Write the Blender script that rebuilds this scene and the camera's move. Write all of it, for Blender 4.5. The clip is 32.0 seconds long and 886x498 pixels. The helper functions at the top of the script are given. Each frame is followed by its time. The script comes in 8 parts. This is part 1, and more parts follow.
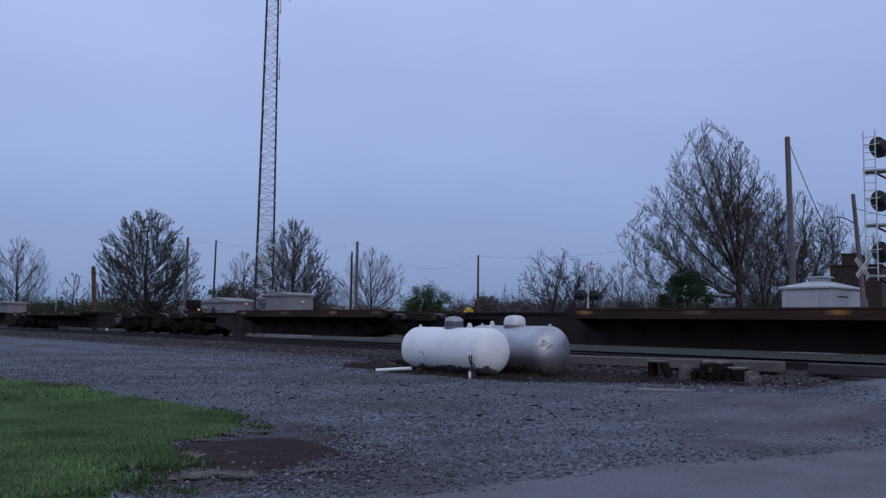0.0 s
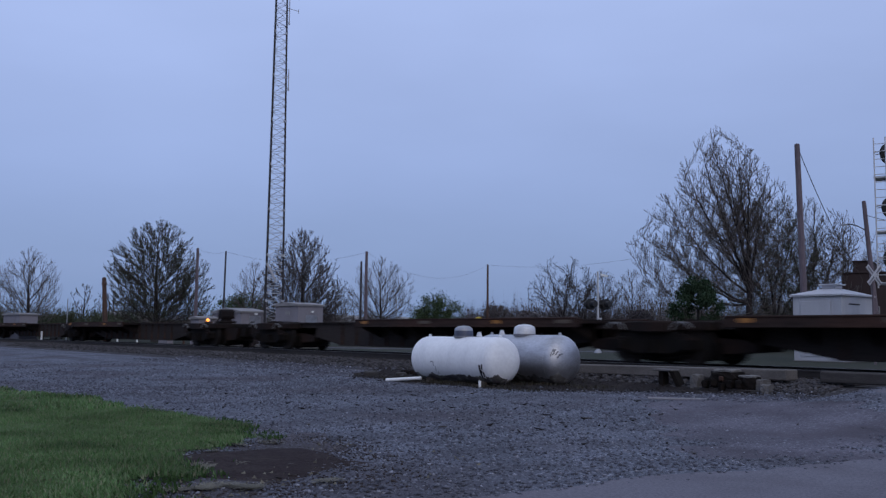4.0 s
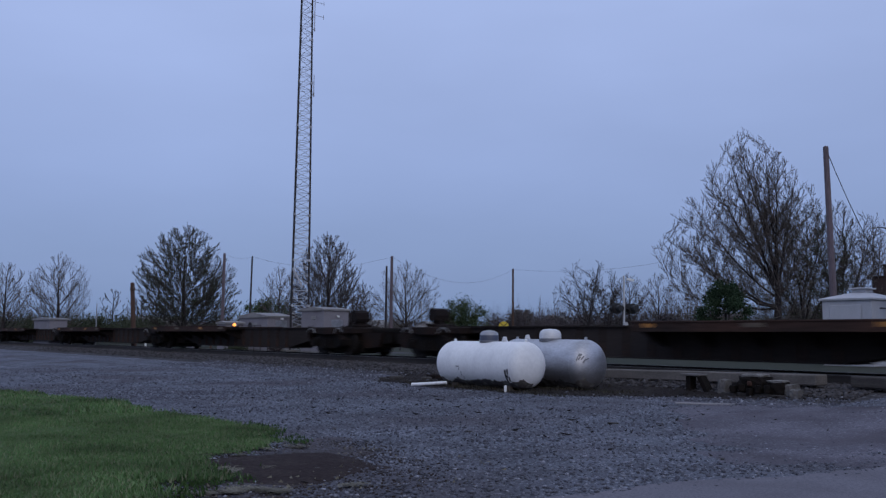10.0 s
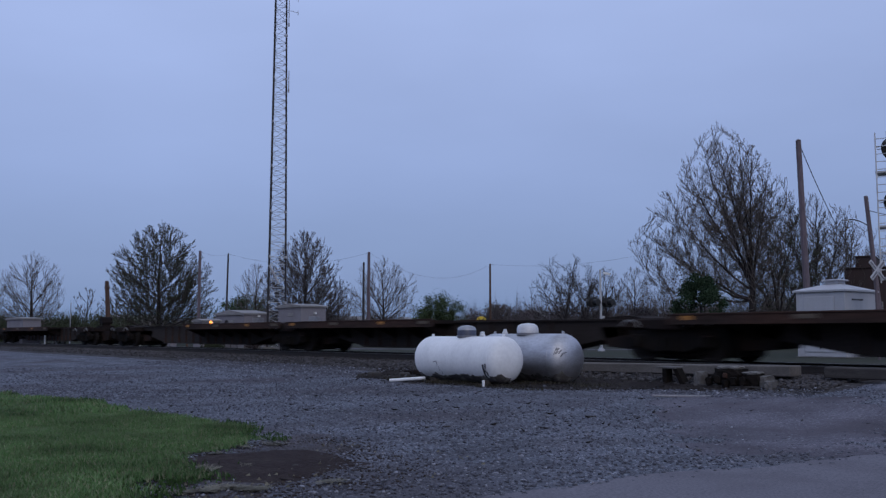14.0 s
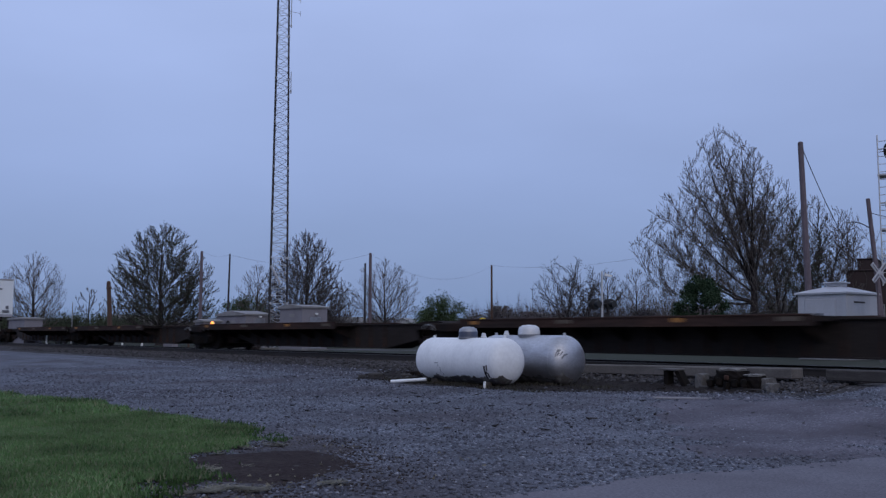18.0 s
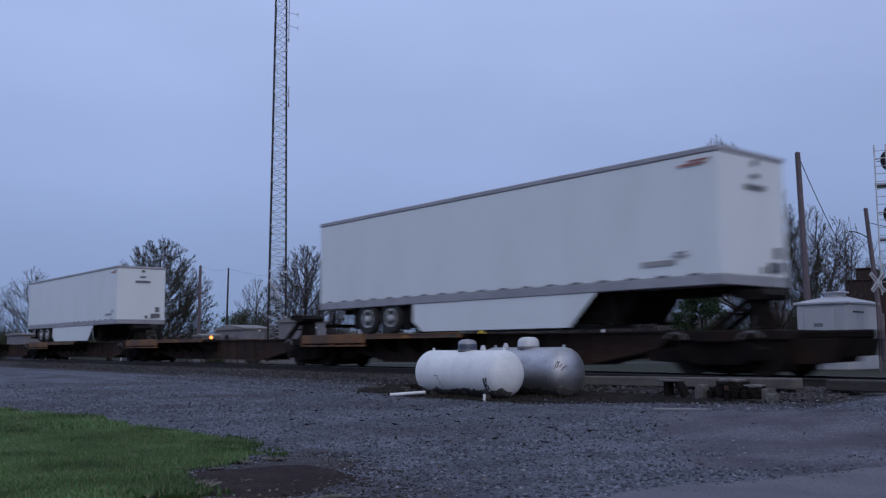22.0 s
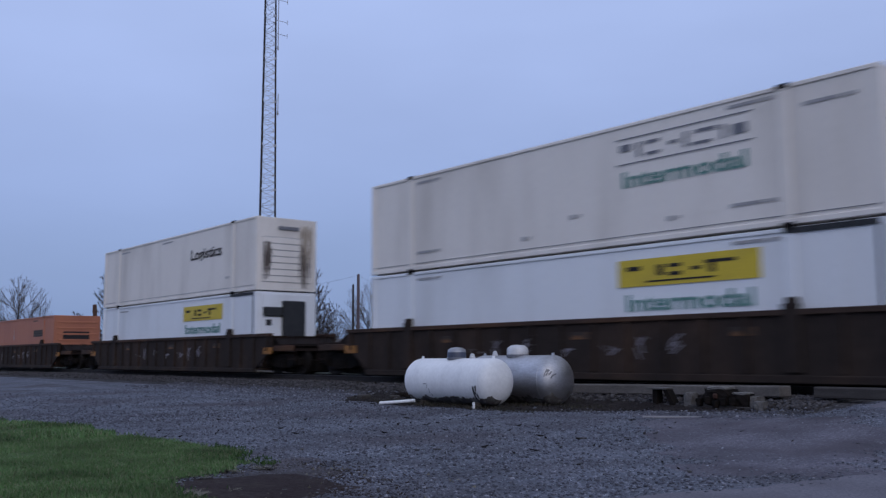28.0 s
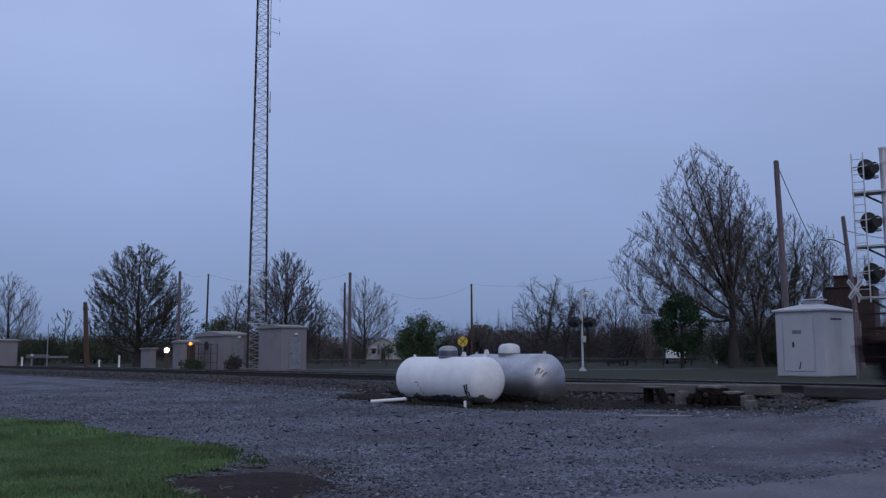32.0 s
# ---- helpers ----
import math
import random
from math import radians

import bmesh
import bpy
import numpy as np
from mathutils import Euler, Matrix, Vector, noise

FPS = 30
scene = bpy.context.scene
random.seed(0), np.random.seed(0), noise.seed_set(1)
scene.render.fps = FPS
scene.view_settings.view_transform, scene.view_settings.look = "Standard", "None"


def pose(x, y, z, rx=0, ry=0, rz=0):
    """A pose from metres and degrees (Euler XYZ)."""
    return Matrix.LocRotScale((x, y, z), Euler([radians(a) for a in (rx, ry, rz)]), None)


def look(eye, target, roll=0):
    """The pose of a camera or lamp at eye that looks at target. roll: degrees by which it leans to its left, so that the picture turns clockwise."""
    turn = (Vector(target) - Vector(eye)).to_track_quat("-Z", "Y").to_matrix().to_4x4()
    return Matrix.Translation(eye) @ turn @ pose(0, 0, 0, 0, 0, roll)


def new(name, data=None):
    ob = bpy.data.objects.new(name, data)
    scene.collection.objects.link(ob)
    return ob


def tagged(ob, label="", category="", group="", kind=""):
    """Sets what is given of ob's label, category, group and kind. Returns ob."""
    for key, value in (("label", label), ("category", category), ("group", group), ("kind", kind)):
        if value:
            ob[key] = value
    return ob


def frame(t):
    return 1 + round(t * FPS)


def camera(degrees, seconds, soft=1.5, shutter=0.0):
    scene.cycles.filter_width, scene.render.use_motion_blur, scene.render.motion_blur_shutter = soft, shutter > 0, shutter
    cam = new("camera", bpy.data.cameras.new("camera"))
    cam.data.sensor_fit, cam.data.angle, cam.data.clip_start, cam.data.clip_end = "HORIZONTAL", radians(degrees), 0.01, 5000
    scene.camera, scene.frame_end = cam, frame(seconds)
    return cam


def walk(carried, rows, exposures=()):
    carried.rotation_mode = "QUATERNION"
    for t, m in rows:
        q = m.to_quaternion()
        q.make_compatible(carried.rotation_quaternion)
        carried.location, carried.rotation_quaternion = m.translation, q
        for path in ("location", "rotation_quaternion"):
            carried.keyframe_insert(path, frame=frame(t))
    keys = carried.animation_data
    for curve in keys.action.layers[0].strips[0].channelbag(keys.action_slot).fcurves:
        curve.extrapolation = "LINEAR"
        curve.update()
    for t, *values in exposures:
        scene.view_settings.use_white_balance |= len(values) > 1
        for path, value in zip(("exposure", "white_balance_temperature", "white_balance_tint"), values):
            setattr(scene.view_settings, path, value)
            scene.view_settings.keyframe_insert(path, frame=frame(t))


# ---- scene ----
EYE = Vector((0.0, 0.0, 1.15))


def aim(az, el, roll):
    """Camera pose from bearing (degrees from +y towards +x), elevation and lean."""
    a, e = radians(az), radians(el)
    return look(EYE, EYE + Vector((math.sin(a) * math.cos(e), math.cos(a) * math.cos(e), math.sin(e))), roll)


cam = camera(51.8, 32.0, soft=1.35, shutter=0.5)
PATH = [
    (0.0, -50.01, 4.71, 0.82), (0.5, -49.91, 4.71, 0.81), (1.0, -50.04, 4.67, 0.75), (1.5, -50.22, 4.76, 0.82), (2.0, -50.32, 4.96, 0.73), (2.5, -50.47, 5.12, 0.66),
    (3.0, -50.69, 5.17, 0.66), (3.5, -50.70, 5.25, 0.60), (5.5, -50.27, 5.37, 0.64), (6.0, -50.28, 5.48, 0.74), (6.5, -50.41, 5.59, 0.80), (7.0, -50.59, 5.70, 0.72),
    (7.5, -50.65, 5.75, 0.64), (8.0, -51.00, 5.70, 0.65), (8.5, -51.53, 5.71, 0.64), (9.0, -51.83, 5.65, 0.60), (9.5, -51.99, 5.65, 0.61), (10.0, -52.19, 5.56, 0.55),
    (10.5, -52.15, 5.61, 0.44), (11.0, -52.07, 5.74, 0.20), (11.5, -51.87, 5.77, 0.12), (12.0, -51.89, 5.83, 0.11), (12.5, -51.66, 5.85, 0.15), (13.0, -51.37, 5.72, 0.02),
    (13.5, -51.18, 5.47, -0.04), (14.0, -50.74, 5.28, -0.06), (14.5, -50.57, 5.19, -0.08), (16.5, -49.93, 4.89, -0.12), (17.0, -50.07, 4.96, -0.08), (17.5, -50.58, 5.12, -0.01),
    (18.0, -50.84, 5.36, 0.12), (18.5, -51.11, 5.52, 0.07), (19.0, -51.30, 5.67, 0.07), (19.5, -51.25, 5.74, 0.02), (20.0, -51.15, 5.78, 0.02), (20.5, -51.11, 5.88, -0.03),
    (21.0, -50.93, 5.94, -0.19), (21.5, -50.83, 6.04, -0.34), (22.0, -50.75, 6.15, -0.30), (22.5, -50.72, 6.23, -0.37), (23.0, -50.62, 6.26, -0.28), (23.5, -50.51, 6.31, -0.40),
    (24.0, -50.45, 6.26, -0.31), (24.5, -50.47, 6.27, -0.23), (25.0, -50.47, 6.30, -0.30), (25.5, -50.40, 6.36, -0.24), (27.5, -50.17, 6.57, -0.37), (28.0, -50.07, 6.65, -0.38),
    (28.5, -50.01, 6.65, -0.44), (29.0, -49.90, 6.65, -0.47), (29.5, -49.81, 6.59, -0.35), (30.0, -49.74, 6.54, -0.47), (30.5, -49.66, 6.57, -0.41), (31.0, -49.60, 6.56, -0.28),
    (31.5, -49.60, 6.52, -0.25), (32.0, -49.56, 6.55, -0.25)]
walk(cam, [(t, aim(a, e, r)) for t, a, e, r in PATH], [(0, 0.12), (6, 0.07), (11, 0.0), (18, 0.04), (24, 0.02), (28, 0.10), (30, 0.04), (32, -0.04)])

# ---- world and light: overcast evening sky ----
world = bpy.data.worlds.new("overcast_evening")
scene.world = world
world.use_nodes = True
wn, wl = world.node_tree.nodes, world.node_tree.links
wn.clear()
w_out = wn.new("ShaderNodeOutputWorld")
w_bg = wn.new("ShaderNodeBackground")
w_sky = wn.new("ShaderNodeTexSky")
w_sky.sky_type, w_sky.sun_disc = "NISHITA", False
w_sky.sun_elevation, w_sky.sun_rotation = radians(29), radians(119)
w_sky.air_density, w_sky.dust_density, w_sky.ozone_density = 1.0, 2.0, 3.0
w_scale = wn.new("ShaderNodeVectorMath")
w_scale.operation = "SCALE"
w_scale.inputs["Scale"].default_value = 0.06
w_co = wn.new("ShaderNodeTexCoord")
w_sep = wn.new("ShaderNodeSeparateXYZ")
w_ramp = wn.new("ShaderNodeValToRGB")
ramp = w_ramp.color_ramp
ramp.elements[0].position, ramp.elements[0].color = 0.0, (0.184, 0.285, 0.511, 1)
ramp.elements[1].position, ramp.elements[1].color = 1.0, (0.63, 0.74, 1.02, 1)
for pos, col in ((0.06, (0.231, 0.320, 0.573)), (0.16, (0.304, 0.401, 0.697)), (0.30, (0.394, 0.502, 0.840)), (0.45, (0.44, 0.552, 0.90))):
    el_ = ramp.elements.new(pos)
    el_.color = (*col, 1)
w_noise = wn.new("ShaderNodeTexNoise")
w_noise.inputs["Scale"].default_value, w_noise.inputs["Detail"].default_value = 2.2, 4.0
w_map = wn.new("ShaderNodeMapping")
w_map.inputs["Scale"].default_value = (1.0, 1.0, 3.2)
w_cl = wn.new("ShaderNodeMapRange")
w_cl.inputs["From Min"].default_value, w_cl.inputs["From Max"].default_value = 0.3, 0.7
w_cl.inputs["To Min"].default_value, w_cl.inputs["To Max"].default_value = 0.94, 1.06
w_mul = wn.new("ShaderNodeVectorMath")
w_mul.operation = "SCALE"
w_mix = wn.new("ShaderNodeMix")
w_mix.data_type = "RGBA"
w_mix.inputs["Factor"].default_value = 0.86
wl.new(w_co.outputs["Generated"], w_sep.inputs[0])
wl.new(w_co.outputs["Generated"], w_map.inputs["Vector"])
wl.new(w_map.outputs[0], w_noise.inputs["Vector"])
wl.new(w_sep.outputs["Z"], w_ramp.inputs["Fac"])
wl.new(w_noise.outputs["Fac"], w_cl.inputs["Value"])
wl.new(w_ramp.outputs["Color"], w_mul.inputs[0])
w_side = wn.new("ShaderNodeMapRange")     # the cloud thins towards the west
w_side.interpolation_type = "SMOOTHSTEP"
w_side.inputs["From Min"].default_value, w_side.inputs["From Max"].default_value = -1.0, 0.2
w_side.inputs["To Min"].default_value, w_side.inputs["To Max"].default_value = 1.02, 0.885
w_both = wn.new("ShaderNodeMath")
w_both.operation = "MULTIPLY"
wl.new(w_sep.outputs["X"], w_side.inputs["Value"])
wl.new(w_cl.outputs[0], w_both.inputs[0])
wl.new(w_side.outputs[0], w_both.inputs[1])
wl.new(w_both.outputs[0], w_mul.inputs["Scale"])
wl.new(w_sky.outputs[0], w_scale.inputs[0])
wl.new(w_scale.outputs[0], w_mix.inputs["A"])
wl.new(w_mul.outputs[0], w_mix.inputs["B"])
wl.new(w_mix.outputs["Result"], w_bg.inputs["Color"])
wl.new(w_bg.outputs[0], w_out.inputs["Surface"])
w_bg.inputs["Strength"].default_value = 1.0

sun = new("sun", bpy.data.lights.new("sun", "SUN"))
sun.data.energy, sun.data.angle, sun.data.color = 0.50, radians(30), (1.0, 0.93, 0.86)
sun.matrix_world = look((62, -34, 40), (0, 0, 0))

# ---- mesh and object helpers ----
FAR = 0.15      # ground level beyond the railway
RAIL = 0.50     # top of rail
TY = 18.05      # centre line of the railway
SPEED = 16.65   # metres a second


def mesh_from(name, verts, faces, smooth=False):
    me = bpy.data.meshes.new(name)
    me.from_pydata([tuple(v) for v in verts], [], [tuple(f) for f in faces])
    if smooth:
        me.polygons.foreach_set("use_smooth", [True] * len(me.polygons))
    me.update()
    return me


def quick(name, arr_v, tri):
    """A triangle mesh from numpy arrays."""
    me = bpy.data.meshes.new(name)
    me.vertices.add(len(arr_v))
    me.vertices.foreach_set("co", np.asarray(arr_v, dtype=np.float32).ravel())
    tri = np.asarray(tri, dtype=np.int32)
    me.loops.add(tri.size)
    me.loops.foreach_set("vertex_index", tri.ravel())
    me.polygons.add(len(tri))
    me.polygons.foreach_set("loop_start", np.arange(0, tri.size, 3, dtype=np.int32))
    me.update()
    me.validate()
    return me


def part(name, data, material, parent=None, label="", at=None):
    """One mesh object (from a bmesh or a mesh) under a thing or a part."""
    if isinstance(data, bmesh.types.BMesh):
        me = bpy.data.meshes.new(name)
        bmesh.ops.recalc_face_normals(data, faces=data.faces)
        data.to_mesh(me)
        data.free()
    else:
        me = data
    if material is not None and not me.materials:
        me.materials.append(material)
    ob = new(name, me)
    if parent is not None:
        ob.parent = parent
    if at is not None:
        ob.matrix_basis = at
    if label:
        tagged(ob, label)
    return ob


def thing(name, label, category, m=None, group="", kind=""):
    ob = tagged(new(name), label, category, group, kind)
    if m is not None:
        ob.matrix_basis = m
    return ob


def bm_box(x0, y0, z0, x1, y1, z1, bevel=0.0, bm=None):
    bm = bm or bmesh.new()
    m = Matrix.Translation(((x0 + x1) / 2, (y0 + y1) / 2, (z0 + z1) / 2)) @ Matrix.Diagonal((abs(x1 - x0), abs(y1 - y0), abs(z1 - z0), 1))
    vs = bmesh.ops.create_cube(bm, size=1, matrix=m)["verts"]
    if bevel:
        es = list({e for v in vs for e in v.link_edges})
        bmesh.ops.bevel(bm, geom=es, offset=bevel, segments=1, affect="EDGES")
    return bm


def bm_cyl(p, q, r0, r1=None, n=12, bm=None, cap=True):
    """A tapered round bar from p to q."""
    bm = bm or bmesh.new()
    p, q = Vector(p), Vector(q)
    d = q - p
    m = Matrix.Translation((p + q) / 2) @ d.to_track_quat("Z", "Y").to_matrix().to_4x4()
    bmesh.ops.create_cone(bm, cap_ends=cap, segments=n, radius1=r0, radius2=r0 if r1 is None else r1, depth=d.length, matrix=m)
    return bm


def bm_lathe(profile, n=32, axis="Z", bm=None):
    """A turned shape from (radius, height) pairs round an axis."""
    bm = bm or bmesh.new()
    rings = []
    for r, h in profile:
        ring = []
        for i in range(n):
            a = 2 * math.pi * i / n
            c, s = r * math.cos(a), r * math.sin(a)
            ring.append(bm.verts.new((h, c, s) if axis == "X" else (c, h, s) if axis == "Y" else (c, s, h)))
        rings.append(ring)
    for a, b in zip(rings, rings[1:]):
        for i in range(n):
            bm.faces.new((a[i], a[(i + 1) % n], b[(i + 1) % n], b[i]))
    for ring in (rings[0], rings[-1]):
        bm.faces.new(ring)
    return bm


def bm_prism(points, y0, y1, bm=None):
    """An outline in x, z drawn out from y0 to y1."""
    bm = bm or bmesh.new()
    a = [bm.verts.new((x, y0, z)) for x, z in points]
    b = [bm.verts.new((x, y1, z)) for x, z in points]
    n = len(points)
    bm.faces.new(a)
    bm.faces.new(list(reversed(b)))
    for i in range(n):
        bm.faces.new((a[i], b[i], b[(i + 1) % n], a[(i + 1) % n]))
    return bm


def smooth(ob, angle=40):
    ob.data.polygons.foreach_set("use_smooth", [True] * len(ob.data.polygons))
    ob.data.set_sharp_from_angle(angle=radians(angle))
    return ob


def polar(az, d, z=0.0):
    a = radians(az)
    return Vector((d * math.sin(a), d * math.cos(a), z))


# ---- materials ----
def mat(name, color, rough=0.7, metal=0.0, dirt=None, dirt_amount=0.5, scale=2.0, fine=40.0, bump=0.15, vary=0.12, stretch=(1, 1, 1), rand=0.0, spec=0.5, depth=0.01):
    """A surface with a base colour, stains at one scale, grain at another and a fine relief."""
    m = bpy.data.materials.new(name)
    m.use_nodes = True
    n, l = m.node_tree.nodes, m.node_tree.links
    b = n["Principled BSDF"]
    b.inputs["Roughness"].default_value, b.inputs["Metallic"].default_value = rough, metal
    b.inputs["Specular IOR Level"].default_value = spec
    co = n.new("ShaderNodeTexCoord")
    mp = n.new("ShaderNodeMapping")
    mp.inputs["Scale"].default_value = stretch
    l.new(co.outputs["Object"], mp.inputs["Vector"])
    n1, n2 = n.new("ShaderNodeTexNoise"), n.new("ShaderNodeTexNoise")
    n1.inputs["Scale"].default_value, n1.inputs["Detail"].default_value = scale, 6
    n2.inputs["Scale"].default_value, n2.inputs["Detail"].default_value = fine, 4
    l.new(mp.outputs[0], n1.inputs["Vector"])
    l.new(mp.outputs[0], n2.inputs["Vector"])
    st = n.new("ShaderNodeMapRange")
    st.inputs["From Min"].default_value, st.inputs["From Max"].default_value = 0.45, 0.72
    st.inputs["To Max"].default_value = dirt_amount
    l.new(n1.outputs["Fac"], st.inputs["Value"])
    mx = n.new("ShaderNodeMix")
    mx.data_type = "RGBA"
    mx.inputs["A"].default_value = (*color, 1)
    mx.inputs["B"].default_value = (*(dirt or [c * 0.5 for c in color]), 1)
    l.new(st.outputs[0], mx.inputs["Factor"])
    gr = n.new("ShaderNodeMapRange")
    gr.inputs["From Min"].default_value, gr.inputs["From Max"].default_value = 0.25, 0.75
    gr.inputs["To Min"].default_value, gr.inputs["To Max"].default_value = 1 - vary, 1 + vary
    l.new(n2.outputs["Fac"], gr.inputs["Value"])
    sc = n.new("ShaderNodeVectorMath")
    sc.operation = "SCALE"
    l.new(mx.outputs["Result"], sc.inputs[0])
    l.new(gr.outputs[0], sc.inputs["Scale"])
    last = sc
    if rand:
        oi = n.new("ShaderNodeObjectInfo")
        rr = n.new("ShaderNodeMapRange")
        rr.inputs["To Min"].default_value, rr.inputs["To Max"].default_value = 1 - rand, 1 + rand
        l.new(oi.outputs["Random"], rr.inputs["Value"])
        s2 = n.new("ShaderNodeVectorMath")
        s2.operation = "SCALE"
        l.new(last.outputs[0], s2.inputs[0])
        l.new(rr.outputs[0], s2.inputs["Scale"])
        last = s2
    l.new(last.outputs[0], b.inputs["Base Color"])
    if bump:
        bp = n.new("ShaderNodeBump")
        bp.inputs["Strength"].default_value, bp.inputs["Distance"].default_value = bump, depth
        l.new(n2.outputs["Fac"], bp.inputs["Height"])
        l.new(bp.outputs[0], b.inputs["Normal"])
    return m


def island_mat(name, colors, rough=0.9, patch=None):
    """Loose pieces in one mesh: each piece takes its own colour from a range."""
    m = bpy.data.materials.new(name)
    m.use_nodes = True
    n, l = m.node_tree.nodes, m.node_tree.links
    b = n["Principled BSDF"]
    b.inputs["Roughness"].default_value = rough
    b.inputs["Specular IOR Level"].default_value = 0.25
    g = n.new("ShaderNodeNewGeometry")
    r = n.new("ShaderNodeValToRGB")
    while len(r.color_ramp.elements) < len(colors):
        r.color_ramp.elements.new(0.5)
    for i, c in enumerate(colors):
        r.color_ramp.elements[i].position = i / (len(colors) - 1)
        r.color_ramp.elements[i].color = (*c, 1)
    l.new(g.outputs["Random Per Island"], r.inputs["Fac"])
    l.new(r.outputs["Color"], b.inputs["Base Color"])
    if patch:
        co, nz, mr, sc = n.new("ShaderNodeTexCoord"), n.new("ShaderNodeTexNoise"), n.new("ShaderNodeMapRange"), n.new("ShaderNodeVectorMath")
        nz.inputs["Scale"].default_value, nz.inputs["Detail"].default_value = patch[0], 5
        mr.inputs["From Min"].default_value, mr.inputs["From Max"].default_value = 0.34, 0.62
        mr.inputs["To Min"].default_value, mr.inputs["To Max"].default_value = patch[1], patch[2]
        sc.operation = "SCALE"
        l.new(co.outputs["Object"], nz.inputs["Vector"])
        l.new(nz.outputs["Fac"], mr.inputs["Value"])
        l.new(r.outputs["Color"], sc.inputs[0])
        l.new(mr.outputs[0], sc.inputs["Scale"])
        l.new(sc.outputs[0], b.inputs["Base Color"])
    return m


def glow(name, color, strength):
    m = bpy.data.materials.new(name)
    m.use_nodes = True
    b = m.node_tree.nodes["Principled BSDF"]
    b.inputs["Base Color"].default_value = (*color, 1)
    b.inputs["Emission Color"].default_value = (*color, 1)
    b.inputs["Emission Strength"].default_value = strength
    return m


def pebble_mat(name, colors, size, soil, rough=0.95, depth=0.02, patch=0.5):
    """Crushed stone: cells of their own grey, dark joints, and broad worn patches of fines."""
    m = bpy.data.materials.new(name)
    m.use_nodes = True
    n, l = m.node_tree.nodes, m.node_tree.links
    b = n["Principled BSDF"]
    b.inputs["Roughness"].default_value = rough
    b.inputs["Specular IOR Level"].default_value = 0.15
    co = n.new("ShaderNodeTexCoord")
    vo = n.new("ShaderNodeTexVoronoi")
    vo.inputs["Scale"].default_value, vo.inputs["Randomness"].default_value = 1 / size, 1.0
    wn_ = n.new("ShaderNodeTexNoise")
    wn_.inputs["Scale"].default_value, wn_.inputs["Detail"].default_value = patch, 7
    l.new(co.outputs["Object"], vo.inputs["Vector"])
    l.new(co.outputs["Object"], wn_.inputs["Vector"])
    sp = n.new("ShaderNodeSeparateColor")
    l.new(vo.outputs["Color"], sp.inputs[0])
    r = n.new("ShaderNodeValToRGB")
    while len(r.color_ramp.elements) < len(colors):
        r.color_ramp.elements.new(0.5)
    for i, c in enumerate(colors):
        r.color_ramp.elements[i].position = i / (len(colors) - 1) if i < len(colors) - 1 else 0.97
        r.color_ramp.elements[i].color = (*c, 1)
    l.new(sp.outputs[0], r.inputs["Fac"])
    fines = n.new("ShaderNodeMapRange")
    fines.inputs["From Min"].default_value, fines.inputs["From Max"].default_value = 0.46, 0.66
    fines.inputs["To Max"].default_value = 0.75
    l.new(wn_.outputs["Fac"], fines.inputs["Value"])
    mx = n.new("ShaderNodeMix")
    mx.data_type = "RGBA"
    l.new(fines.outputs[0], mx.inputs["Factor"])
    l.new(r.outputs["Color"], mx.inputs["A"])
    mx.inputs["B"].default_value = (*soil, 1)
    broad, tone, sc = n.new("ShaderNodeTexNoise"), n.new("ShaderNodeMapRange"), n.new("ShaderNodeVectorMath")
    broad.inputs["Scale"].default_value, broad.inputs["Detail"].default_value = 0.9, 8
    tone.inputs["From Min"].default_value, tone.inputs["From Max"].default_value = 0.30, 0.68
    tone.inputs["To Min"].default_value, tone.inputs["To Max"].default_value = 0.72, 1.22
    sc.operation = "SCALE"
    l.new(co.outputs["Object"], broad.inputs["Vector"])
    l.new(broad.outputs["Fac"], tone.inputs["Value"])
    l.new(mx.outputs["Result"], sc.inputs[0])
    l.new(tone.outputs[0], sc.inputs["Scale"])
    l.new(sc.outputs[0], b.inputs["Base Color"])
    bp = n.new("ShaderNodeBump")
    bp.invert = True
    bp.inputs["Strength"].default_value, bp.inputs["Distance"].default_value = 0.7, depth
    l.new(vo.outputs["Distance"], bp.inputs["Height"])
    l.new(bp.outputs[0], b.inputs["Normal"])
    return m


M_GRAVEL = pebble_mat("grey_gravel", [(0.071, 0.074, 0.091), (0.100, 0.106, 0.133), (0.119, 0.126, 0.157), (0.088, 0.095, 0.115), (0.137, 0.145, 0.177), (0.109, 0.113, 0.140), (0.289, 0.303, 0.349)], 0.024, (0.074, 0.066, 0.076), patch=0.42)
M_ASPHALT = mat("worn_asphalt", (0.142, 0.135, 0.158), 0.9, 0, (0.090, 0.082, 0.095), 0.8, 0.8, 45, 0.5, 0.32, spec=0.2)
M_OLDPAT = pebble_mat("worn_gravelly_asphalt", [(0.074, 0.068, 0.084), (0.102, 0.096, 0.118), (0.114, 0.107, 0.131), (0.090, 0.083, 0.102), (0.124, 0.117, 0.143), (0.106, 0.100, 0.122), (0.19, 0.185, 0.21)], 0.022, (0.086, 0.076, 0.091), depth=0.008, patch=0.8)
M_SOIL = mat("bare_soil", (0.030, 0.021, 0.021), 0.95, 0, (0.048, 0.037, 0.034), 0.9, 2.2, 24, 1.0, 0.5, spec=0.1, depth=0.03)
M_BEDSOIL = mat("damp_black_soil", (0.020, 0.016, 0.016), 0.95, 0, (0.040, 0.034, 0.032), 0.8, 3.0, 24, 1.0, 0.5, spec=0.1, depth=0.03)
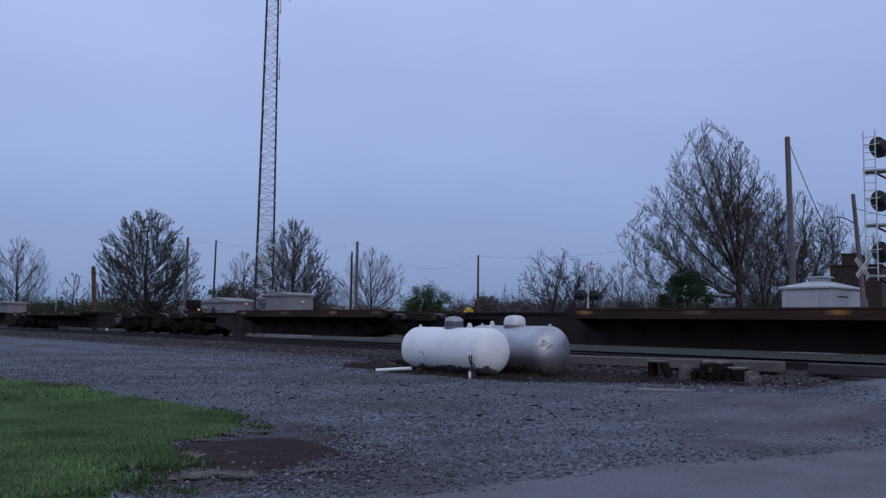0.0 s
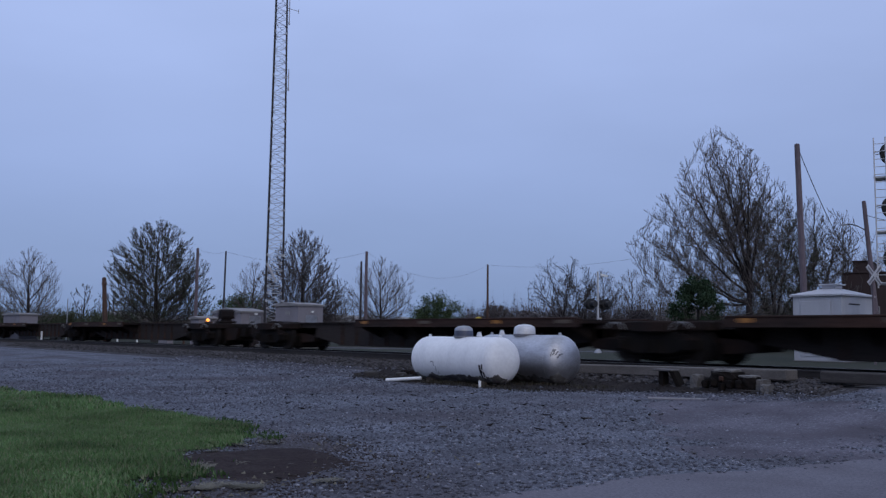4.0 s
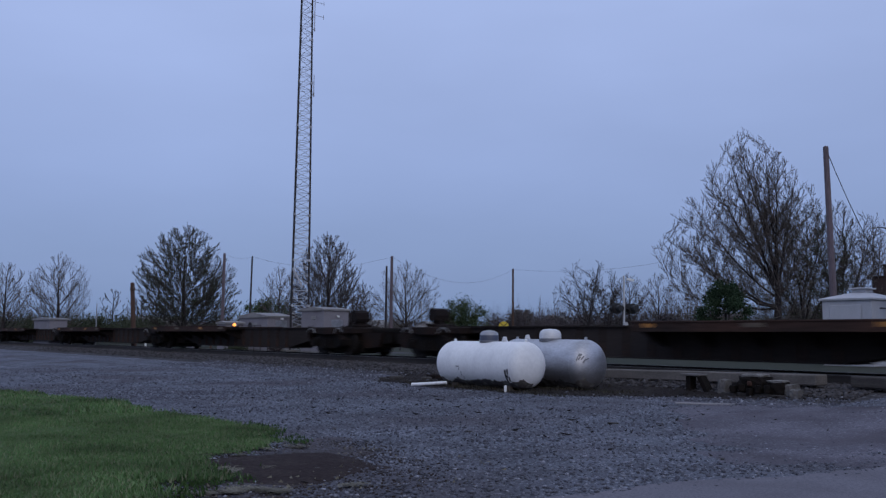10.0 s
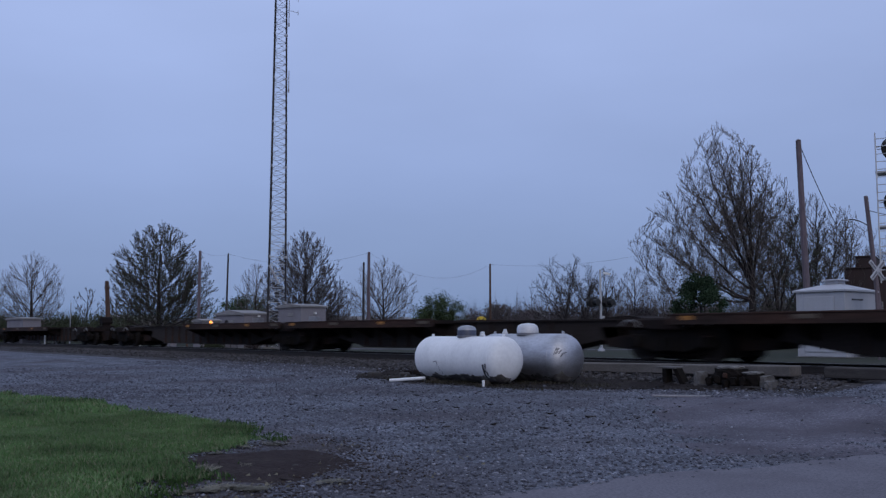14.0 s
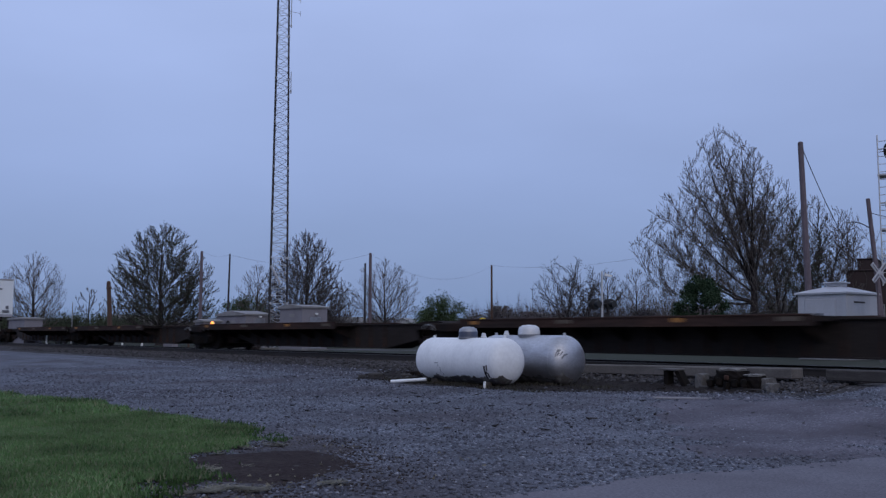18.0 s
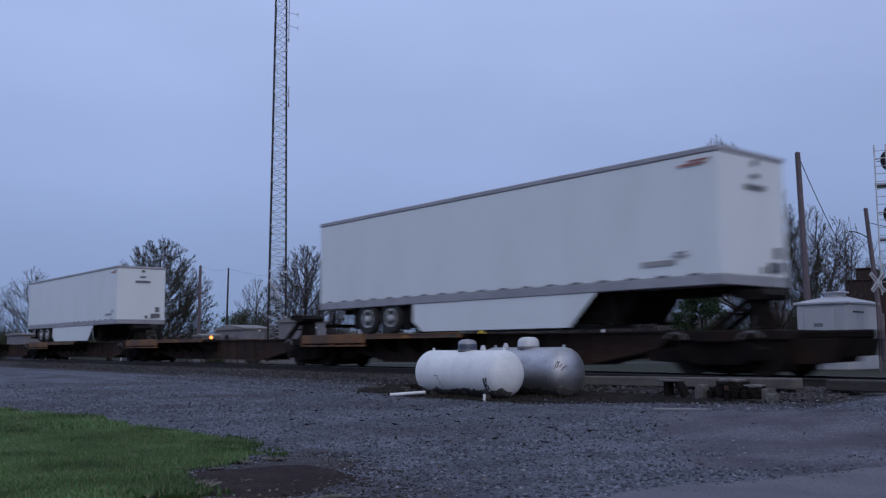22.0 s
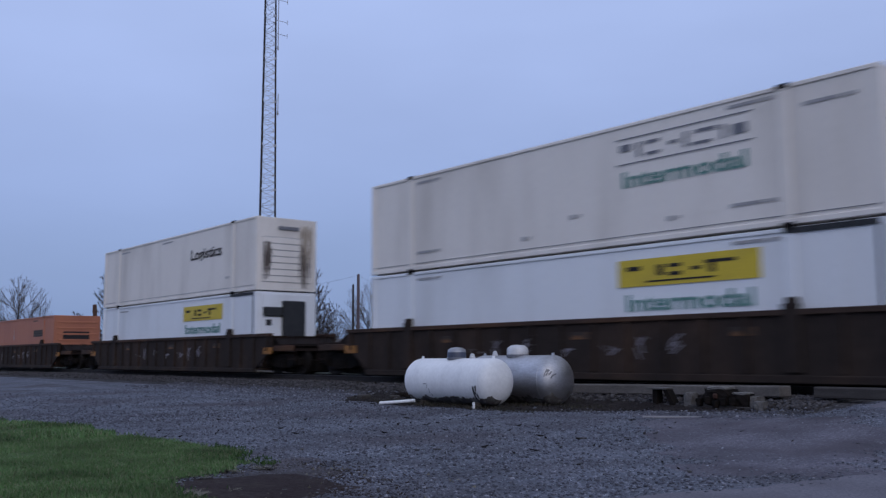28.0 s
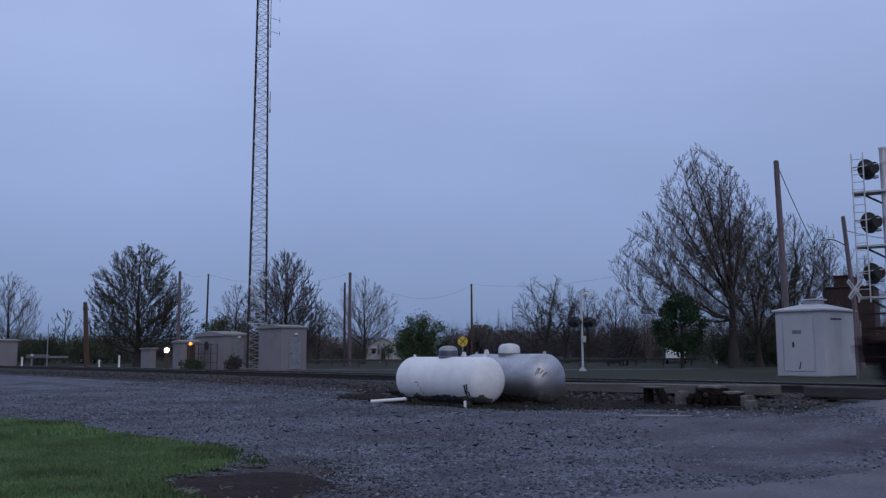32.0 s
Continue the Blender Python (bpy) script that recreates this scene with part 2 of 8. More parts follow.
M_SOILMIX = pebble_mat("soil_and_gravel", [(0.058, 0.051, 0.057), (0.081, 0.073, 0.084), (0.069, 0.062, 0.069), (0.094, 0.089, 0.104), (0.060, 0.053, 0.057), (0.155, 0.154, 0.173)], 0.024, (0.048, 0.038, 0.039), depth=0.012, patch=1.1)
M_TURF = mat("turf_soil", (0.060, 0.095, 0.032), 0.95, 0, (0.040, 0.055, 0.024), 0.8, 0.9, 40, 0.6, 0.3, spec=0.1)
M_LAWN = mat("distant_lawn", (0.036, 0.041, 0.030), 0.95, 0, (0.054, 0.047, 0.039), 0.8, 0.12, 3, 0.2, 0.2, spec=0.1)
M_BALLAST = pebble_mat("dark_ballast", [(0.022, 0.02, 0.021), (0.05, 0.046, 0.049), (0.075, 0.07, 0.074), (0.035, 0.032, 0.034), (0.13, 0.125, 0.129)], 0.06, (0.036, 0.032, 0.034), depth=0.04, patch=0.6)
M_RAIL = mat("rail_steel", (0.028, 0.022, 0.020), 0.8, 0.0, (0.018, 0.014, 0.013), 0.7, 3, 60, 0.2)
M_RAILTOP = mat("worn_rail_head", (0.17, 0.165, 0.165), 0.5, 0.8, (0.09, 0.08, 0.075), 0.6, 4, 80, 0.05)
M_TIE = mat("creosoted_timber", (0.055, 0.045, 0.04), 0.9, 0, (0.10, 0.09, 0.085), 0.6, 2, 30, 0.4, 0.3, (1, 8, 8), rand=0.25)
M_CARBLACK = mat("grimy_car_steel", (0.015, 0.0115, 0.011), 0.85, 0.0, (0.036, 0.019, 0.013), 0.7, 0.9, 18, 0.3, 0.3, spec=0.12)
M_CARBROWN = mat("rusty_brown_steel", (0.030, 0.020, 0.017), 0.8, 0.0, (0.105, 0.048, 0.032), 0.75, 0.9, 16, 0.3, 0.3, (0.22, 1, 1), spec=0.15)
M_SPINE = mat("dusty_spine_steel", (0.034, 0.027, 0.025), 0.85, 0.0, (0.020, 0.015, 0.013), 0.8, 0.6, 16, 0.3, 0.3, (0.5, 1, 1), spec=0.15)
M_CARYEL = mat("faded_yellow_steel", (0.105, 0.060, 0.042), 0.75, 0.0, (0.30, 0.130, 0.026), 0.75, 0.75, 16, 0.25, 0.3, (0.6, 1, 1))
M_WELL = mat("dark_brown_well_steel", (0.030, 0.022, 0.019), 0.8, 0.0, (0.068, 0.042, 0.030), 0.7, 0.8, 14, 0.3, 0.3, (1, 1, 0.4), spec=0.15)
M_PLATE = mat("orange_yellow_plate", (0.36, 0.150, 0.028), 0.7, 0, (0.12, 0.060, 0.028), 0.75, 2.2, 20, 0.1, 0.2)
M_FADEPLATE = mat("worn_orange_decal", (0.030, 0.020, 0.016), 0.75, 0, (0.30, 0.12, 0.030), 0.9, 3.0, 20, 0.1, 0.2)
M_CHORD = mat("rusty_chord_steel", (0.048, 0.030, 0.023), 0.8, 0.0, (0.115, 0.052, 0.024), 0.8, 0.9, 16, 0.3, 0.3, (0.4, 1, 1), spec=0.2)
M_TRUCK = mat("oily_cast_steel", (0.010, 0.0085, 0.008), 0.9, 0.0, (0.020, 0.014, 0.011), 0.6, 3, 30, 0.3, spec=0.1)
M_WHEEL = mat("wheel_steel", (0.016, 0.013, 0.012), 0.8, 0.0, (0.012, 0.01, 0.009), 0.6, 4, 40, 0.2, spec=0.15)
M_TRAILER = mat("white_trailer_skin", (0.76, 0.785, 0.80), 0.45, 0, (0.66, 0.67, 0.68), 0.5, 0.7, 30, 0.04, 0.03, (1, 1, 0.3))
M_ALU = mat("dull_aluminium_rail", (0.36, 0.36, 0.38), 0.45, 0.5, (0.2, 0.2, 0.2), 0.5, 3, 50, 0.1)
M_ROOFRAIL = mat("grey_lavender_rail", (0.36, 0.345, 0.37), 0.5, 0.2, (0.22, 0.21, 0.22), 0.5, 2, 40, 0.05)
M_CREAM = mat("cream_container_paint", (0.81, 0.745, 0.68), 0.5, 0, (0.50, 0.44, 0.38), 0.55, 0.6, 24, 0.06, 0.05, (1, 1, 0.25))
M_WHITECON = mat("white_container_paint", (0.79, 0.80, 0.82), 0.45, 0, (0.55, 0.54, 0.53), 0.45, 0.6, 24, 0.05, 0.04, (1, 1, 0.25))
M_ORANGE = mat("faded_orange_paint", (0.425, 0.155, 0.083), 0.55, 0, (0.31, 0.107, 0.066), 0.7, 0.5, 20, 0.08, 0.08, (1, 1, 0.25))
M_GRIME = mat("sooty_stain", (0.10, 0.075, 0.055), 0.8, 0, (0.04, 0.032, 0.026), 0.8, 2.5, 20, 0.1)
M_YELLOW = mat("yellow_sign_panel", (0.62, 0.45, 0.030), 0.5, 0, (0.45, 0.32, 0.04), 0.5, 2, 30, 0.03)
M_GREEN = mat("green_lettering", (0.10, 0.24, 0.20), 0.5)
M_INK = mat("black_lettering", (0.026, 0.023, 0.026), 0.75, spec=0.2)
M_GREYINK = mat("grey_lettering", (0.16, 0.16, 0.18), 0.5)
M_FADED = mat("faded_grey_lettering", (0.36, 0.345, 0.345), 0.6)
M_FADERED = mat("faded_red_lettering", (0.38, 0.16, 0.14), 0.6)
M_RUBBER = mat("black_rubber", (0.022, 0.022, 0.023), 0.85, 0, (0.05, 0.045, 0.04), 0.4, 5, 40, 0.2)
M_HUB = mat("pale_wheel_disc", (0.72, 0.72, 0.72), 0.4, 0.2, (0.42, 0.40, 0.38), 0.6, 5, 40, 0.1)
M_TANKW = mat("white_tank_enamel", (0.78, 0.78, 0.79), 0.45, 0, (0.62, 0.62, 0.64), 0.6, 2.0, 18, 0.14, 0.07, (1.2, 0.8, 0.8))
M_TANKS = mat("silver_tank_paint", (0.50, 0.50, 0.53), 0.50, 0.95, (0.33, 0.32, 0.33), 0.8, 2.6, 22, 0.10, 0.12, (0.6, 1, 1.6))
M_DARKHOOD = mat("blue_black_hood", (0.06, 0.07, 0.11), 0.45, 0, (0.03, 0.03, 0.04), 0.5, 6, 50, 0.1)
M_HOSE = mat("grey_hose_cover", (0.17, 0.165, 0.165), 0.6, 0, (0.06, 0.052, 0.05), 0.7, 6, 40, 0.1)
M_HOOD = mat("pale_grey_hood", (0.58, 0.58, 0.60), 0.4, 0.1, (0.4, 0.38, 0.36), 0.5, 6, 50, 0.1)
M_CABINET = mat("pale_cabinet_paint", (0.43, 0.43, 0.46), 0.55, 0, (0.33, 0.32, 0.33), 0.6, 1.2, 30, 0.08, 0.06, (1, 1, 0.4))
M_CONC = mat("weathered_concrete", (0.19, 0.18, 0.17), 0.9, 0, (0.11, 0.10, 0.092), 0.7, 1.6, 40, 0.4, 0.15)
M_HUT = mat("tan_aggregate_wall", (0.215, 0.200, 0.222), 0.9, 0, (0.155, 0.140, 0.152), 0.6, 0.8, 60, 0.4, 0.15)
M_ROOFG = mat("grey_roof", (0.24, 0.23, 0.23), 0.85, 0, (0.16, 0.15, 0.15), 0.6, 1.5, 40, 0.2)
M_GALV = mat("galvanised_steel", (0.34, 0.34, 0.36), 0.45, 0.7, (0.2, 0.19, 0.19), 0.6, 3, 50, 0.1)
M_DARKST = mat("dark_mast_steel", (0.030, 0.026, 0.032), 0.7, 0.0, (0.08, 0.06, 0.05), 0.5, 3, 50, 0.1)
M_SILVERP = mat("aluminium_paint", (0.50, 0.50, 0.52), 0.45, 0.3, (0.35, 0.33, 0.32), 0.6, 3, 40, 0.1)
M_BLACK = mat("matt_black_paint", (0.015, 0.015, 0.017), 0.65, 0, (0.03, 0.03, 0.03), 0.5, 4, 40, 0.1)
M_LENS = mat("dark_signal_lens", (0.02, 0.015, 0.015), 0.12, 0, (0.03, 0.02, 0.02), 0.3, 8, 40, 0.0)
M_POLE = mat("grey_weathered_pole", (0.138, 0.108, 0.122), 0.9, 0, (0.078, 0.060, 0.066), 0.7, 2, 30, 0.4, 0.25, (1, 1, 0.1))
M_POLEBR = mat("brown_pole", (0.085, 0.048, 0.034), 0.9, 0, (0.05, 0.03, 0.024), 0.7, 2, 30, 0.4, 0.25, (1, 1, 0.1))
M_WHITE = mat("white_paint", (0.75, 0.75, 0.76), 0.55, 0, (0.55, 0.53, 0.5), 0.5, 3, 40, 0.08)
M_PVC = mat("white_plastic_pipe", (0.80, 0.80, 0.81), 0.4, 0, (0.6, 0.58, 0.55), 0.4, 4, 40, 0.05)
M_BARK = mat("grey_brown_bark", (0.066, 0.053, 0.052), 0.95, 0, (0.044, 0.036, 0.035), 0.7, 3, 25, 0.5, 0.3, (1, 1, 0.3))
M_BARKDK = mat("dark_wet_bark", (0.036, 0.029, 0.029), 0.95, 0, (0.024, 0.020, 0.020), 0.7, 3, 25, 0.5, 0.3, (1, 1, 0.3))
M_BARKPALE = mat("pale_grey_bark", (0.095, 0.078, 0.074), 0.95, 0, (0.075, 0.06, 0.055), 0.7, 3, 25, 0.5, 0.3, (1, 1, 0.3))
M_WIRE = mat("dark_wire", (0.03, 0.03, 0.035), 0.6)
M_REDBRICK = mat("dark_red_siding", (0.034, 0.019, 0.018), 0.85, 0, (0.02, 0.015, 0.015), 0.7, 1.0, 20, 0.3, 0.2)
M_LATTICE = mat("weathered_mast_bracing", (0.40, 0.40, 0.43), 0.6, 0.2, (0.13, 0.12, 0.12), 0.6, 3, 50, 0.1)
M_MUDREFL = mat("mud_and_ground_reflection", (0.085, 0.076, 0.072), 0.9, 0, (0.36, 0.35, 0.34), 0.7, 7, 60, 0.3, 0.3)
M_BLOCK = mat("chipped_concrete", (0.115, 0.108, 0.106), 0.92, 0, (0.075, 0.065, 0.06), 0.9, 6, 40, 0.5, 0.25)
M_SLAB = mat("weathered_pale_slab", (0.128, 0.114, 0.106), 0.92, 0, (0.072, 0.063, 0.058), 0.9, 3, 40, 0.5, 0.25, (0.4, 1, 1))
M_PALECONC = mat("bleached_concrete", (0.25, 0.24, 0.25), 0.9, 0, (0.17, 0.16, 0.16), 0.7, 3, 40, 0.3, 0.15)
M_CLOD = island_mat("soil_clods", [(0.028, 0.021, 0.021), (0.045, 0.034, 0.032), (0.036, 0.028, 0.028), (0.065, 0.055, 0.05)])
M_BEDCLOD = island_mat("black_cinders", [(0.012, 0.010, 0.010), (0.026, 0.022, 0.021), (0.018, 0.015, 0.015), (0.050, 0.045, 0.044)])
M_SCRIB = mat("faded_paint_scrawl", (0.24, 0.22, 0.25), 0.8, 0, (0.08, 0.07, 0.07), 0.8, 8, 40, 0.1)
M_OLDWOOD = mat("rotten_dark_timber", (0.040, 0.034, 0.032), 0.9, 0, (0.075, 0.068, 0.064), 0.6, 3, 30, 0.4, 0.3, (1, 6, 6))
M_SOOT = mat("brown_soot_streak", (0.11, 0.085, 0.07), 0.8, 0, (0.045, 0.034, 0.028), 0.9, 4, 20, 0.1, 0.2, (1, 3, 0.6))
M_TANSOOT = mat("tan_rust_wash", (0.42, 0.35, 0.28), 0.8, 0, (0.25, 0.19, 0.14), 0.8, 4, 20, 0.1, 0.2, (1, 3, 0.6))
M_GLASS = mat("dark_window_glass", (0.03, 0.035, 0.045), 0.1, 0, (0.05, 0.05, 0.06), 0.3, 2, 20, 0.0)
M_STONE = island_mat("loose_stones", [(0.062, 0.065, 0.080), (0.088, 0.090, 0.115), (0.113, 0.117, 0.145), (0.140, 0.143, 0.172), (0.062, 0.062, 0.075), (0.097, 0.099, 0.124), (0.295, 0.300, 0.344)])
M_DSTONE = island_mat("dark_stones", [(0.03, 0.027, 0.029), (0.06, 0.055, 0.058), (0.10, 0.094, 0.098), (0.045, 0.04, 0.042)])
M_BLADE = island_mat("grass_blades", [(0.050, 0.104, 0.038), (0.076, 0.152, 0.052), (0.106, 0.190, 0.070), (0.130, 0.184, 0.090), (0.19, 0.19, 0.12)], patch=(0.75, 0.62, 1.25))
M_BLADEDK = island_mat("dark_grass_tufts", [(0.024, 0.050, 0.014), (0.036, 0.075, 0.020), (0.050, 0.092, 0.026)])
M_STRAW = island_mat("dry_grass_mat", [(0.17, 0.155, 0.12), (0.22, 0.205, 0.16), (0.14, 0.125, 0.10), (0.10, 0.10, 0.07)])
M_WEED = island_mat("dead_weeds", [(0.030, 0.026, 0.020), (0.050, 0.044, 0.032), (0.022, 0.022, 0.016), (0.07, 0.06, 0.045)])
M_BUDS = island_mat("spring_buds", [(0.082, 0.070, 0.068), (0.092, 0.086, 0.068), (0.118, 0.104, 0.096), (0.066, 0.055, 0.058)])
M_BUDSRED = island_mat("reddish_buds", [(0.074, 0.058, 0.062), (0.088, 0.070, 0.074), (0.062, 0.052, 0.056), (0.072, 0.068, 0.060)])
M_LEAFDK = island_mat("dark_leaf_clusters", [(0.032, 0.040, 0.024), (0.045, 0.055, 0.030), (0.06, 0.07, 0.038), (0.025, 0.028, 0.02)])
M_LEAFGR = island_mat("fresh_green_leaves", [(0.036, 0.056, 0.026), (0.050, 0.075, 0.034), (0.064, 0.092, 0.042), (0.028, 0.040, 0.02)])
M_NEEDLE = island_mat("dark_evergreen_leaves", [(0.018, 0.035, 0.018), (0.026, 0.048, 0.024), (0.036, 0.060, 0.028)])

# ---- ground ----
def sstep(a, b, x):
    t = min(1.0, max(0.0, (x - a) / (b - a)))
    return t * t * (3 - 2 * t)


def road_rise(x, y):
    """How much of the road's ramp up to the crossing lies at a point."""
    return sstep(-8.4, -6.2, x) * (1 - sstep(6.5, 9, x)) * sstep(10.5, 16.2, y)


def ground_z(x, y):
    up = 0.29 * sstep(14.2, 15.9, y) - (0.29 - FAR) * sstep(19.7, 21.3, y)
    if y < 20.5:
        up = max(up, 0.44 * road_rise(x, y))
    up += 0.09 * sstep(9.5, 12.3, y) * (1 - sstep(14.2, 15.9, y))
    lump = 0.022 * noise.noise((x * 0.5, y * 0.5, 3.1)) + 0.010 * noise.noise((x * 1.9, y * 1.9, 7.7))
    return up + lump * (1 if y < 22 else 0.4) * (1 if abs(x) < 90 else 0)


def axis_steps(spans):
    out = []
    for a, b, s in spans:
        out += list(np.arange(a, b - 1e-6, s))
    return out + [spans[-1][1]]


GX = axis_steps([(-3000, -400, 400), (-400, -120, 40), (-120, -40, 4), (-40, -22, 1), (-22, 4, 0.3), (4, 20, 1), (20, 120, 10), (120, 3000, 480)])
GY = axis_steps([(-1500, -100, 200), (-100, -8, 8), (-8, 0, 1), (0, 12, 0.35), (12, 22, 0.25), (22, 40, 2), (40, 200, 20), (200, 3000, 350)])
gv = [(x, y, ground_z(x, y)) for y in GY for x in GX]
nx = len(GX)
gf = [(j * nx + i, j * nx + i + 1, (j + 1) * nx + i + 1, (j + 1) * nx + i) for j in range(len(GY) - 1) for i in range(nx - 1)]
ground_me = mesh_from("ground", gv, gf, True)
for m_ in (M_GRAVEL, M_BALLAST, M_LAWN):
    ground_me.materials.append(m_)
idx = []
for j in range(len(GY) - 1):
    for i in range(nx - 1):
        y = (GY[j] + GY[j + 1]) / 2
        idx.append(2 if y > 20.6 or y < -6 else 1 if y > 14.4 and GX[i] < -7.6 else 0)
ground_me.polygons.foreach_set("material_index", idx)
tagged(new("ground", ground_me), "grey gravel yard beside a railway, grass beyond the line", "ground", kind="structure")


def sheet(name, outline, material, lift, label, category, step=0.35, wob=0.10, kind="structure", dome=0.0):
    """A patch of ground with an uneven outline, laid a little above the sheet."""
    pts = []
    n = len(outline)
    for k in range(n):
        (x0, y0), (x1, y1) = outline[k], outline[(k + 1) % n]
        d = math.hypot(x1 - x0, y1 - y0)
        m_ = max(1, int(d / step))
        for i in range(m_):
            t = i / m_
            x, y = x0 + (x1 - x0) * t, y0 + (y1 - y0) * t
            pts.append((x + wob * noise.noise((x * 1.7, y * 1.7, 1.3)) * 2, y + wob * noise.noise((x * 1.7, y * 1.7, 9.3)) * 2))
    bm = bmesh.new()
    bm.faces.new([bm.verts.new((x, y, 0)) for x, y in pts])
    xs, ys = [p[0] for p in pts], [p[1] for p in pts]
    for cut in np.arange(math.ceil(min(xs)), max(xs), 0.6 if max(xs) - min(xs) < 30 else 1.5):
        bmesh.ops.bisect_plane(bm, geom=bm.verts[:] + bm.edges[:] + bm.faces[:], plane_co=(cut, 0, 0), plane_no=(1, 0, 0))
    for cut in np.arange(math.ceil(min(ys)), max(ys), 0.5):
        bmesh.ops.bisect_plane(bm, geom=bm.verts[:] + bm.edges[:] + bm.faces[:], plane_co=(0, cut, 0), plane_no=(0, 1, 0))
    bmesh.ops.triangulate(bm, faces=bm.faces)
    rim = np.array(pts)
    for v in bm.verts:
        d = math.sqrt(((rim - (v.co.x, v.co.y)) ** 2).sum(1).min())
        edge = 0.0 if v.is_boundary else sstep(0.0, 0.30, d)
        v.co.z = ground_z(v.co.x, v.co.y) - 0.005 + (lift + dome + 0.005) * edge
    ob = part(name, bm, material)
    smooth(ob, 60)
    return tagged(ob, label, category, kind=kind)


ROAD = [(-4.95, 3.2), (-4.98, 4.5), (-4.82, 6.2), (-4.58, 7.5), (-4.3, 9.3), (-4.6, 11.5), (-6.2, 13.2), (-7.2, 14.6), (-7.3, 16.4), (5.0, 16.4), (4.5, 8), (4.5, -3), (-4.6, -3)]
sheet("road", ROAD, M_ASPHALT, 0.016, "worn grey asphalt road rising to a level crossing", "road", wob=0.06)
OLD = [(-4.7, 7.2), (-5.8, 8.2), (-7.6, 9.8), (-9.9, 12.1), (-10.4, 13.4), (-8.6, 14.0), (-7.0, 13.2), (-4.55, 11.4), (-4.3, 9.2), (-4.5, 8.0)]
sheet("pavement", OLD, M_OLDPAT, 0.012, "cracked brown-grey old asphalt worn into the gravel", "pavement", step=0.15, wob=0.40)
SOIL = [(-7.99, 3.45), (-8.5, 4.15), (-8.65, 4.75), (-8.5, 5.25), (-7.6, 5.1), (-7.0, 4.75), (-6.35, 4.35), (-5.95, 3.85), (-5.98, 3.25), (-6.4, 2.88), (-6.83, 2.95), (-7.0, 2.8), (-7.4, 3.05)]
MIX = [(-6.6, 2.6), (-8.1, 3.3), (-9.5, 4.6), (-9.8, 5.4), (-8.6, 5.6), (-7.6, 5.2), (-7.0, 4.75), (-6.3, 4.4), (-5.85, 3.9), (-5.7, 3.3), (-5.75, 2.7), (-6.0, 2.2)]
sheet("soil_patch", MIX, M_SOILMIX, 0.006, "brown soil trodden into thin gravel beside the lawn", "soil", step=0.10, wob=0.38)
sheet("soil_patch", SOIL, M_SOIL, 0.020, "dark bare soil between the lawn and the gravel", "soil", step=0.06, wob=0.27)
LAWN = [(-57, 2.4), (-30.4, 3.2), (-20.9, 4.0), (-18.0, 4.5), (-17.0, 4.85), (-15.5, 5.2), (-13.0, 5.0), (-12.0, 5.2), (-10.7, 5.05), (-10.2, 5.3), (-9.0, 4.7), (-8.55, 4.15), (-8.3, 3.9), (-8.15, 3.55), (-7.2, 3.05), (-6.87, 2.85), (-6.39, 2.47), (-5.95, 2.3), (-5.8, 1.2), (-6.0, -4), (-60, -5)]
sheet("lawn", LAWN, M_TURF, 0.02, "green lawn with an uneven worn edge", "lawn", step=0.15, wob=0.14, dome=0.03)


TANKBED = [(-18.6, 12.5), (-16.6, 12.0), (-13.6, 12.1), (-12.0, 12.6), (-10.6, 13.9), (-8.6, 14.7), (-9.5, 15.3), (-13.0, 15.3), (-16.5, 15.3), (-21.0, 15.0), (-20.0, 13.6)]
sheet("soil_patch", TANKBED, M_BEDSOIL, 0.012, "dark damp soil and weeds under the tanks", "soil", wob=0.3)


def inside(p, poly):
    x, y = p
    hit = False
    for (x0, y0), (x1, y1) in zip(poly, poly[1:] + poly[:1]):
        if (y0 > y) != (y1 > y) and x < (x1 - x0) * (y - y0) / (y1 - y0) + x0:
            hit = not hit
    return hit


def blades(name, n, box, poly, h0, h1, material, label, seed, keep=None, width=0.006, lift=0.02):
    rnd = random.Random(seed)
    V, F = [], []
    while n > 0:
        x, y = rnd.uniform(box[0], box[1]), rnd.uniform(box[2], box[3])
        wob = 0.16 * noise.noise((x * 0.9, y * 0.9, 4.4)) + 0.20 * noise.noise((x * 3.1, y * 3.1, 1.4)) + rnd.gauss(0, 0.06)
        if poly and not inside((x + wob, y + wob), poly):
            continue
        k = noise.noise((x * 0.9, y * 0.9, 2.2)) + 0.5 * noise.noise((x * 3.3, y * 3.3, 6.0))
        if keep is not None and k < keep + rnd.uniform(-0.3, 0.3):
            n -= 0.2
            continue
        n -= 1
        h = rnd.uniform(h0, h1) * (1 + 0.6 * max(-0.7, k))
        a, lean = rnd.uniform(0, 6.283), rnd.uniform(0.1, 0.9) * h
        b = rnd.uniform(0, 6.283)
        z = ground_z(x, y) + lift
        w = width * rnd.uniform(0.7, 1.8)
        dx, dy = math.cos(a) * w, math.sin(a) * w
        i = len(V)
        V += [(x - dx, y - dy, z), (x + dx, y + dy, z), (x + math.cos(b) * lean, y + math.sin(b) * lean, z + h)]
        F.append((i, i + 1, i + 2))
    me = quick(name, V, F)
    return tagged(part(name, me, material), label, "grass", kind="stuff")


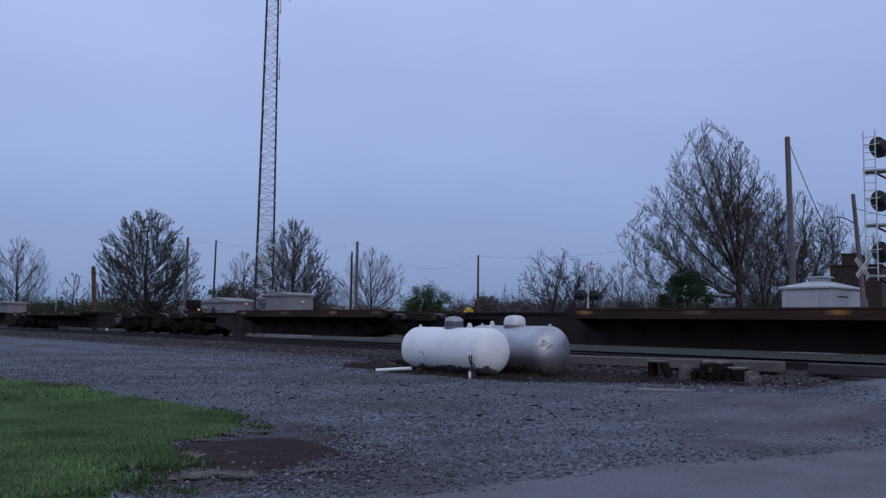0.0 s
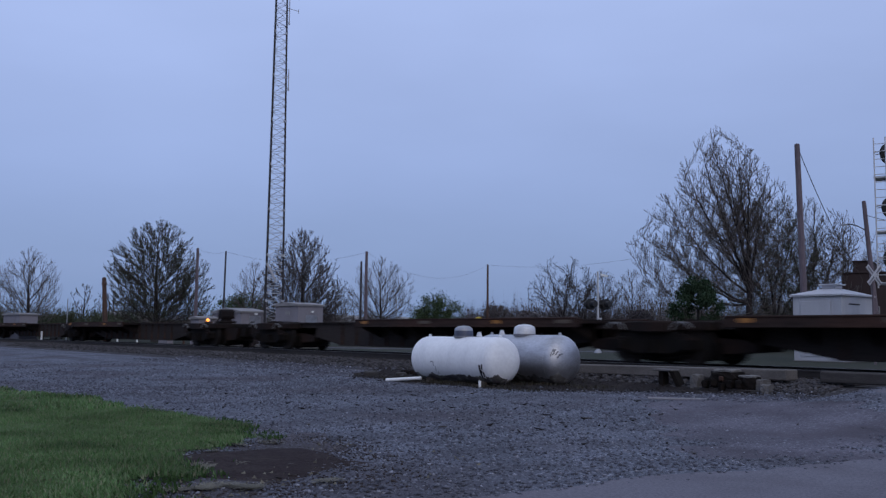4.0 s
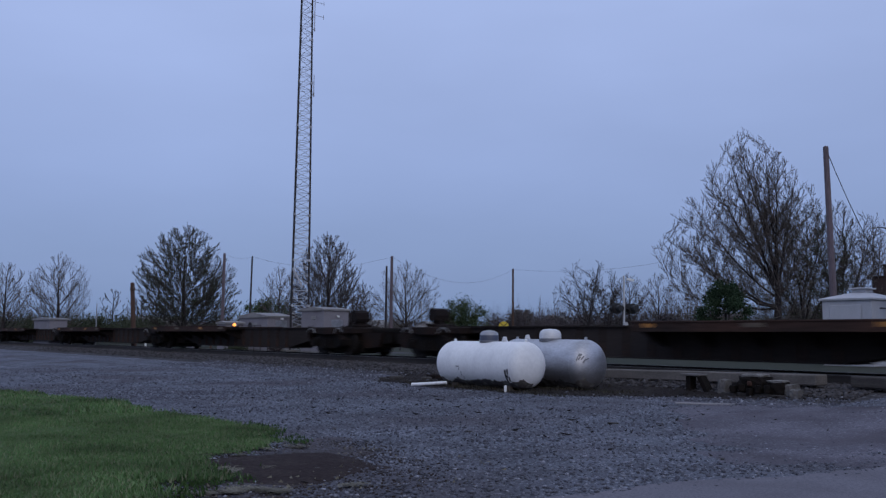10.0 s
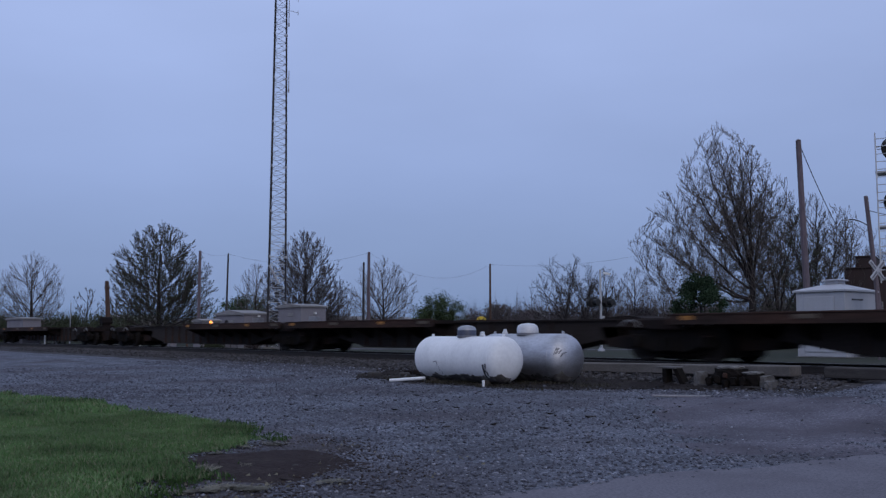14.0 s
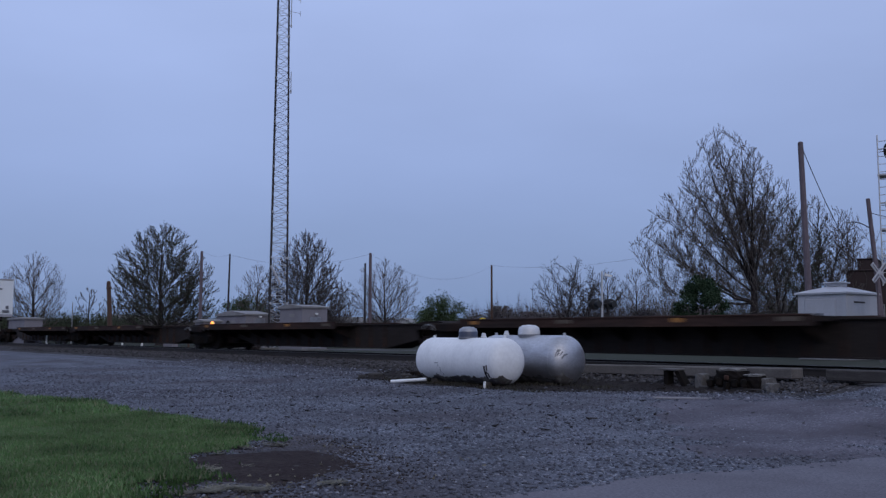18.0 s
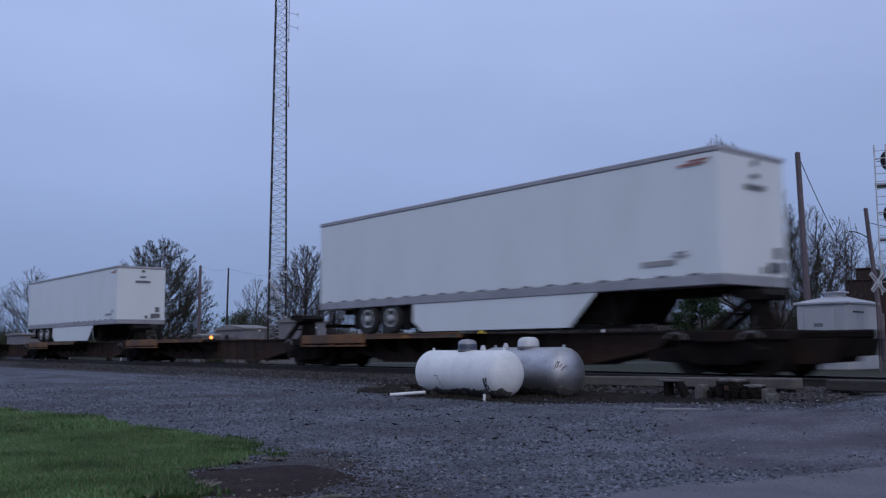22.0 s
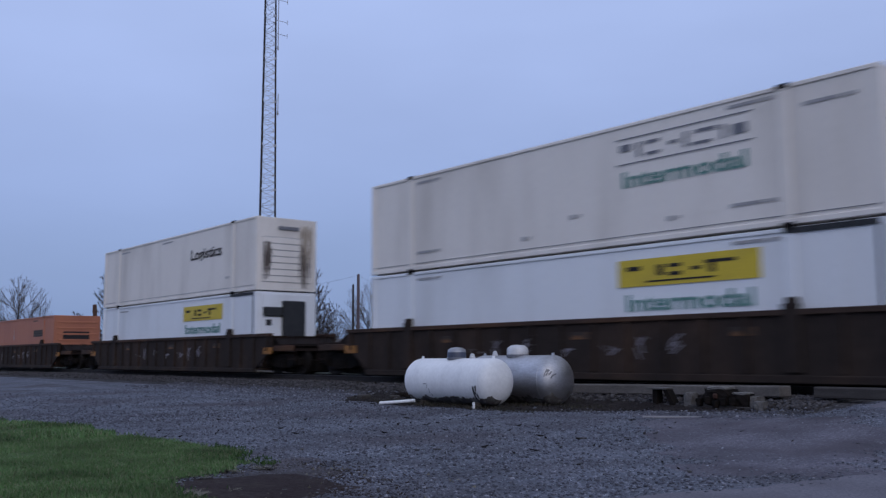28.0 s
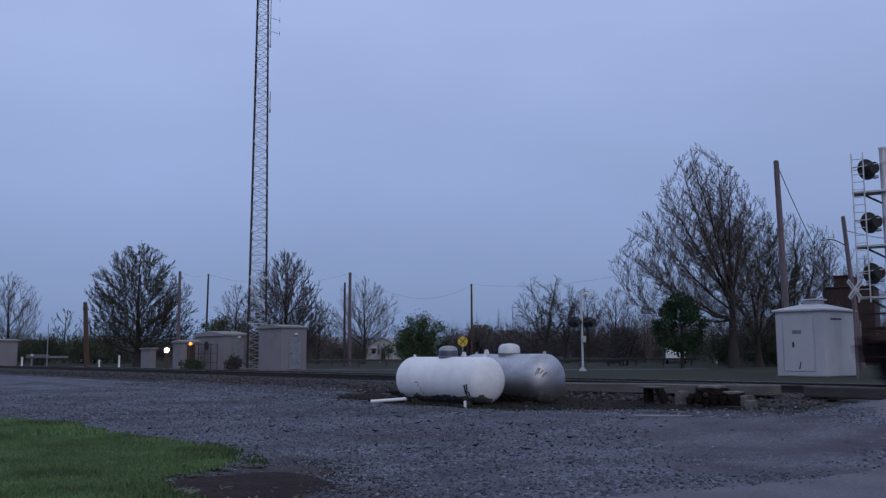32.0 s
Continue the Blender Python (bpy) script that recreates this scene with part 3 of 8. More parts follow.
STREAKS = (((-6.43, 2.62), (-6.24, 2.88), (-6.40, 3.11), (-6.10, 3.24), (-6.11, 3.49), (-6.03, 4.06)), ((-6.92, 3.04), (-7.1, 3.29), (-7.34, 3.5)), ((-8.73, 4.27), (-8.52, 4.38)), ((-8.88, 4.73), (-8.43, 4.74)), ((-7.32, 3.24), (-7.29, 3.73)), ((-8.33, 3.68), (-8.24, 3.92)))


def straw_streaks(n):
    """Flattened dead grass washed into broken streaks round the bare soil."""
    rnd = random.Random(17)
    V, F = [], []
    while n > 0:
        run = STREAKS[0] if rnd.random() < 0.5 else rnd.choice(STREAKS)
        k = rnd.randrange(len(run) - 1)
        (x0, y0), (x1, y1) = run[k], run[k + 1]
        t = rnd.random()
        x, y = x0 + (x1 - x0) * t + rnd.gauss(0, 0.045), y0 + (y1 - y0) * t + rnd.gauss(0, 0.04)
        if noise.noise((x * 4.6, y * 4.6, 8.8)) < 0.02 + rnd.uniform(-0.15, 0.15):
            n -= 0.3
            continue
        n -= 1
        a, l, w = math.atan2(y1 - y0, x1 - x0) + rnd.gauss(0, 0.5), rnd.uniform(0.03, 0.10), rnd.uniform(0.003, 0.009)
        z = ground_z(x, y) + rnd.uniform(0.014, 0.030)
        c, s = math.cos(a), math.sin(a)
        i = len(V)
        V += [(x - s * w, y + c * w, z), (x + s * w, y - c * w, z), (x + c * l, y + s * l, z + rnd.uniform(-0.004, 0.012))]
        F.append((i, i + 1, i + 2))
    tagged(part("dry_grass", quick("dry_grass", V, F), M_STRAW), "flattened straw-coloured grass round bare soil", "grass", kind="stuff")


blades("grass", 110000, (-13, -5.4, 0.3, 5.7), LAWN, 0.020, 0.050, M_BLADE, "short green spring grass with a few dandelions", 11, -0.9, 0.006, 0.036)
blades("grass", 65000, (-30, -13, -2, 5.6), LAWN, 0.025, 0.065, M_BLADE, "short green spring grass along the gravel edge", 12, -0.9, 0.012, 0.036)
EDGE = [(-30, 3.35), (-19, 4.45), (-17.0, 4.95), (-15.4, 5.3), (-13.0, 5.15), (-12.0, 5.3), (-10.6, 5.2), (-9.6, 5.0), (-9.2, 4.6), (-9.8, 4.45), (-10.8, 4.7), (-12.6, 4.7), (-15, 4.6), (-17.0, 4.2), (-20, 3.7), (-30, 2.8)]
blades("grass_tufts", 2600, (-26, -9, 3.2, 5.8), EDGE, 0.025, 0.06, M_BLADEDK, "dark longer tufts along the worn lawn edge", 15, 0.36, 0.010)
FRINGE = [(-11.2, 5.5), (-10.3, 5.6), (-9.3, 5.35), (-8.9, 5.0), (-8.7, 4.7), (-8.2, 4.2), (-7.9, 3.6), (-7.0, 3.25), (-6.5, 2.85), (-5.7, 2.6), (-5.6, 1.9), (-6.6, 2.2), (-8.0, 3.0), (-9.0, 4.2), (-10.0, 4.9)]
blades("grass_tufts", 2600, (-11.2, -5.6, 1.8, 5.8), FRINGE, 0.015, 0.045, M_BLADEDK, "thin ragged grass straying from the lawn into soil", 19, 0.10, 0.008)
straw_streaks(2400)
blades("dry_grass", 500, (-10.5, -5.6, 2.2, 5.7), None, 0.004, 0.022, M_STRAW, "flattened straw-coloured dead grass on bare soil", 13, 0.34, 0.012)
blades("weeds", 3000, (-17.6, -11.8, 11.9, 14.9), None, 0.02, 0.08, M_WEED, "dark dead weeds in the gravel round the tanks", 14, 0.05, 0.008)


def stones(name, n, region, s0, s1, material, label, seed, keep=None, sink=0.35):
    """Loose stones: squashed eight-sided lumps, joined."""
    rs = np.random.RandomState(seed)
    base = np.array([(1, 0, 0), (-1, 0, 0), (0, 1, 0), (0, -1, 0), (0, 0, 1), (0, 0, -1)], float)
    tri = np.array([(0, 2, 4), (2, 1, 4), (1, 3, 4), (3, 0, 4), (2, 0, 5), (1, 2, 5), (3, 1, 5), (0, 3, 5)])
    V, F, c = [], [], 0
    while c < n:
        x, y = region(rs)
        if keep is not None and noise.noise((x * 0.8, y * 0.8, 5.5)) < keep + rs.uniform(-0.35, 0.35):
            if rs.rand() < 0.85:
                continue
        s = s0 + (s1 - s0) * rs.rand() ** 3
        q = rs.randn(3, 3)
        q, _ = np.linalg.qr(q)
        v = (base + rs.uniform(-0.35, 0.35, (6, 3))) @ q * s * np.array((1.0, 1.0, 0.62))
        z = ground_z(x, y)
        V.append(v + np.array((x, y, z + s * sink)))
        F.append(tri + 6 * c)
        c += 1
    me = quick(name, np.concatenate(V), np.concatenate(F))
    return tagged(part(name, me, material), label, "gravel", kind="stuff")


def edge_depth(p, poly, width):
    """0 outside or at the border of an outline, 1 once a width inside it."""
    if not inside(p, poly):
        return 0.0
    best = 1e9
    for (x0, y0), (x1, y1) in zip(poly, poly[1:] + poly[:1]):
        dx, dy = x1 - x0, y1 - y0
        t = max(0.0, min(1.0, ((p[0] - x0) * dx + (p[1] - y0) * dy) / (dx * dx + dy * dy)))
        best = min(best, math.hypot(p[0] - x0 - t * dx, p[1] - y0 - t * dy))
    return min(1.0, best / width)


def yard(rs):
    while True:
        a = rs.uniform(-78, -23)
        d = 4.5 + 17 * rs.rand() ** 1.2
        p = polar(a, d)
        if p.y < 14.6 and not (rs.rand() < 0.95 * edge_depth((p.x, p.y), TANKBED, 0.5)) and not (rs.rand() < edge_depth((p.x, p.y), ROAD, 0.45) ** 0.4) and not inside((p.x, p.y), LAWN) and not (rs.rand() < 0.90 * edge_depth((p.x, p.y), OLD, 2.4)) and not (rs.rand() < 0.97 * edge_depth((p.x, p.y), SOIL, 0.5)):
            return p.x, p.y


stones("gravel", 30000, yard, 0.006, 0.024, M_STONE, "scattered grey crushed stone", 21, -0.6)


def soil_rim(rs):
    k = rs.randint(len(SOIL))
    (x0, y0), (x1, y1) = SOIL[k], SOIL[(k + 1) % len(SOIL)]
    t = rs.rand()
    return x0 + (x1 - x0) * t + rs.randn() * 0.30, y0 + (y1 - y0) * t + rs.randn() * 0.26


def ballast_foot(rs):
    while True:
        p = rs.uniform(-34, -8.0), rs.uniform(12.9, 15.0)
        if rs.rand() > 0.93 * edge_depth(p, TANKBED, 0.4):
            return p


def old_patch(rs):
    while True:
        p = rs.uniform(-11, -4.6), rs.uniform(6.2, 14)
        if inside(p, OLD):
            return p


def tank_bed(rs):
    while True:
        p = rs.uniform(-21, -8.6), rs.uniform(12.0, 15.3)
        if inside(p, TANKBED):
            return p


def far_yard(rs):
    while True:
        p = polar(rs.uniform(-80, -40), 17 + 17 * rs.rand())
        if 4.6 < p.y < 14.4 and not inside((p.x, p.y), LAWN) and not inside((p.x, p.y), TANKBED):
            return p.x, p.y


stones("gravel", 8000, far_yard, 0.012, 0.032, M_STONE, "grey crushed stone further down the yard", 28, -0.6)
stones("soil_clods", 5200, soil_rim, 0.005, 0.018, M_CLOD, "crumbs of dark soil spilled over gravel", 25)
stones("soil_clods", 5000, tank_bed, 0.008, 0.045, M_BEDCLOD, "black crumbs of soil and cinder round the tanks", 27)
stones("gravel", 3500, old_patch, 0.004, 0.014, M_STONE, "small loose chippings on the old asphalt", 26, 0.0)
stones("gravel", 9000, ballast_foot, 0.012, 0.042, M_STONE, "coarse pale stone at the foot of the ballast", 22, -0.1)
stones("ballast", 12000, lambda rs: (-8 - 52 * rs.rand() ** 1.5, rs.uniform(14.9, 17.2)), 0.03, 0.075, M_DSTONE, "dark railway ballast", 23)
stones("ballast", 3500, lambda rs: (-8 - 40 * rs.rand() ** 1.5, rs.uniform(17.4, 20.6)), 0.03, 0.07, M_DSTONE, "dark railway ballast between the rails", 24)

# ---- railway track ----
track = thing("railway_track", "single railway track of worn steel rails on dark ballast", "track", pose(0, TY, 0), kind="structure")


def rail_profile(x0, x1, head):
    bm = bmesh.new()
    if head:
        bm_box(x0, -0.036, 0.160, x1, 0.036, 0.172, bm=bm)
    else:
        bm_box(x0, -0.075, 0.0, x1, 0.075, 0.022, bm=bm)
        bm_box(x0, -0.010, 0.022, x1, 0.010, 0.130, bm=bm)
        bm_box(x0, -0.034, 0.130, x1, 0.034, 0.160, bm=bm)
    return bm


for side in (-0.7525, 0.7525):
    r_ = part("rail", rail_profile(-420, 160, False), M_RAIL, track, at=pose(0, side, RAIL - 0.172))
    part("rail_head", rail_profile(-420, 160, True), M_RAILTOP, r_, "polished running surface")
tie_me = None
for k in range(260):
    x = 4 - 0.533 * k
    if tie_me is None:
        tie_ = part("sleeper", bm_box(-0.115, -1.3, -0.16, 0.115, 1.3, 0.0, 0.012), M_TIE, track, at=pose(x, 0, RAIL - 0.176))
        tie_me = tie_.data
    else:
        part("sleeper", tie_me, None, track, at=pose(x + 0.02 * math.sin(k * 7.1), 0.03 * math.sin(k * 3.3), RAIL - 0.176, 0, 0, 1.5 * math.sin(k * 5.7)))

# ---- the train: everything is built at its place at 0 s and carried along x ----
MOVING = []


def rolling(ob, u, z=RAIL):
    """Remember a thing that rides on the train, u metres along the line at the start."""
    ob.matrix_basis = pose(u, TY, z)
    MOVING.append((ob, u, z))
    return ob


SHARED = {}


def shared(key, make, material):
    """One mesh for all alike parts."""
    if key not in SHARED:
        bm = make()
        me = bpy.data.meshes.new(key)
        bmesh.ops.recalc_face_normals(bm, faces=bm.faces)
        bm.to_mesh(me)
        bm.free()
        me.materials.append(material)
        SHARED[key] = me
    return SHARED[key]


def bm_sideframe():
    """Cast side frame with its two sloping arms, spring group and axle boxes."""
    bm = bmesh.new()
    bm_prism([(-1.15, 0.56), (-0.55, 0.74), (0.55, 0.74), (1.15, 0.56), (1.15, 0.36), (0.95, 0.36), (0.42, 0.24), (-0.42, 0.24), (-0.95, 0.36), (-1.15, 0.36)], -0.07, 0.07, bm)
    for x in (-0.89, 0.89):
        bm_box(x - 0.17, -0.13, 0.32, x + 0.17, 0.13, 0.62, 0.02, bm)
        bm_cyl((x, -0.20, 0.46), (x, -0.13, 0.46), 0.11, n=10, bm=bm)
    for x in (-0.16, 0.0, 0.16):
        bm_cyl((x, -0.10, 0.26), (x, -0.10, 0.56), 0.065, n=8, bm=bm)
    return bm


def bm_wheel():
    return bm_lathe([(0.10, -0.10), (0.20, -0.06), (0.36, -0.03), (0.40, -0.055), (0.46, -0.055), (0.455, 0.045), (0.49, 0.05), (0.49, 0.075), (0.36, 0.06), (0.2, 0.05), (0.10, 0.08)], 24, "Y")


def bm_rigging():
    """Brake beams, levers and hanging gear that fill the space between the wheels."""
    bm = bm_box(-0.50, -0.72, 0.06, 0.50, 0.72, 0.60, 0.04)
    for s in (-1, 1):
        bm_prism([(s * 0.45, 0.07), (s * 0.45, 0.58), (s * 1.36, 0.50), (s * 1.42, 0.14)], -0.55, 0.55, bm)
        bm_box(s * 0.46 - 0.05, -0.9, 0.30, s * 0.46 + 0.05, 0.9, 0.40, 0.01, bm)
        bm_cyl((s * 0.2, -0.86, 0.14), (s * 0.8, -0.86, 0.20), 0.03, n=6, bm=bm)
    return bm


def truck(parent, x):
    """Two-axle truck: bolster, side frames, axles and wheels."""
    t = part("truck", shared("bolster", lambda: bm_box(-0.25, -1.0, 0.48, 0.25, 1.0, 0.72, 0.03), M_TRUCK), None, parent, "oily black two-axle truck", pose(x, 0, 0))
    part("brake_rigging", shared("brake_rigging", bm_rigging, M_TRUCK), None, t)
    for y in (-1.0, 1.0):
        part("side_frame", shared("side_frame", bm_sideframe, M_TRUCK), None, t, at=pose(0, y, 0, 0, 0, 0 if y < 0 else 180))
    for ax in (-0.89, 0.89):
        part("axle", shared("axle", lambda: bm_cyl((0, -0.95, 0), (0, 0.95, 0), 0.08, n=8), M_TRUCK), None, t, at=pose(ax, 0, 0.46))
        for y in (-0.76, 0.76):
            part("wheel", shared("wheel", bm_wheel, M_WHEEL), None, t, at=pose(ax, y, 0.46, 0, 0, 0 if y < 0 else 180))
    return t


def bm_girder(L):
    """Box spine of a platform with top and bottom flanges, its underside tapering up over the trucks at both ends."""
    bm = bmesh.new()
    h = L / 2
    bm_prism([(-h + 0.4, 0.98), (h - 0.4, 0.98), (h - 0.4, 0.66), (h - 1.9, 0.58), (h - 4.0, 0.22), (-h + 4.0, 0.22), (-h + 1.9, 0.58), (-h + 0.4, 0.66)], -0.50, 0.50, bm)
    bm_box(-h + 4.0, -0.58, 0.19, h - 4.0, 0.58, 0.225, bm=bm)
    bm_box(-h + 0.5, -0.58, 0.965, h - 0.5, 0.58, 1.0, bm=bm)
    return bm


def bm_deck(L):
    """Wide wheel platform on brackets; x runs from its middle."""
    bm = bmesh.new()
    h = L / 2
    bm_box(-h, -1.34, 0.93, h, 1.34, 1.035, bm=bm)
    n = int(L / 1.1)
    for k in range(n):
        x = -h + 0.3 + k * (L - 0.6) / (n - 1)
        bm_prism([(-1.33, 0.95), (-1.33, 0.82), (-0.50, 0.48), (0.50, 0.48), (1.33, 0.82), (1.33, 0.95)], x - 0.03, x + 0.03, bm)
        for v in bm.verts[-12:]:
            v.co = Vector((v.co.y, v.co.x, v.co.z))
    return bm


def bm_sill(L, z0):
    """Side sill with a rolled lip along its top."""
    bm = bm_box(-L / 2, -0.025, z0, L / 2, 0.025, 1.05, 0.008)
    bm_box(-L / 2, -0.045, 1.035, L / 2, 0.045, 1.075, 0.008, bm)
    return bm


def bm_pan():
    """Wheel pan for a trailer's tandem: floor, upright sides and guide rail."""
    bm = bmesh.new()
    bm_box(-1.95, -1.36, 1.0, 1.95, 1.36, 1.05, bm=bm)
    for y in (-1.42, 1.365):
        bm_box(-1.95, y, 0.80, 1.95, y + 0.055, 1.09, 0.01, bm)
        bm_box(-2.0, y + 0.005, 0.69, 2.0, y + 0.05, 0.745, 0.01, bm)
    for x in (-1.9, -0.95, 0, 0.95, 1.9):
        bm_box(x - 0.03, -1.43, 0.71, x + 0.03, -1.415, 1.05, bm=bm)
    return bm


def bm_stand(up):
    """Trailer hitch: plate on struts when raised, flat on the deck when down."""
    bm = bmesh.new()
    if up:
        if up == 1:
            bm_prism([(-0.13, 0.93), (0.13, 0.93), (0.09, 1.24), (-0.09, 1.24)], -0.22, 0.22, bm)
            bm_prism([(-0.20, 1.20), (0.16, 1.20), (0.20, 1.30), (0.17, 1.52), (0.04, 1.60), (-0.18, 1.55), (-0.23, 1.36)], -0.30, 0.30, bm)
            bm_prism([(-0.80, 0.93), (-0.13, 0.93), (-0.11, 1.10), (-0.40, 1.04)], -0.34, 0.34, bm)
            for y in (-0.2, 0.2):
                bm_cyl((-0.62, y, 0.98), (-0.05, y, 1.36), 0.035, n=6, bm=bm)
            bm_cyl((0.1, -0.42, 1.05), (0.1, 0.42, 1.05), 0.045, n=8, bm=bm)
            return bm
        for y in (-0.28, 0.28):
            bm_cyl((0.05, y, 0.93), (0.05, y * 0.8, 1.72), 0.075, n=8, bm=bm)
            bm_prism([(-1.25, 0.93), (-1.0, 0.93), (-0.08, 1.58), (-0.12, 1.72)], y - 0.07, y + 0.07, bm)
        bm_cyl((-0.5, -0.3, 1.35), (0.0, 0.3, 1.35), 0.03, n=6, bm=bm)
        bm_cyl((0.45, 0, 1.06), (0.05, 0, 1.7), 0.06, n=8, bm=bm)
        bm_prism([(-0.08, 1.05), (0.24, 1.05), (0.18, 1.70), (-0.12, 1.70)], -0.16, 0.16, bm)
        bm_prism([(-0.50, 1.74), (-0.10, 1.64), (0.36, 1.64), (0.44, 1.74), (0.30, 1.86), (-0.40, 1.90), (-0.56, 1.84)], -0.45, 0.45, bm)
    else:
        bm_prism([(-0.9, 0.93), (0.5, 0.93), (0.5, 1.00), (0.2, 1.07), (-0.6, 1.05), (-0.9, 0.98)], -0.45, 0.45, bm)
        bm_box(-0.6, -0.5, 0.93, -0.3, 0.5, 1.04, 0.02, bm)
    return bm


def bm_hose():
    """An air hose that arches up and out from the end of a platform."""
    bm = bmesh.new()
    pts = [(-0.28, 0.78), (-0.20, 0.90), (-0.05, 0.95), (0.12, 0.92), (0.24, 0.82)]
    for (x0, z0), (x1, z1) in zip(pts, pts[1:]):
        bm_cyl((x0, -1.28, z0), (x1, -1.28, z1), 0.022, n=6, bm=bm)
    return bm


def bm_endplate():
    """Bridge casting, brake gear and steps over a shared truck."""
    bm = bmesh.new()
    bm_box(-1.35, -0.95, 0.76, 1.35, 0.95, 0.98, 0.03, bm)
    bm_prism([(-2.5, 0.80), (-2.3, 0.32), (-1.5, 0.26), (1.5, 0.26), (2.3, 0.32), (2.5, 0.80)], -0.5, 0.5, bm)
    bm_box(-0.5, -1.25, 0.72, 0.5, 1.25, 0.98, 0.03, bm)
    for x in (-1.25, 1.25):
        bm_cyl((x, -1.2, 0.55), (x, -1.2, 1.05), 0.02, n=6, bm=bm)
        bm_cyl((x * 0.8, -1.2, 0.55), (x * 0.8, -1.2, 1.05), 0.02, n=6, bm=bm)
        for z in (0.58, 0.8, 1.0):
            bm_cyl((x, -1.2, z), (x * 0.8, -1.2, z), 0.015, n=6, bm=bm)
    return bm


def spine_car(u_front, units, pitch, colour, raised, ahead, wide, label):
    """Articulated spine car: u_front is the leading truck; each platform reaches back to the next truck.
    ahead: the platforms whose wheel deck lies at the front; wide: gap from the truck and length of that deck."""
    car = thing("spine_car", label, "railcar", group="train")
    gap, run = wide
    for k in range(units + 1):
        x = -k * pitch
        truck(car, x)
        part("end_casting", shared("end_casting", bm_endplate, M_CARBLACK), None, car, at=pose(x, 0, 0))
        for dx in (-0.95, 0.95):
            part("brake_hose", shared("brake_hose", bm_hose, M_HOSE), None, car, "pale grey brake hose", pose(x + dx, 0, 0, 0, 0, 0 if dx > 0 else 180) @ pose(0, 0 if dx > 0 else 2.56, 0))
    for k in range(units):
        c = -(k + 0.5) * pitch
        last = k == units - 1
        sp = part("spine", shared("spine%s%.2f" % (colour, pitch), lambda: bm_girder(pitch), M_WELL if colour else M_SPINE), None, car, at=pose(c, 0, 0))
        for q in range(12):
            part("stiffener", shared("stiffener", lambda: bm_box(-0.015, -0.56, 0.24, 0.015, 0.56, 0.96), M_CARBROWN), None, sp, at=pose(-pitch / 2 + 4.2 + q * (pitch - 8.4) / 11, 0, 0))
        x = -pitch * k - gap - run / 2 if k in ahead else -pitch * (k + 1) + gap + run / 2
        d = part("deck", shared("deck%.2f" % run, lambda: bm_deck(run), M_CARBLACK), None, car, at=pose(x, 0, 0))
        for y in (-1.365, 1.365):
            part("side_sill", shared("sill%s%.2f" % (colour, run), lambda: bm_sill(run, 0.92 if colour else 0.83), M_CARYEL if colour else M_CARBROWN), None, d, at=pose(0, y, 0))
        for q, (dx, w) in enumerate(((-run * 0.44, 0.30), (-run * 0.12, 0.5), (run * 0.2, 0.4), (run * 0.45, 0.35))):
            part("reflector", shared("reflector%d" % (q % 2), lambda: bm_box(-w / 2, -0.008, -0.045, w / 2, 0.008, 0.045), M_GRIME if q % 2 else M_PLATE), None, d, at=pose(dx, -1.397, 0.975))
        if colour:
            for y in (-0.508, 0.508):
                part("end_plate", shared("end_plate%.2f" % pitch, lambda: bm_prism([(pitch / 2 - 5.2, 0.90), (pitch / 2 - 5.0, 0.26), (pitch / 2 - 4.0, 0.24), (pitch / 2 - 1.95, 0.60), (pitch / 2 - 1.7, 0.90)], -0.006, 0.006), M_CARBROWN), None, sp, "rusty brown end of the spine", pose(0, y, 0))
            px = -pitch * k - 2.2 if k in ahead else -pitch * (k + 1) + 2.2
            part("wheel_pan", shared("pan", bm_pan, M_CARYEL), None, car, at=pose(px, 0, 0))
        hx = -pitch * units - 0.95 if last else 0.4 if k == 0 else -pitch * k - 1.7
        up = (k in raised) * (2 if colour else 1)
        part("hitch", shared("hitch%d" % up, lambda: bm_stand(up), M_CARBLACK), None, car, at=pose(hx, 0, 0, 0, 0, 180 if last else 0))
    for x in (1.2, -units * pitch - 1.2):
        s = 1 if x > 0 else -1
        part("coupler", shared("coupler", lambda: bm_box(-0.3, -0.10, 0.78, 1.75, 0.10, 0.96, 0.04, bm_prism([(-0.2, 0.78), (1.7, 0.78), (1.6, 0.45), (0.2, 0.36)], -0.35, 0.35)), M_TRUCK), None, car, at=pose(x, 0, 0, 0, 0, 0 if s > 0 else 180))
    return rolling(car, u_front)


spine_car(13.2, 3, 17.13, "", {2}, {1, 2}, (1.5, 9.7), "empty black articulated spine car, its trailer hitches folded")
marked_car = spine_car(-43.9, 3, 17.9, "", {0}, {2}, (2.0, 9.7), "empty black articulated spine car with one hitch raised")
spine_car(-103.8, 5, 17.04, "", {0, 4}, {4}, (0.2, 8.6), "empty grimy articulated spine car with rust on its sills")
spine_car(-195.0, 5, 16.95, "", {0}, {4}, (0.2, 8.6), "empty grimy articulated spine car with one hitch raised")
spine_car(-285.8, 5, 17.12, "", {0, 4}, {4}, (0.6, 10.6), "empty dark articulated spine car with rust on its sills")
spine_car(-377.8, 5, 17.04, "y", {0, 1, 2, 4}, {4}, (0.3, 8.6), "articulated spine car with faded yellow wheel pans carrying three trailers")
for z_, w_ in ((0.52, 0.62), (0.60, 0.5), (0.68, 0.66)):
    part("painted_bar", bm_box(-w_ / 2, -0.006, 0, w_ / 2, 0.0, 0.045), M_FADED, marked_car, "faded pale painted mark", pose(-3.0, -0.504, z_))


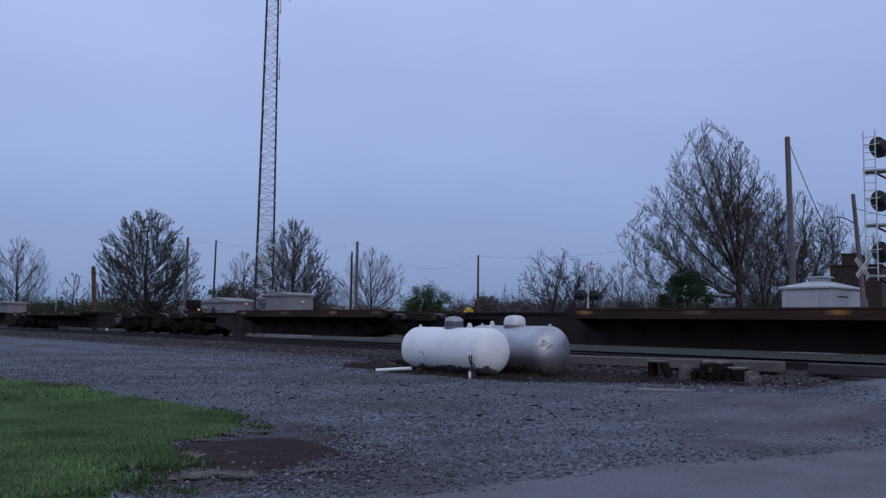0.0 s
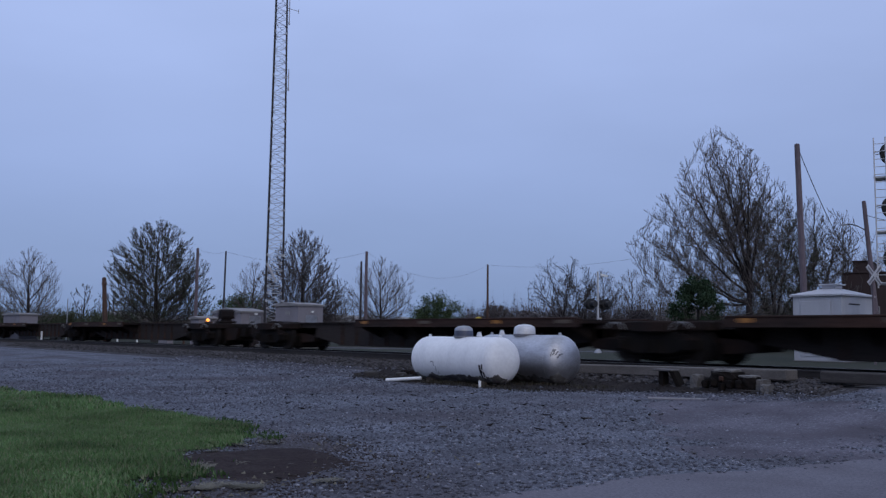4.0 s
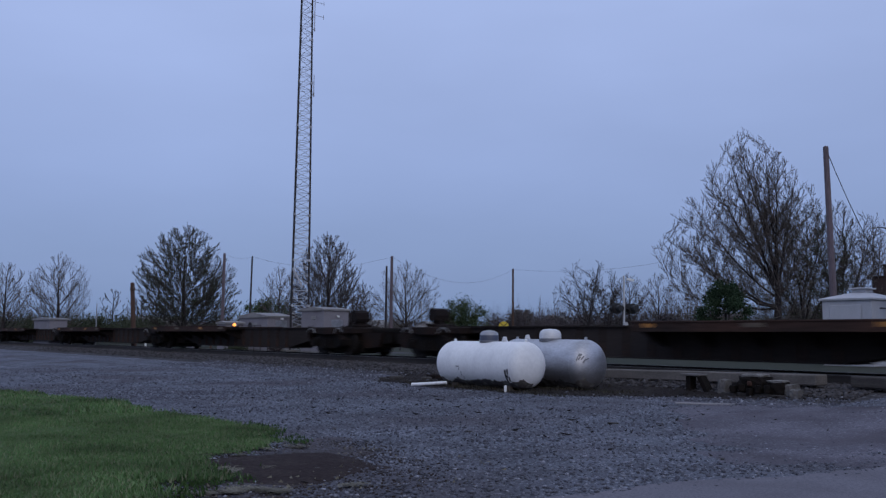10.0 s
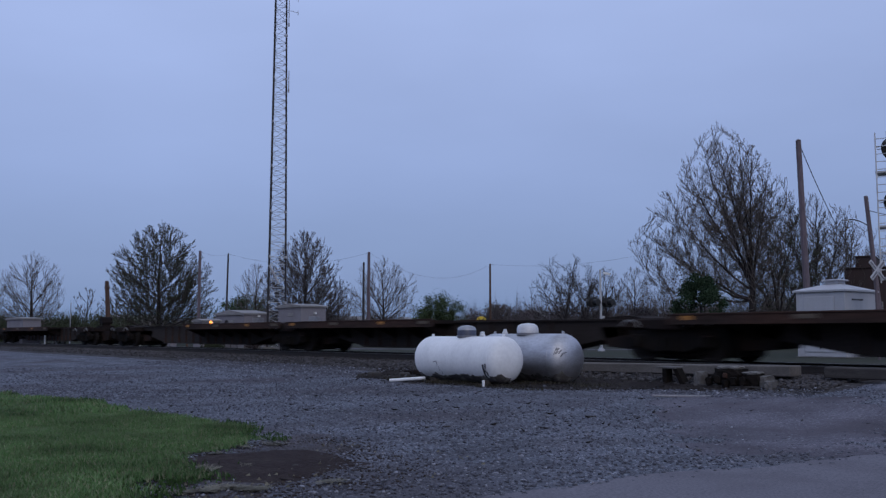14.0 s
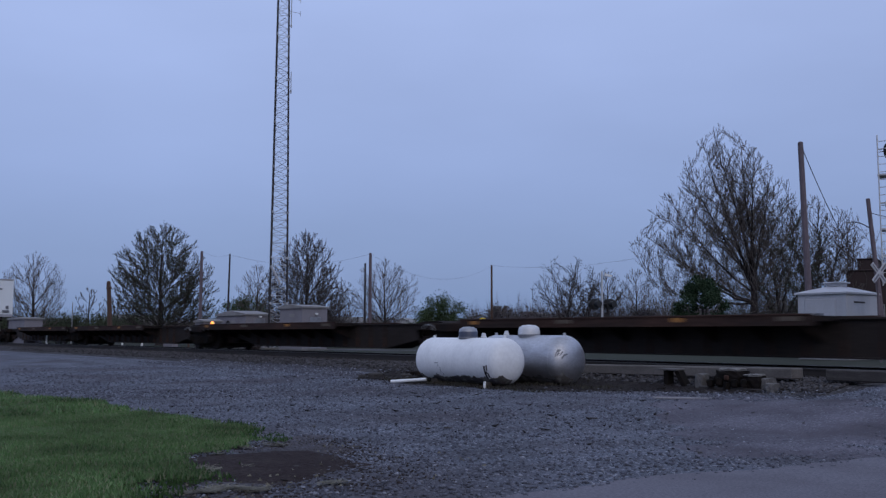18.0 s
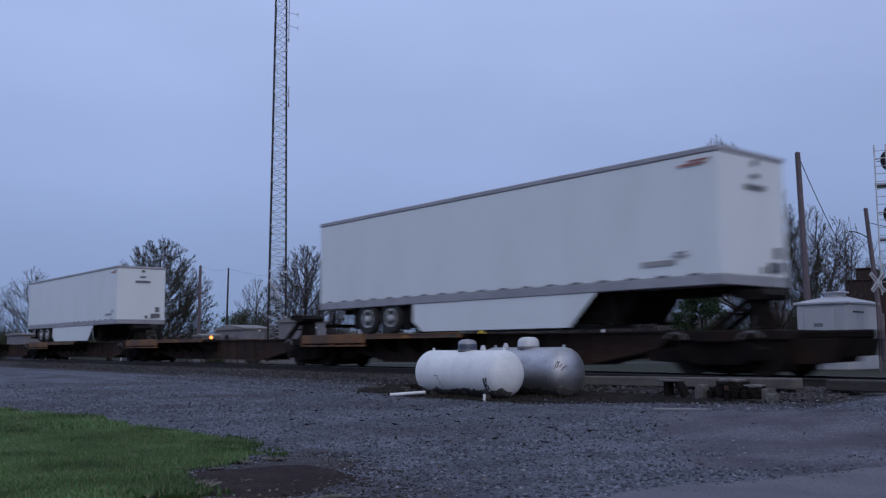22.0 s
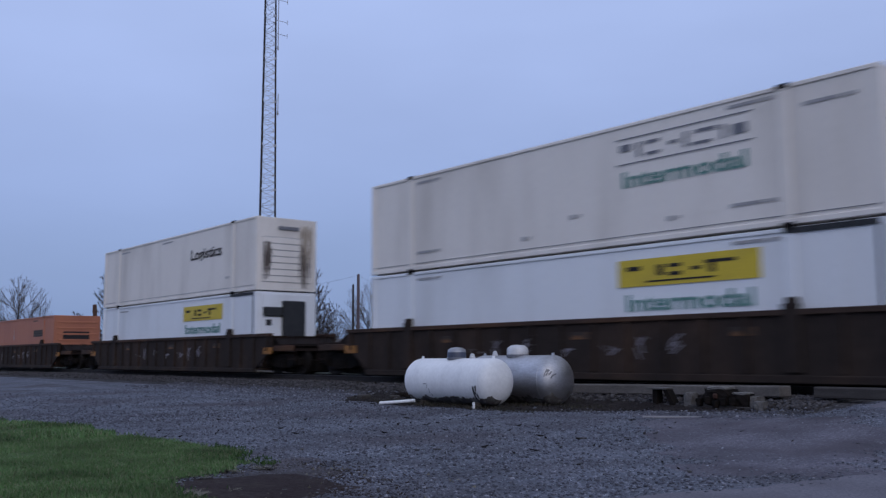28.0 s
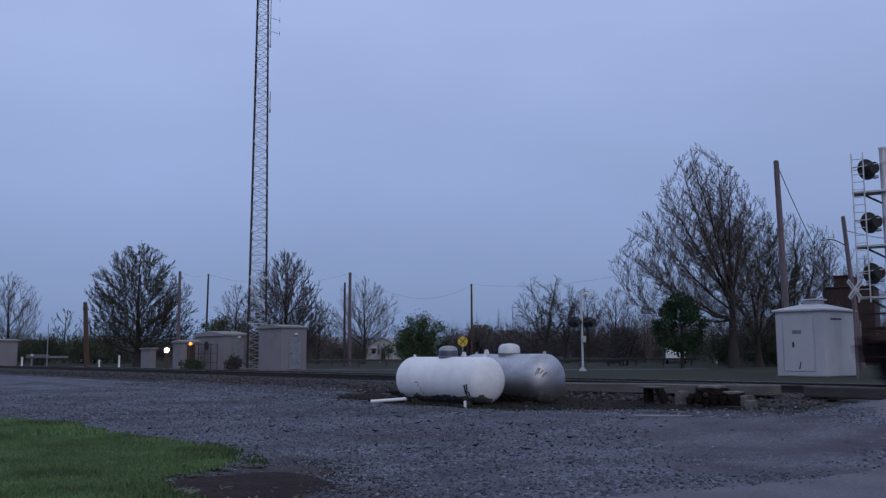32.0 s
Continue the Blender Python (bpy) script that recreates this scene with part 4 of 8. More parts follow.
# -- well cars --
def bm_wellside(L):
    """Side of a well: top chord, plate, bottom chord and upright ribs."""
    bm = bmesh.new()
    h = L / 2
    bm_prism([(-h, 1.42), (h, 1.42), (h, 0.92), (h - 1.25, 0.20), (-h + 1.25, 0.20), (-h, 0.92)], -0.03, 0.03, bm)
    bm_box(-h + 1.2, -0.10, 0.06, h - 1.2, 0.06, 0.22, 0.015, bm)
    n = 19
    for k in range(n):
        x = -h + 0.3 + k * (L - 0.6) / (n - 1)
        bm_box(x - 0.05, -0.10, 0.26 if abs(x) < h - 1.3 else 0.85, x + 0.05, -0.03, 1.38, bm=bm)
    for x in (-6.1, 6.1):
        bm_box(x - 0.18, -0.12, 0.26, x + 0.18, -0.02, 1.62, 0.02, bm)
        bm_box(x - 0.10, -0.13, 1.50, x + 0.12, 0.05, 1.74, 0.03, bm)
    return bm


def bm_endstep():
    """Short platform with steps and hand brake beyond the last well; x points outwards."""
    bm = bmesh.new()
    bm_prism([(-1.0, 1.36), (-0.4, 1.36), (0.0, 1.10), (1.1, 1.06), (1.2, 0.84), (-1.0, 0.80)], -1.22, 1.22, bm)
    bm_box(0.6, -1.3, 1.00, 1.25, 1.3, 1.10, 0.01, bm)
    for y in (-1.28, 1.28):
        for z in (0.55, 0.82, 1.34):
            bm_cyl((0.75, y, z), (1.2, y, z), 0.018, n=6, bm=bm)
        for x in (0.75, 1.2):
            bm_cyl((x, y, 0.5), (x, y, 1.4), 0.02, n=6, bm=bm)
    return bm


def bm_scrawl(k):
    """A worn, unreadable painted squiggle of a few short strokes."""
    rnd = random.Random(k % 4 + 70)
    bm = bmesh.new()
    for q in range(4):
        x, z, a, l = rnd.uniform(-0.16, 0.16), rnd.uniform(-0.22, 0.22), rnd.uniform(-1.2, 1.2), rnd.uniform(0.08, 0.20)
        dx, dz, w = math.cos(a) * l, math.sin(a) * l, 0.022
        bm_prism([(x - dx - w, z - dz), (x - dx + w, z - dz - w), (x + dx + w, z + dz), (x + dx - w, z + dz + w)], -0.006 - q * 0.0006, 0.006, bm)
    return bm


def well_car(u0, trucks, wells, label, reach=0.2):
    """Well car: places of its trucks and of the middle of its well, along the train."""
    car = thing("well_car", label, "railcar", group="train")
    WL = 18.8
    plate = lambda: bm_box(-0.30, -0.012, -0.12, 0.30, 0.012, 0.12)
    for k, u in enumerate(trucks):
        truck(car, u - u0)
        part("end_platform", shared("end_step", bm_endstep, M_CARBLACK), None, car, at=pose(u - u0, 0, 0, 0, 0, 0 if k == 0 else 180))
        part("end_beam", shared("end_beam", lambda: bm_box(-1.1, -1.32, 0.84, 1.15, -1.24, 1.04, 0.015), M_CHORD), None, car, at=pose(u - u0, 0, 0))
    for u in wells:
        c = u - u0
        for y in (-1.36, 1.36):
            w = part("side_wall", shared("side_wall", lambda: bm_wellside(WL), M_WELL), None, car, at=pose(c, y, 0, 0, 0, 0 if y < 0 else 180))
            part("top_chord", shared("top_chord", lambda: bm_box(-WL / 2, -0.10, 1.38, WL / 2, 0.06, 1.50, 0.015), M_CHORD), None, w, "rust-streaked top chord")
        for x in (-WL / 2, WL / 2):
            part("bulkhead", shared("bulkhead", lambda: bm_prism([(0.0, 1.40), (0.06, 1.40), (0.9, 0.25), (0.84, 0.25)], -1.34, 1.34), M_WELL), None, car, at=pose(c + x, 0, 0, 0, 0, 0 if x < 0 else 180))
            s = 1 if x < 0 else -1
            part("marking_plate", shared("marking_plate", plate, M_PLATE), None, car, at=pose(c + x + s * 0.25, -1.404, 0.86))
        for x in (-4.3, 0.6, 5.0):
            part("faded_mark", shared("faded_mark", lambda: bm_box(-0.28, -0.006, -0.09, 0.28, 0.006, 0.09), M_FADEPLATE), None, car, at=pose(c + x, -1.398, 1.10))
        for k in range(7):
            part("scrawl", shared("scrawl%d" % (k % 4), lambda: bm_scrawl(k), M_SCRIB), None, car, at=pose(c - 3.2 + k * 1.12 + 0.2 * math.sin(k * 5.1), -1.396, 0.82 + 0.05 * math.sin(k * 3.7)))
        part("floor", shared("well_floor", lambda: bm_box(-WL / 2 + 0.9, -1.3, 0.16, WL / 2 - 0.9, 1.3, 0.23), M_WELL), None, car, at=pose(c, 0, 0))
    for u, s in ((trucks[0] + reach, 1), (trucks[-1] - 0.2, -1)):
        part("coupler", SHARED["coupler"], None, car, at=pose(u - u0, 0, 0, 0, 0, 0 if s > 0 else 180))
    return rolling(car, u0)


well_car(-470.64, (-470.64, -491.14), (-481.05,), "rusty dark brown well car carrying two stacked pale containers", 2.2)
well_car(-495.05, (-495.05, -514.85), (-504.75,), "grimy brown well car loaded with stacked white and cream containers")
well_car(-518.85, (-518.85, -538.75), (-528.85,), "dark rusty well car carrying one low orange container")


def text_mesh(words, size, material, stretch=1.0):
    cu = bpy.data.curves.new("lettering", "FONT")
    cu.body, cu.size, cu.extrude, cu.offset = words, size, 0.002, 0.012
    ob = bpy.data.objects.new("lettering", cu)
    scene.collection.objects.link(ob)
    bpy.context.view_layer.update()
    me = bpy.data.meshes.new_from_object(ob.evaluated_get(bpy.context.evaluated_depsgraph_get()))
    bpy.data.objects.remove(ob)
    w = max(v.co.x for v in me.vertices)
    for v in me.vertices:
        v.co.x *= stretch / w
    me.materials.clear()
    me.materials.append(material)
    return me


def on_side(name, me, parent, x, z, label=""):
    """Flat lettering or bars on the side that faces the yard."""
    return part(name, me, None, parent, label, pose(x, -0.014, z, 90 if name == "lettering" else 0))


def bars(rects, material, y=-0.008):
    bm = bmesh.new()
    for x0, z0, x1, z1 in rects:
        bm_box(x0, y, z0, x1, y + 0.006, z1, bm=bm)
    me = bpy.data.meshes.new("bars")
    bm.to_mesh(me)
    bm.free()
    me.materials.append(material)
    return me


BL, BW, BH = 16.15, 2.59, 2.896


def bm_shell(L, W, H, n, depth=0.022):
    """A box with shallow upright flutes pressed into both long sides."""
    bm = bmesh.new()
    out = []
    for k in range(n):
        x, p = L * k / n, L / n
        out += [(x, 0.0), (x + p * 0.55, 0.0), (x + p * 0.62, depth), (x + p * 0.93, depth)]
    out += [(L, 0.0), (L, W)]
    for k in reversed(range(n)):
        x, p = L * k / n, L / n
        out += [(x + p * 0.93, W - depth), (x + p * 0.62, W - depth), (x + p * 0.55, W), (x, W)]
    lo = [bm.verts.new((x, y, 0.16)) for x, y in out]
    hi = [bm.verts.new((x, y, H - 0.10)) for x, y in out]
    bm.faces.new(lo)
    bm.faces.new(hi)
    for i in range(len(out)):
        j = (i + 1) % len(out)
        bm.faces.new((lo[i], lo[j], hi[j], hi[i]))
    return bm


def bm_stain(y0, z0, y1, z1):
    """Soot washed down an end wall in many thin upright streaks, thickest in the middle."""
    rnd = random.Random(int(y0 * 100))
    bm = bmesh.new()
    for k in range(46):
        y = min(y1, max(y0, rnd.gauss((y0 + y1) / 2, (y1 - y0) / 4.2)))
        w = rnd.uniform(0.006, 0.022)
        top = z1 - (z1 - z0) * abs(rnd.gauss(0, 0.28))
        end = max(z0, top - (z1 - z0) * rnd.uniform(0.15, 0.8))
        rows = []
        for i in range(6):
            t = i / 5
            q = w * (0.25 + 0.75 * math.sin(math.pi * (0.1 + 0.8 * t)))
            z = end + (top - end) * t
            m = y + 0.012 * noise.noise((z * 4, y * 9, 0))
            rows.append((bm.verts.new((0.00004 * k, m - q, z)), bm.verts.new((0.00004 * k, m + q, z))))
        for p, q in zip(rows, rows[1:]):
            bm.faces.new((p[0], p[1], q[1], q[0]))
    return bm


def container(u_rear, z, paint, label, front):
    """53-foot container; its lengthwise axis is x, origin at the rear corner that faces the yard."""
    c = thing("container", label, "container", group="containers on the train")
    part("shell", shared("shell" + paint.name, lambda: bm_shell(BL, BW, BH, 27, 0.006), paint), None, c, at=pose(0, 0, 0))
    for nm, z0, z1 in (("bottom_rail", 0.045, 0.16), ("top_rail", BH - 0.10, BH - 0.012)):
        part(nm, shared(nm + paint.name, lambda: bm_box(0.003, -0.03, z0, BL - 0.003, BW + 0.03, z1, 0.012), paint), None, c)
    for x in (-0.004, BL - 0.156):
        part("corner_post", shared("corner_post" + paint.name, lambda: bm_box(0, -0.035, 0.045, 0.16, BW + 0.035, BH - 0.012, 0.012), paint), None, c, at=pose(x, 0, 0))
    for x in (1.98, BL - 1.98):
        part("lifting_post", shared("lift" + paint.name, lambda: bm_box(-0.10, -0.03, 0.045, 0.10, BW + 0.03, BH - 0.012, 0.01), paint), None, c, at=pose(x, 0, 0))
        for y in (-0.02, BW - 0.13):
            for zz in (-0.01, BH - 0.09):
                part("corner_casting", shared("casting", lambda: bm_box(-0.14, -0.02, 0, 0.14, 0.16, 0.11, 0.015), M_TRUCK), None, c, at=pose(x, y, zz))
    if front == "louvres":
        part("recess", shared("recess", lambda: bm_box(0, 0.22, 0.36, 0.012, BW - 0.22, 2.12), M_GREYINK), None, c, at=pose(BL - 0.004, 0, 0))
        for k in range(7):
            part("louvre", shared("louvre" + paint.name, lambda: bm_box(0, 0.20, 0, 0.03, BW - 0.20, 0.222, 0.008), paint), None, c, at=pose(BL, 0, 0.38 + 0.25 * k))
        for y0, z0, y1, z1 in ((0.22, 0.45, 0.62, 2.0), (1.80, 0.15, 2.36, 1.9), (1.86, 1.0, 2.52, 2.7)):
            part("stain", shared("soot%.2f" % y0, lambda: bm_stain(y0, z0, y1, z1), M_TANSOOT if z1 > 2.5 else M_SOOT), None, c, "brown soot stain", pose(BL + 0.031 + 0.002 * y0, 0, 0))
        part("vent", shared("vent", lambda: bm_box(0, 0.9, 2.42, 0.06, 1.8, 2.56, 0.01), M_GREYINK), None, c, at=pose(BL, 0, 0))
    elif front == "unit":
        part("side_slit", shared("side_slit", lambda: bm_box(-0.03, -0.032, 0.2, 0.03, 0.0, BH - 0.15), M_BLACK), None, c, "dark upright slit", pose(BL - 0.20, -0.004, 0))
        # solid black strip stands in for the shade between the stacked containers
        part("gap_shade", shared("gap_shade", lambda: bm_box(-1.9, -0.036, BH - 0.13, 0, BW + 0.036, BH - 0.02), M_BLACK), None, c, "dark gap under the container above", pose(BL - 0.17, 0, 0))
        part("end_panel", shared("end_panel", lambda: bm_box(0, 0.22, 0.1, 0.04, BW - 0.22, BH - 0.1, 0.01), M_WHITECON), None, c, at=pose(BL, 0, 0))
        part("cooling_unit", shared("cooling_unit", lambda: bm_box(0, 1.07, 0.75, 0.12, 2.08, 2.55, 0.03), M_BLACK), None, c, "black panel on the end wall", pose(BL + 0.04, 0, 0))
        part("control_box", shared("control_box", lambda: bm_box(0, 0.25, 1.95, 0.09, 1.07, 2.3, 0.02, bm_box(0, 0.4, 1.6, 0.05, 0.62, 1.82, 0.01)), M_BLACK), None, c, at=pose(BL + 0.04, 0, 0))
    elif front == "doors":
        part("label_panel", shared("end_label", lambda: bm_box(0, 0.5, 1.45, 0.02, 2.0, 1.95, bm=bm_box(0, 0.4, 0.9, 0.02, 2.1, 1.0)), M_INK), None, c, at=pose(BL, 0, 0))
        for k in range(7):
            part("rib", shared("orib", lambda: bm_box(0, 0.2, 0, 0.035, BW - 0.2, 0.10, 0.01), paint), None, c, at=pose(BL, 0, 0.35 + 0.35 * k))
    return rolling(c, u_rear, z), c


TOP_FLOOR = RAIL + 0.236
YIN = -BW / 2      # containers and trailers sit centred on the line


def mark(me_list, c):
    for nm, me, x, z, lb in me_list:
        on_side(nm, me, c, x, z, lb)


INTERMODAL = text_mesh("Intermodal", 0.53, M_GREEN, 3.3)
LOGISTICS = text_mesh("Logistics", 0.62, M_INK, 2.95)
BANNER = bars([(0, 0, 3.66, 0.62)], M_YELLOW)
BANNER_INK = bars([(0.25, 0.36, 0.65, 0.46), (1.1, 0.22, 1.28, 0.46), (1.4, 0.38, 1.75, 0.46), (1.4, 0.2, 1.75, 0.28), (2.0, 0.28, 2.25, 0.36), (2.35, 0.40, 3.1, 0.47), (2.45, 0.2, 2.6, 0.42), (0.8, 0.08, 2.6, 0.12)], M_INK, -0.016)
SCRIPT = bars([(0, 0, 3.58, 0.025), (0.12, 0.32, 0.45, 0.48), (0.62, 0.14, 0.72, 0.48), (0.85, 0.14, 1.25, 0.20), (0.85, 0.40, 1.25, 0.47), (1.5, 0.28, 1.75, 0.35), (1.9, 0.14, 2.0, 0.48), (2.1, 0.14, 2.6, 0.20), (2.2, 0.40, 2.75, 0.47), (2.85, 0.14, 2.95, 0.45), (3.1, 0.18, 3.45, 0.40), (0, 0.60, 3.58, 0.625)], M_GREYINK)
SMALL = bars([(0, 0, 0.75, 0.065), (0.83, 0, 1.05, 0.065)], M_FADED)
STAMP = bars([(0, 0, 0.16, 0.10), (0.25, 0.02, 0.33, 0.09)], M_FADED)
LINE = bars([(0, 0, BL - 0.3, 0.016)], M_GREYINK)
OBAR = bars([(0, 0, 1.78, 0.39)], M_OLDWOOD)
SMALL_DK = bars([(0, 0, 0.75, 0.065), (0.83, 0, 1.05, 0.065)], M_SOOT)
SMUDGE = bars([(0, 0, 0.16, 0.22), (0.03, -0.05, 0.12, 0.0), (0.06, 0.22, 0.10, 0.62)], M_FADED)
OBAR2 = bars([(0.12, 0.07, 1.6, 0.15), (0.12, 0.23, 1.6, 0.30)], M_GRIME, -0.016)


def cargo(u_rear, level, paint, label, front, marks):
    ob, c = container(u_rear, TOP_FLOOR + level * BH, paint, label, front)
    for nm, me, x, z, lb in marks:
        on_side(nm, me, c, x, z, lb)
    for o in c.children:
        o.matrix_basis = pose(0, YIN, 0) @ o.matrix_basis


cargo(-489.14, 0, M_WHITECON, "white 53-foot container with a yellow banner in the lower stack", "unit",
      [("banner", BANNER, 9.86, 1.94, "yellow banner"), ("banner_lettering", BANNER_INK, 9.86, 1.94, ""), ("lettering", INTERMODAL, 10.04, 1.39, "green lettering"), ("small_print", SMALL, 12.9, 2.66, ""), ("small_print", SMALL, 2.3, 2.62, "")])
cargo(-489.14, 1, M_CREAM, "cream 53-foot container with green lettering stacked on top", "louvres",
      [("script", SCRIPT, 9.89, 1.91, "dark lettering between two lines"), ("lettering", INTERMODAL, 10.02, 1.37, "green lettering"), ("line", LINE, 0.15, 0.23, ""), ("small_print", SMALL, 12.9, 2.66, ""), ("small_print", SMALL, 2.3, 2.62, ""), ("small_print", SMALL, 12.9, 0.56, ""), ("small_print", SMALL, 2.3, 0.52, ""), ("small_print", SMALL, 14.6, 2.38, ""), ("stamp", STAMP, 11.3, 0.46, ""), ("stamp", STAMP, 6.7, 0.47, ""), ("stamp", STAMP, 8.4, 0.84, "")])
cargo(-512.85, 0, M_WHITECON, "white 53-foot container with a yellow banner under another", "unit",
      [("banner", BANNER, 9.71, 1.93, "yellow banner"), ("banner_lettering", BANNER_INK, 9.71, 1.93, ""), ("lettering", INTERMODAL, 9.87, 1.40, "green lettering"), ("small_print", SMALL, 2.3, 2.6, "")])
cargo(-512.85, 1, M_CREAM, "cream 53-foot container with black lettering and a sooty end", "louvres",
      [("lettering", LOGISTICS, 10.25, 1.64, "black lettering"), ("line", LINE, 0.15, 0.23, ""), ("small_print", SMALL, 7.3, 2.62, ""), ("small_print", SMALL, 2.3, 2.6, ""), ("stamp", STAMP, 13.6, 0.62, "")])
cargo(-536.95, 0, M_ORANGE, "faded orange 53-foot container riding low in a well", "doors",
      [("panel", OBAR, 12.2, 1.70, "black lettered panel"), ("panel_marks", OBAR2, 12.2, 1.70, ""), ("small_print", SMALL_DK, 12.0, 2.62, ""), ("small_print", SMALL_DK, 1.9, 2.45, ""), ("paint_drip", SMUDGE, 7.9, 1.62, "pale drip of paint")])


# -- highway trailers --
def bm_tyre():
    return bm_lathe([(0.28, -0.10), (0.42, -0.135), (0.49, -0.12), (0.51, -0.06), (0.51, 0.06), (0.49, 0.12), (0.42, 0.135), (0.28, 0.10)], 24, "Y")


def bm_disc():
    return bm_lathe([(0.08, -0.14), (0.11, -0.10), (0.20, -0.05), (0.26, -0.11), (0.285, -0.11), (0.285, 0.02), (0.1, 0.02)], 20, "Y")


def bm_lobes():
    """Ragged patches of road dirt low on a door."""
    bm = bmesh.new()
    for k, (y, z, w, h) in enumerate(((0.95, 2.42, 0.22, 0.14), (0.62, 2.45, 0.20, 0.12), (0.40, 2.40, 0.12, 0.08), (-0.9, 2.5, 0.3, 0.16))):
        ring = [(y + w * math.cos(a) * (1 + 0.25 * math.sin(3 * a + k)), z + h * math.sin(a) * (1 + 0.25 * math.cos(2 * a + k))) for a in (math.pi / 8 * q for q in range(16))]
        bm.faces.new([bm.verts.new((-0.034 - 0.001 * k, p, q)) for p, q in ring])
    return bm


def trailer(u_rear, skirt, doors_lead, label, marks):
    """53-foot trailer: box, rails, tandem axles, landing gear; x = 0 is the end towards the rear of the train."""
    t = thing("semi_trailer", label, "trailer", group="trailers on the train")
    Z0, Z1, W, L = 1.95, 4.97, 2.6, 16.15
    flip = pose(L, 0, 0, 0, 0, 180) if doors_lead else Matrix()
    body = part("box", shared("trailer_box", lambda: bm_box(0.02, -W / 2 + 0.02, Z0 + 0.22, L - 0.02, W / 2 - 0.02, Z1 - 0.13, 0.02), M_TRAILER), None, t, "white smooth-sided box", flip)
    part("roof_rail", shared("roof_rail", lambda: bm_box(0, -W / 2, Z1 - 0.13, L, W / 2, Z1, 0.02), M_ROOFRAIL), None, body)
    part("bottom_rail", shared("tbottom_rail", lambda: bm_box(0, -W / 2, Z0, L, W / 2, Z0 + 0.22, 0.015), M_ROOFRAIL), None, body)
    for k in range(18):
        for y in (-W / 2 - 0.004, W / 2 - 0.004):
            part("marker", shared("side_marker", lambda: bm_box(0, 0, 0, 0.30, 0.008, 0.045), M_GREYINK if k % 2 else M_GREYINK), None, body, at=pose(0.5 + k * 0.87, y, Z0 + 0.23))
    part("underframe", shared("underframe", lambda: bm_box(0.4, -0.55, Z0 - 0.16, L - 1.2, 0.55, Z0, bm=bm_box(1.6, -0.5, 1.62, 5.4, 0.5, 1.78)), M_TRUCK), None, body)
    for ax in (2.85, 4.12):
        part("axle", shared("taxle", lambda: bm_cyl((0, -1.1, 0), (0, 1.1, 0), 0.07, n=8), M_TRUCK), None, body, at=pose(ax, 0, 1.58))
        for y in (-1.13, 1.13):
            w = part("wheel", shared("tyre", bm_tyre, M_RUBBER), None, body, at=pose(ax, y, 1.58, 0, 0, 0 if y < 0 else 180))
    for ax in (2.85, 4.12):
        for y in (-1.13, 1.13):
            part("wheel_disc", shared("wheel_disc%d" % doors_lead, bm_disc, M_RUBBER if doors_lead else M_HUB), None, body, "dark dirty wheel disc" if doors_lead else "pale steel wheel disc", pose(ax, y, 1.58, 0, 0, 0 if y < 0 else 180))
    part("suspension", shared("suspension", lambda: bm_box(4.75, -1.0, 1.30, 5.32, 1.0, Z0, 0.02, bm_box(1.9, -0.9, 1.45, 4.9, 0.9, Z0, 0.02)), M_TRUCK), None, body, "black axle suspension")
    for x in (2.0, 4.9):
        for y in (-1.2, 0.75):
            part("mud_flap", shared("mud_flap", lambda: bm_box(0, 0, 1.25, 0.02, 0.45, Z0, bm=None), M_BLACK), None, body, at=pose(x, y, 0))
    part("bumper", shared("bumper", lambda: bm_box(0.02, -1.1, 1.35, 0.12, 1.1, 1.47, 0.02, bm_box(0.02, -0.8, 1.45, 0.1, -0.7, Z0, 0, bm_box(0.02, 0.7, 1.45, 0.1, 0.8, Z0))), M_TRUCK), None, body)
    for y in (-0.95, 0.95):
        part("landing_leg", shared("landing_leg", lambda: bm_box(-0.08, -0.08, 1.22, 0.08, 0.08, Z0, 0.01, bm_box(-0.2, -0.14, 1.18, 0.2, 0.14, 1.24)), M_TRUCK), None, body, at=pose(12.9, y, 0))
    part("landing_brace", shared("landing_brace", lambda: bm_cyl((12.4, -0.9, 1.5), (12.4, 0.9, 1.5), 0.04, n=8, bm=bm_cyl((12.4, -0.9, 1.35), (13.6, -0.5, 1.9), 0.035, n=8)), M_TRUCK), None, body)
    part("landing_frame", shared("landing_frame", lambda: bm_prism([(11.0, Z0), (13.6, Z0), (13.2, 1.45), (12.9, 1.22), (11.6, 1.22)], -0.85, 0.85), M_TRUCK), None, body, "black landing gear frame")
    part("kingpin_plate", shared("kingpin_plate", lambda: bm_box(14.2, -0.6, Z0 - 0.09, 15.9, 0.6, Z0, 0.02), M_TRUCK), None, body)
    if skirt:
        for y in (-1.27, 1.24):
            part("side_skirt", shared("side_skirt", lambda: bm_prism([(5.3, Z0), (12.6, Z0), (11.7, 1.12), (5.75, 1.12), (5.3, 1.42)], 0, 0.03), M_TRAILER), None, body, "white side skirt", pose(0, y, 0))
    if doors_lead:
        for y in (-1.27, -0.01):
            part("door", shared("trailer_door", lambda: bm_box(-0.03, 0.02, Z0 + 0.2, 0.02, 1.26, Z1 - 0.12, 0.012), M_TRAILER), None, body, at=pose(0, y, 0))
        part("door_seam", shared("door_seam", lambda: bm_box(-0.045, -0.17, Z0 + 0.2, -0.028, 0.17, Z1 - 0.14, 0.006), M_ALU), None, body, "grey strip where the doors meet")
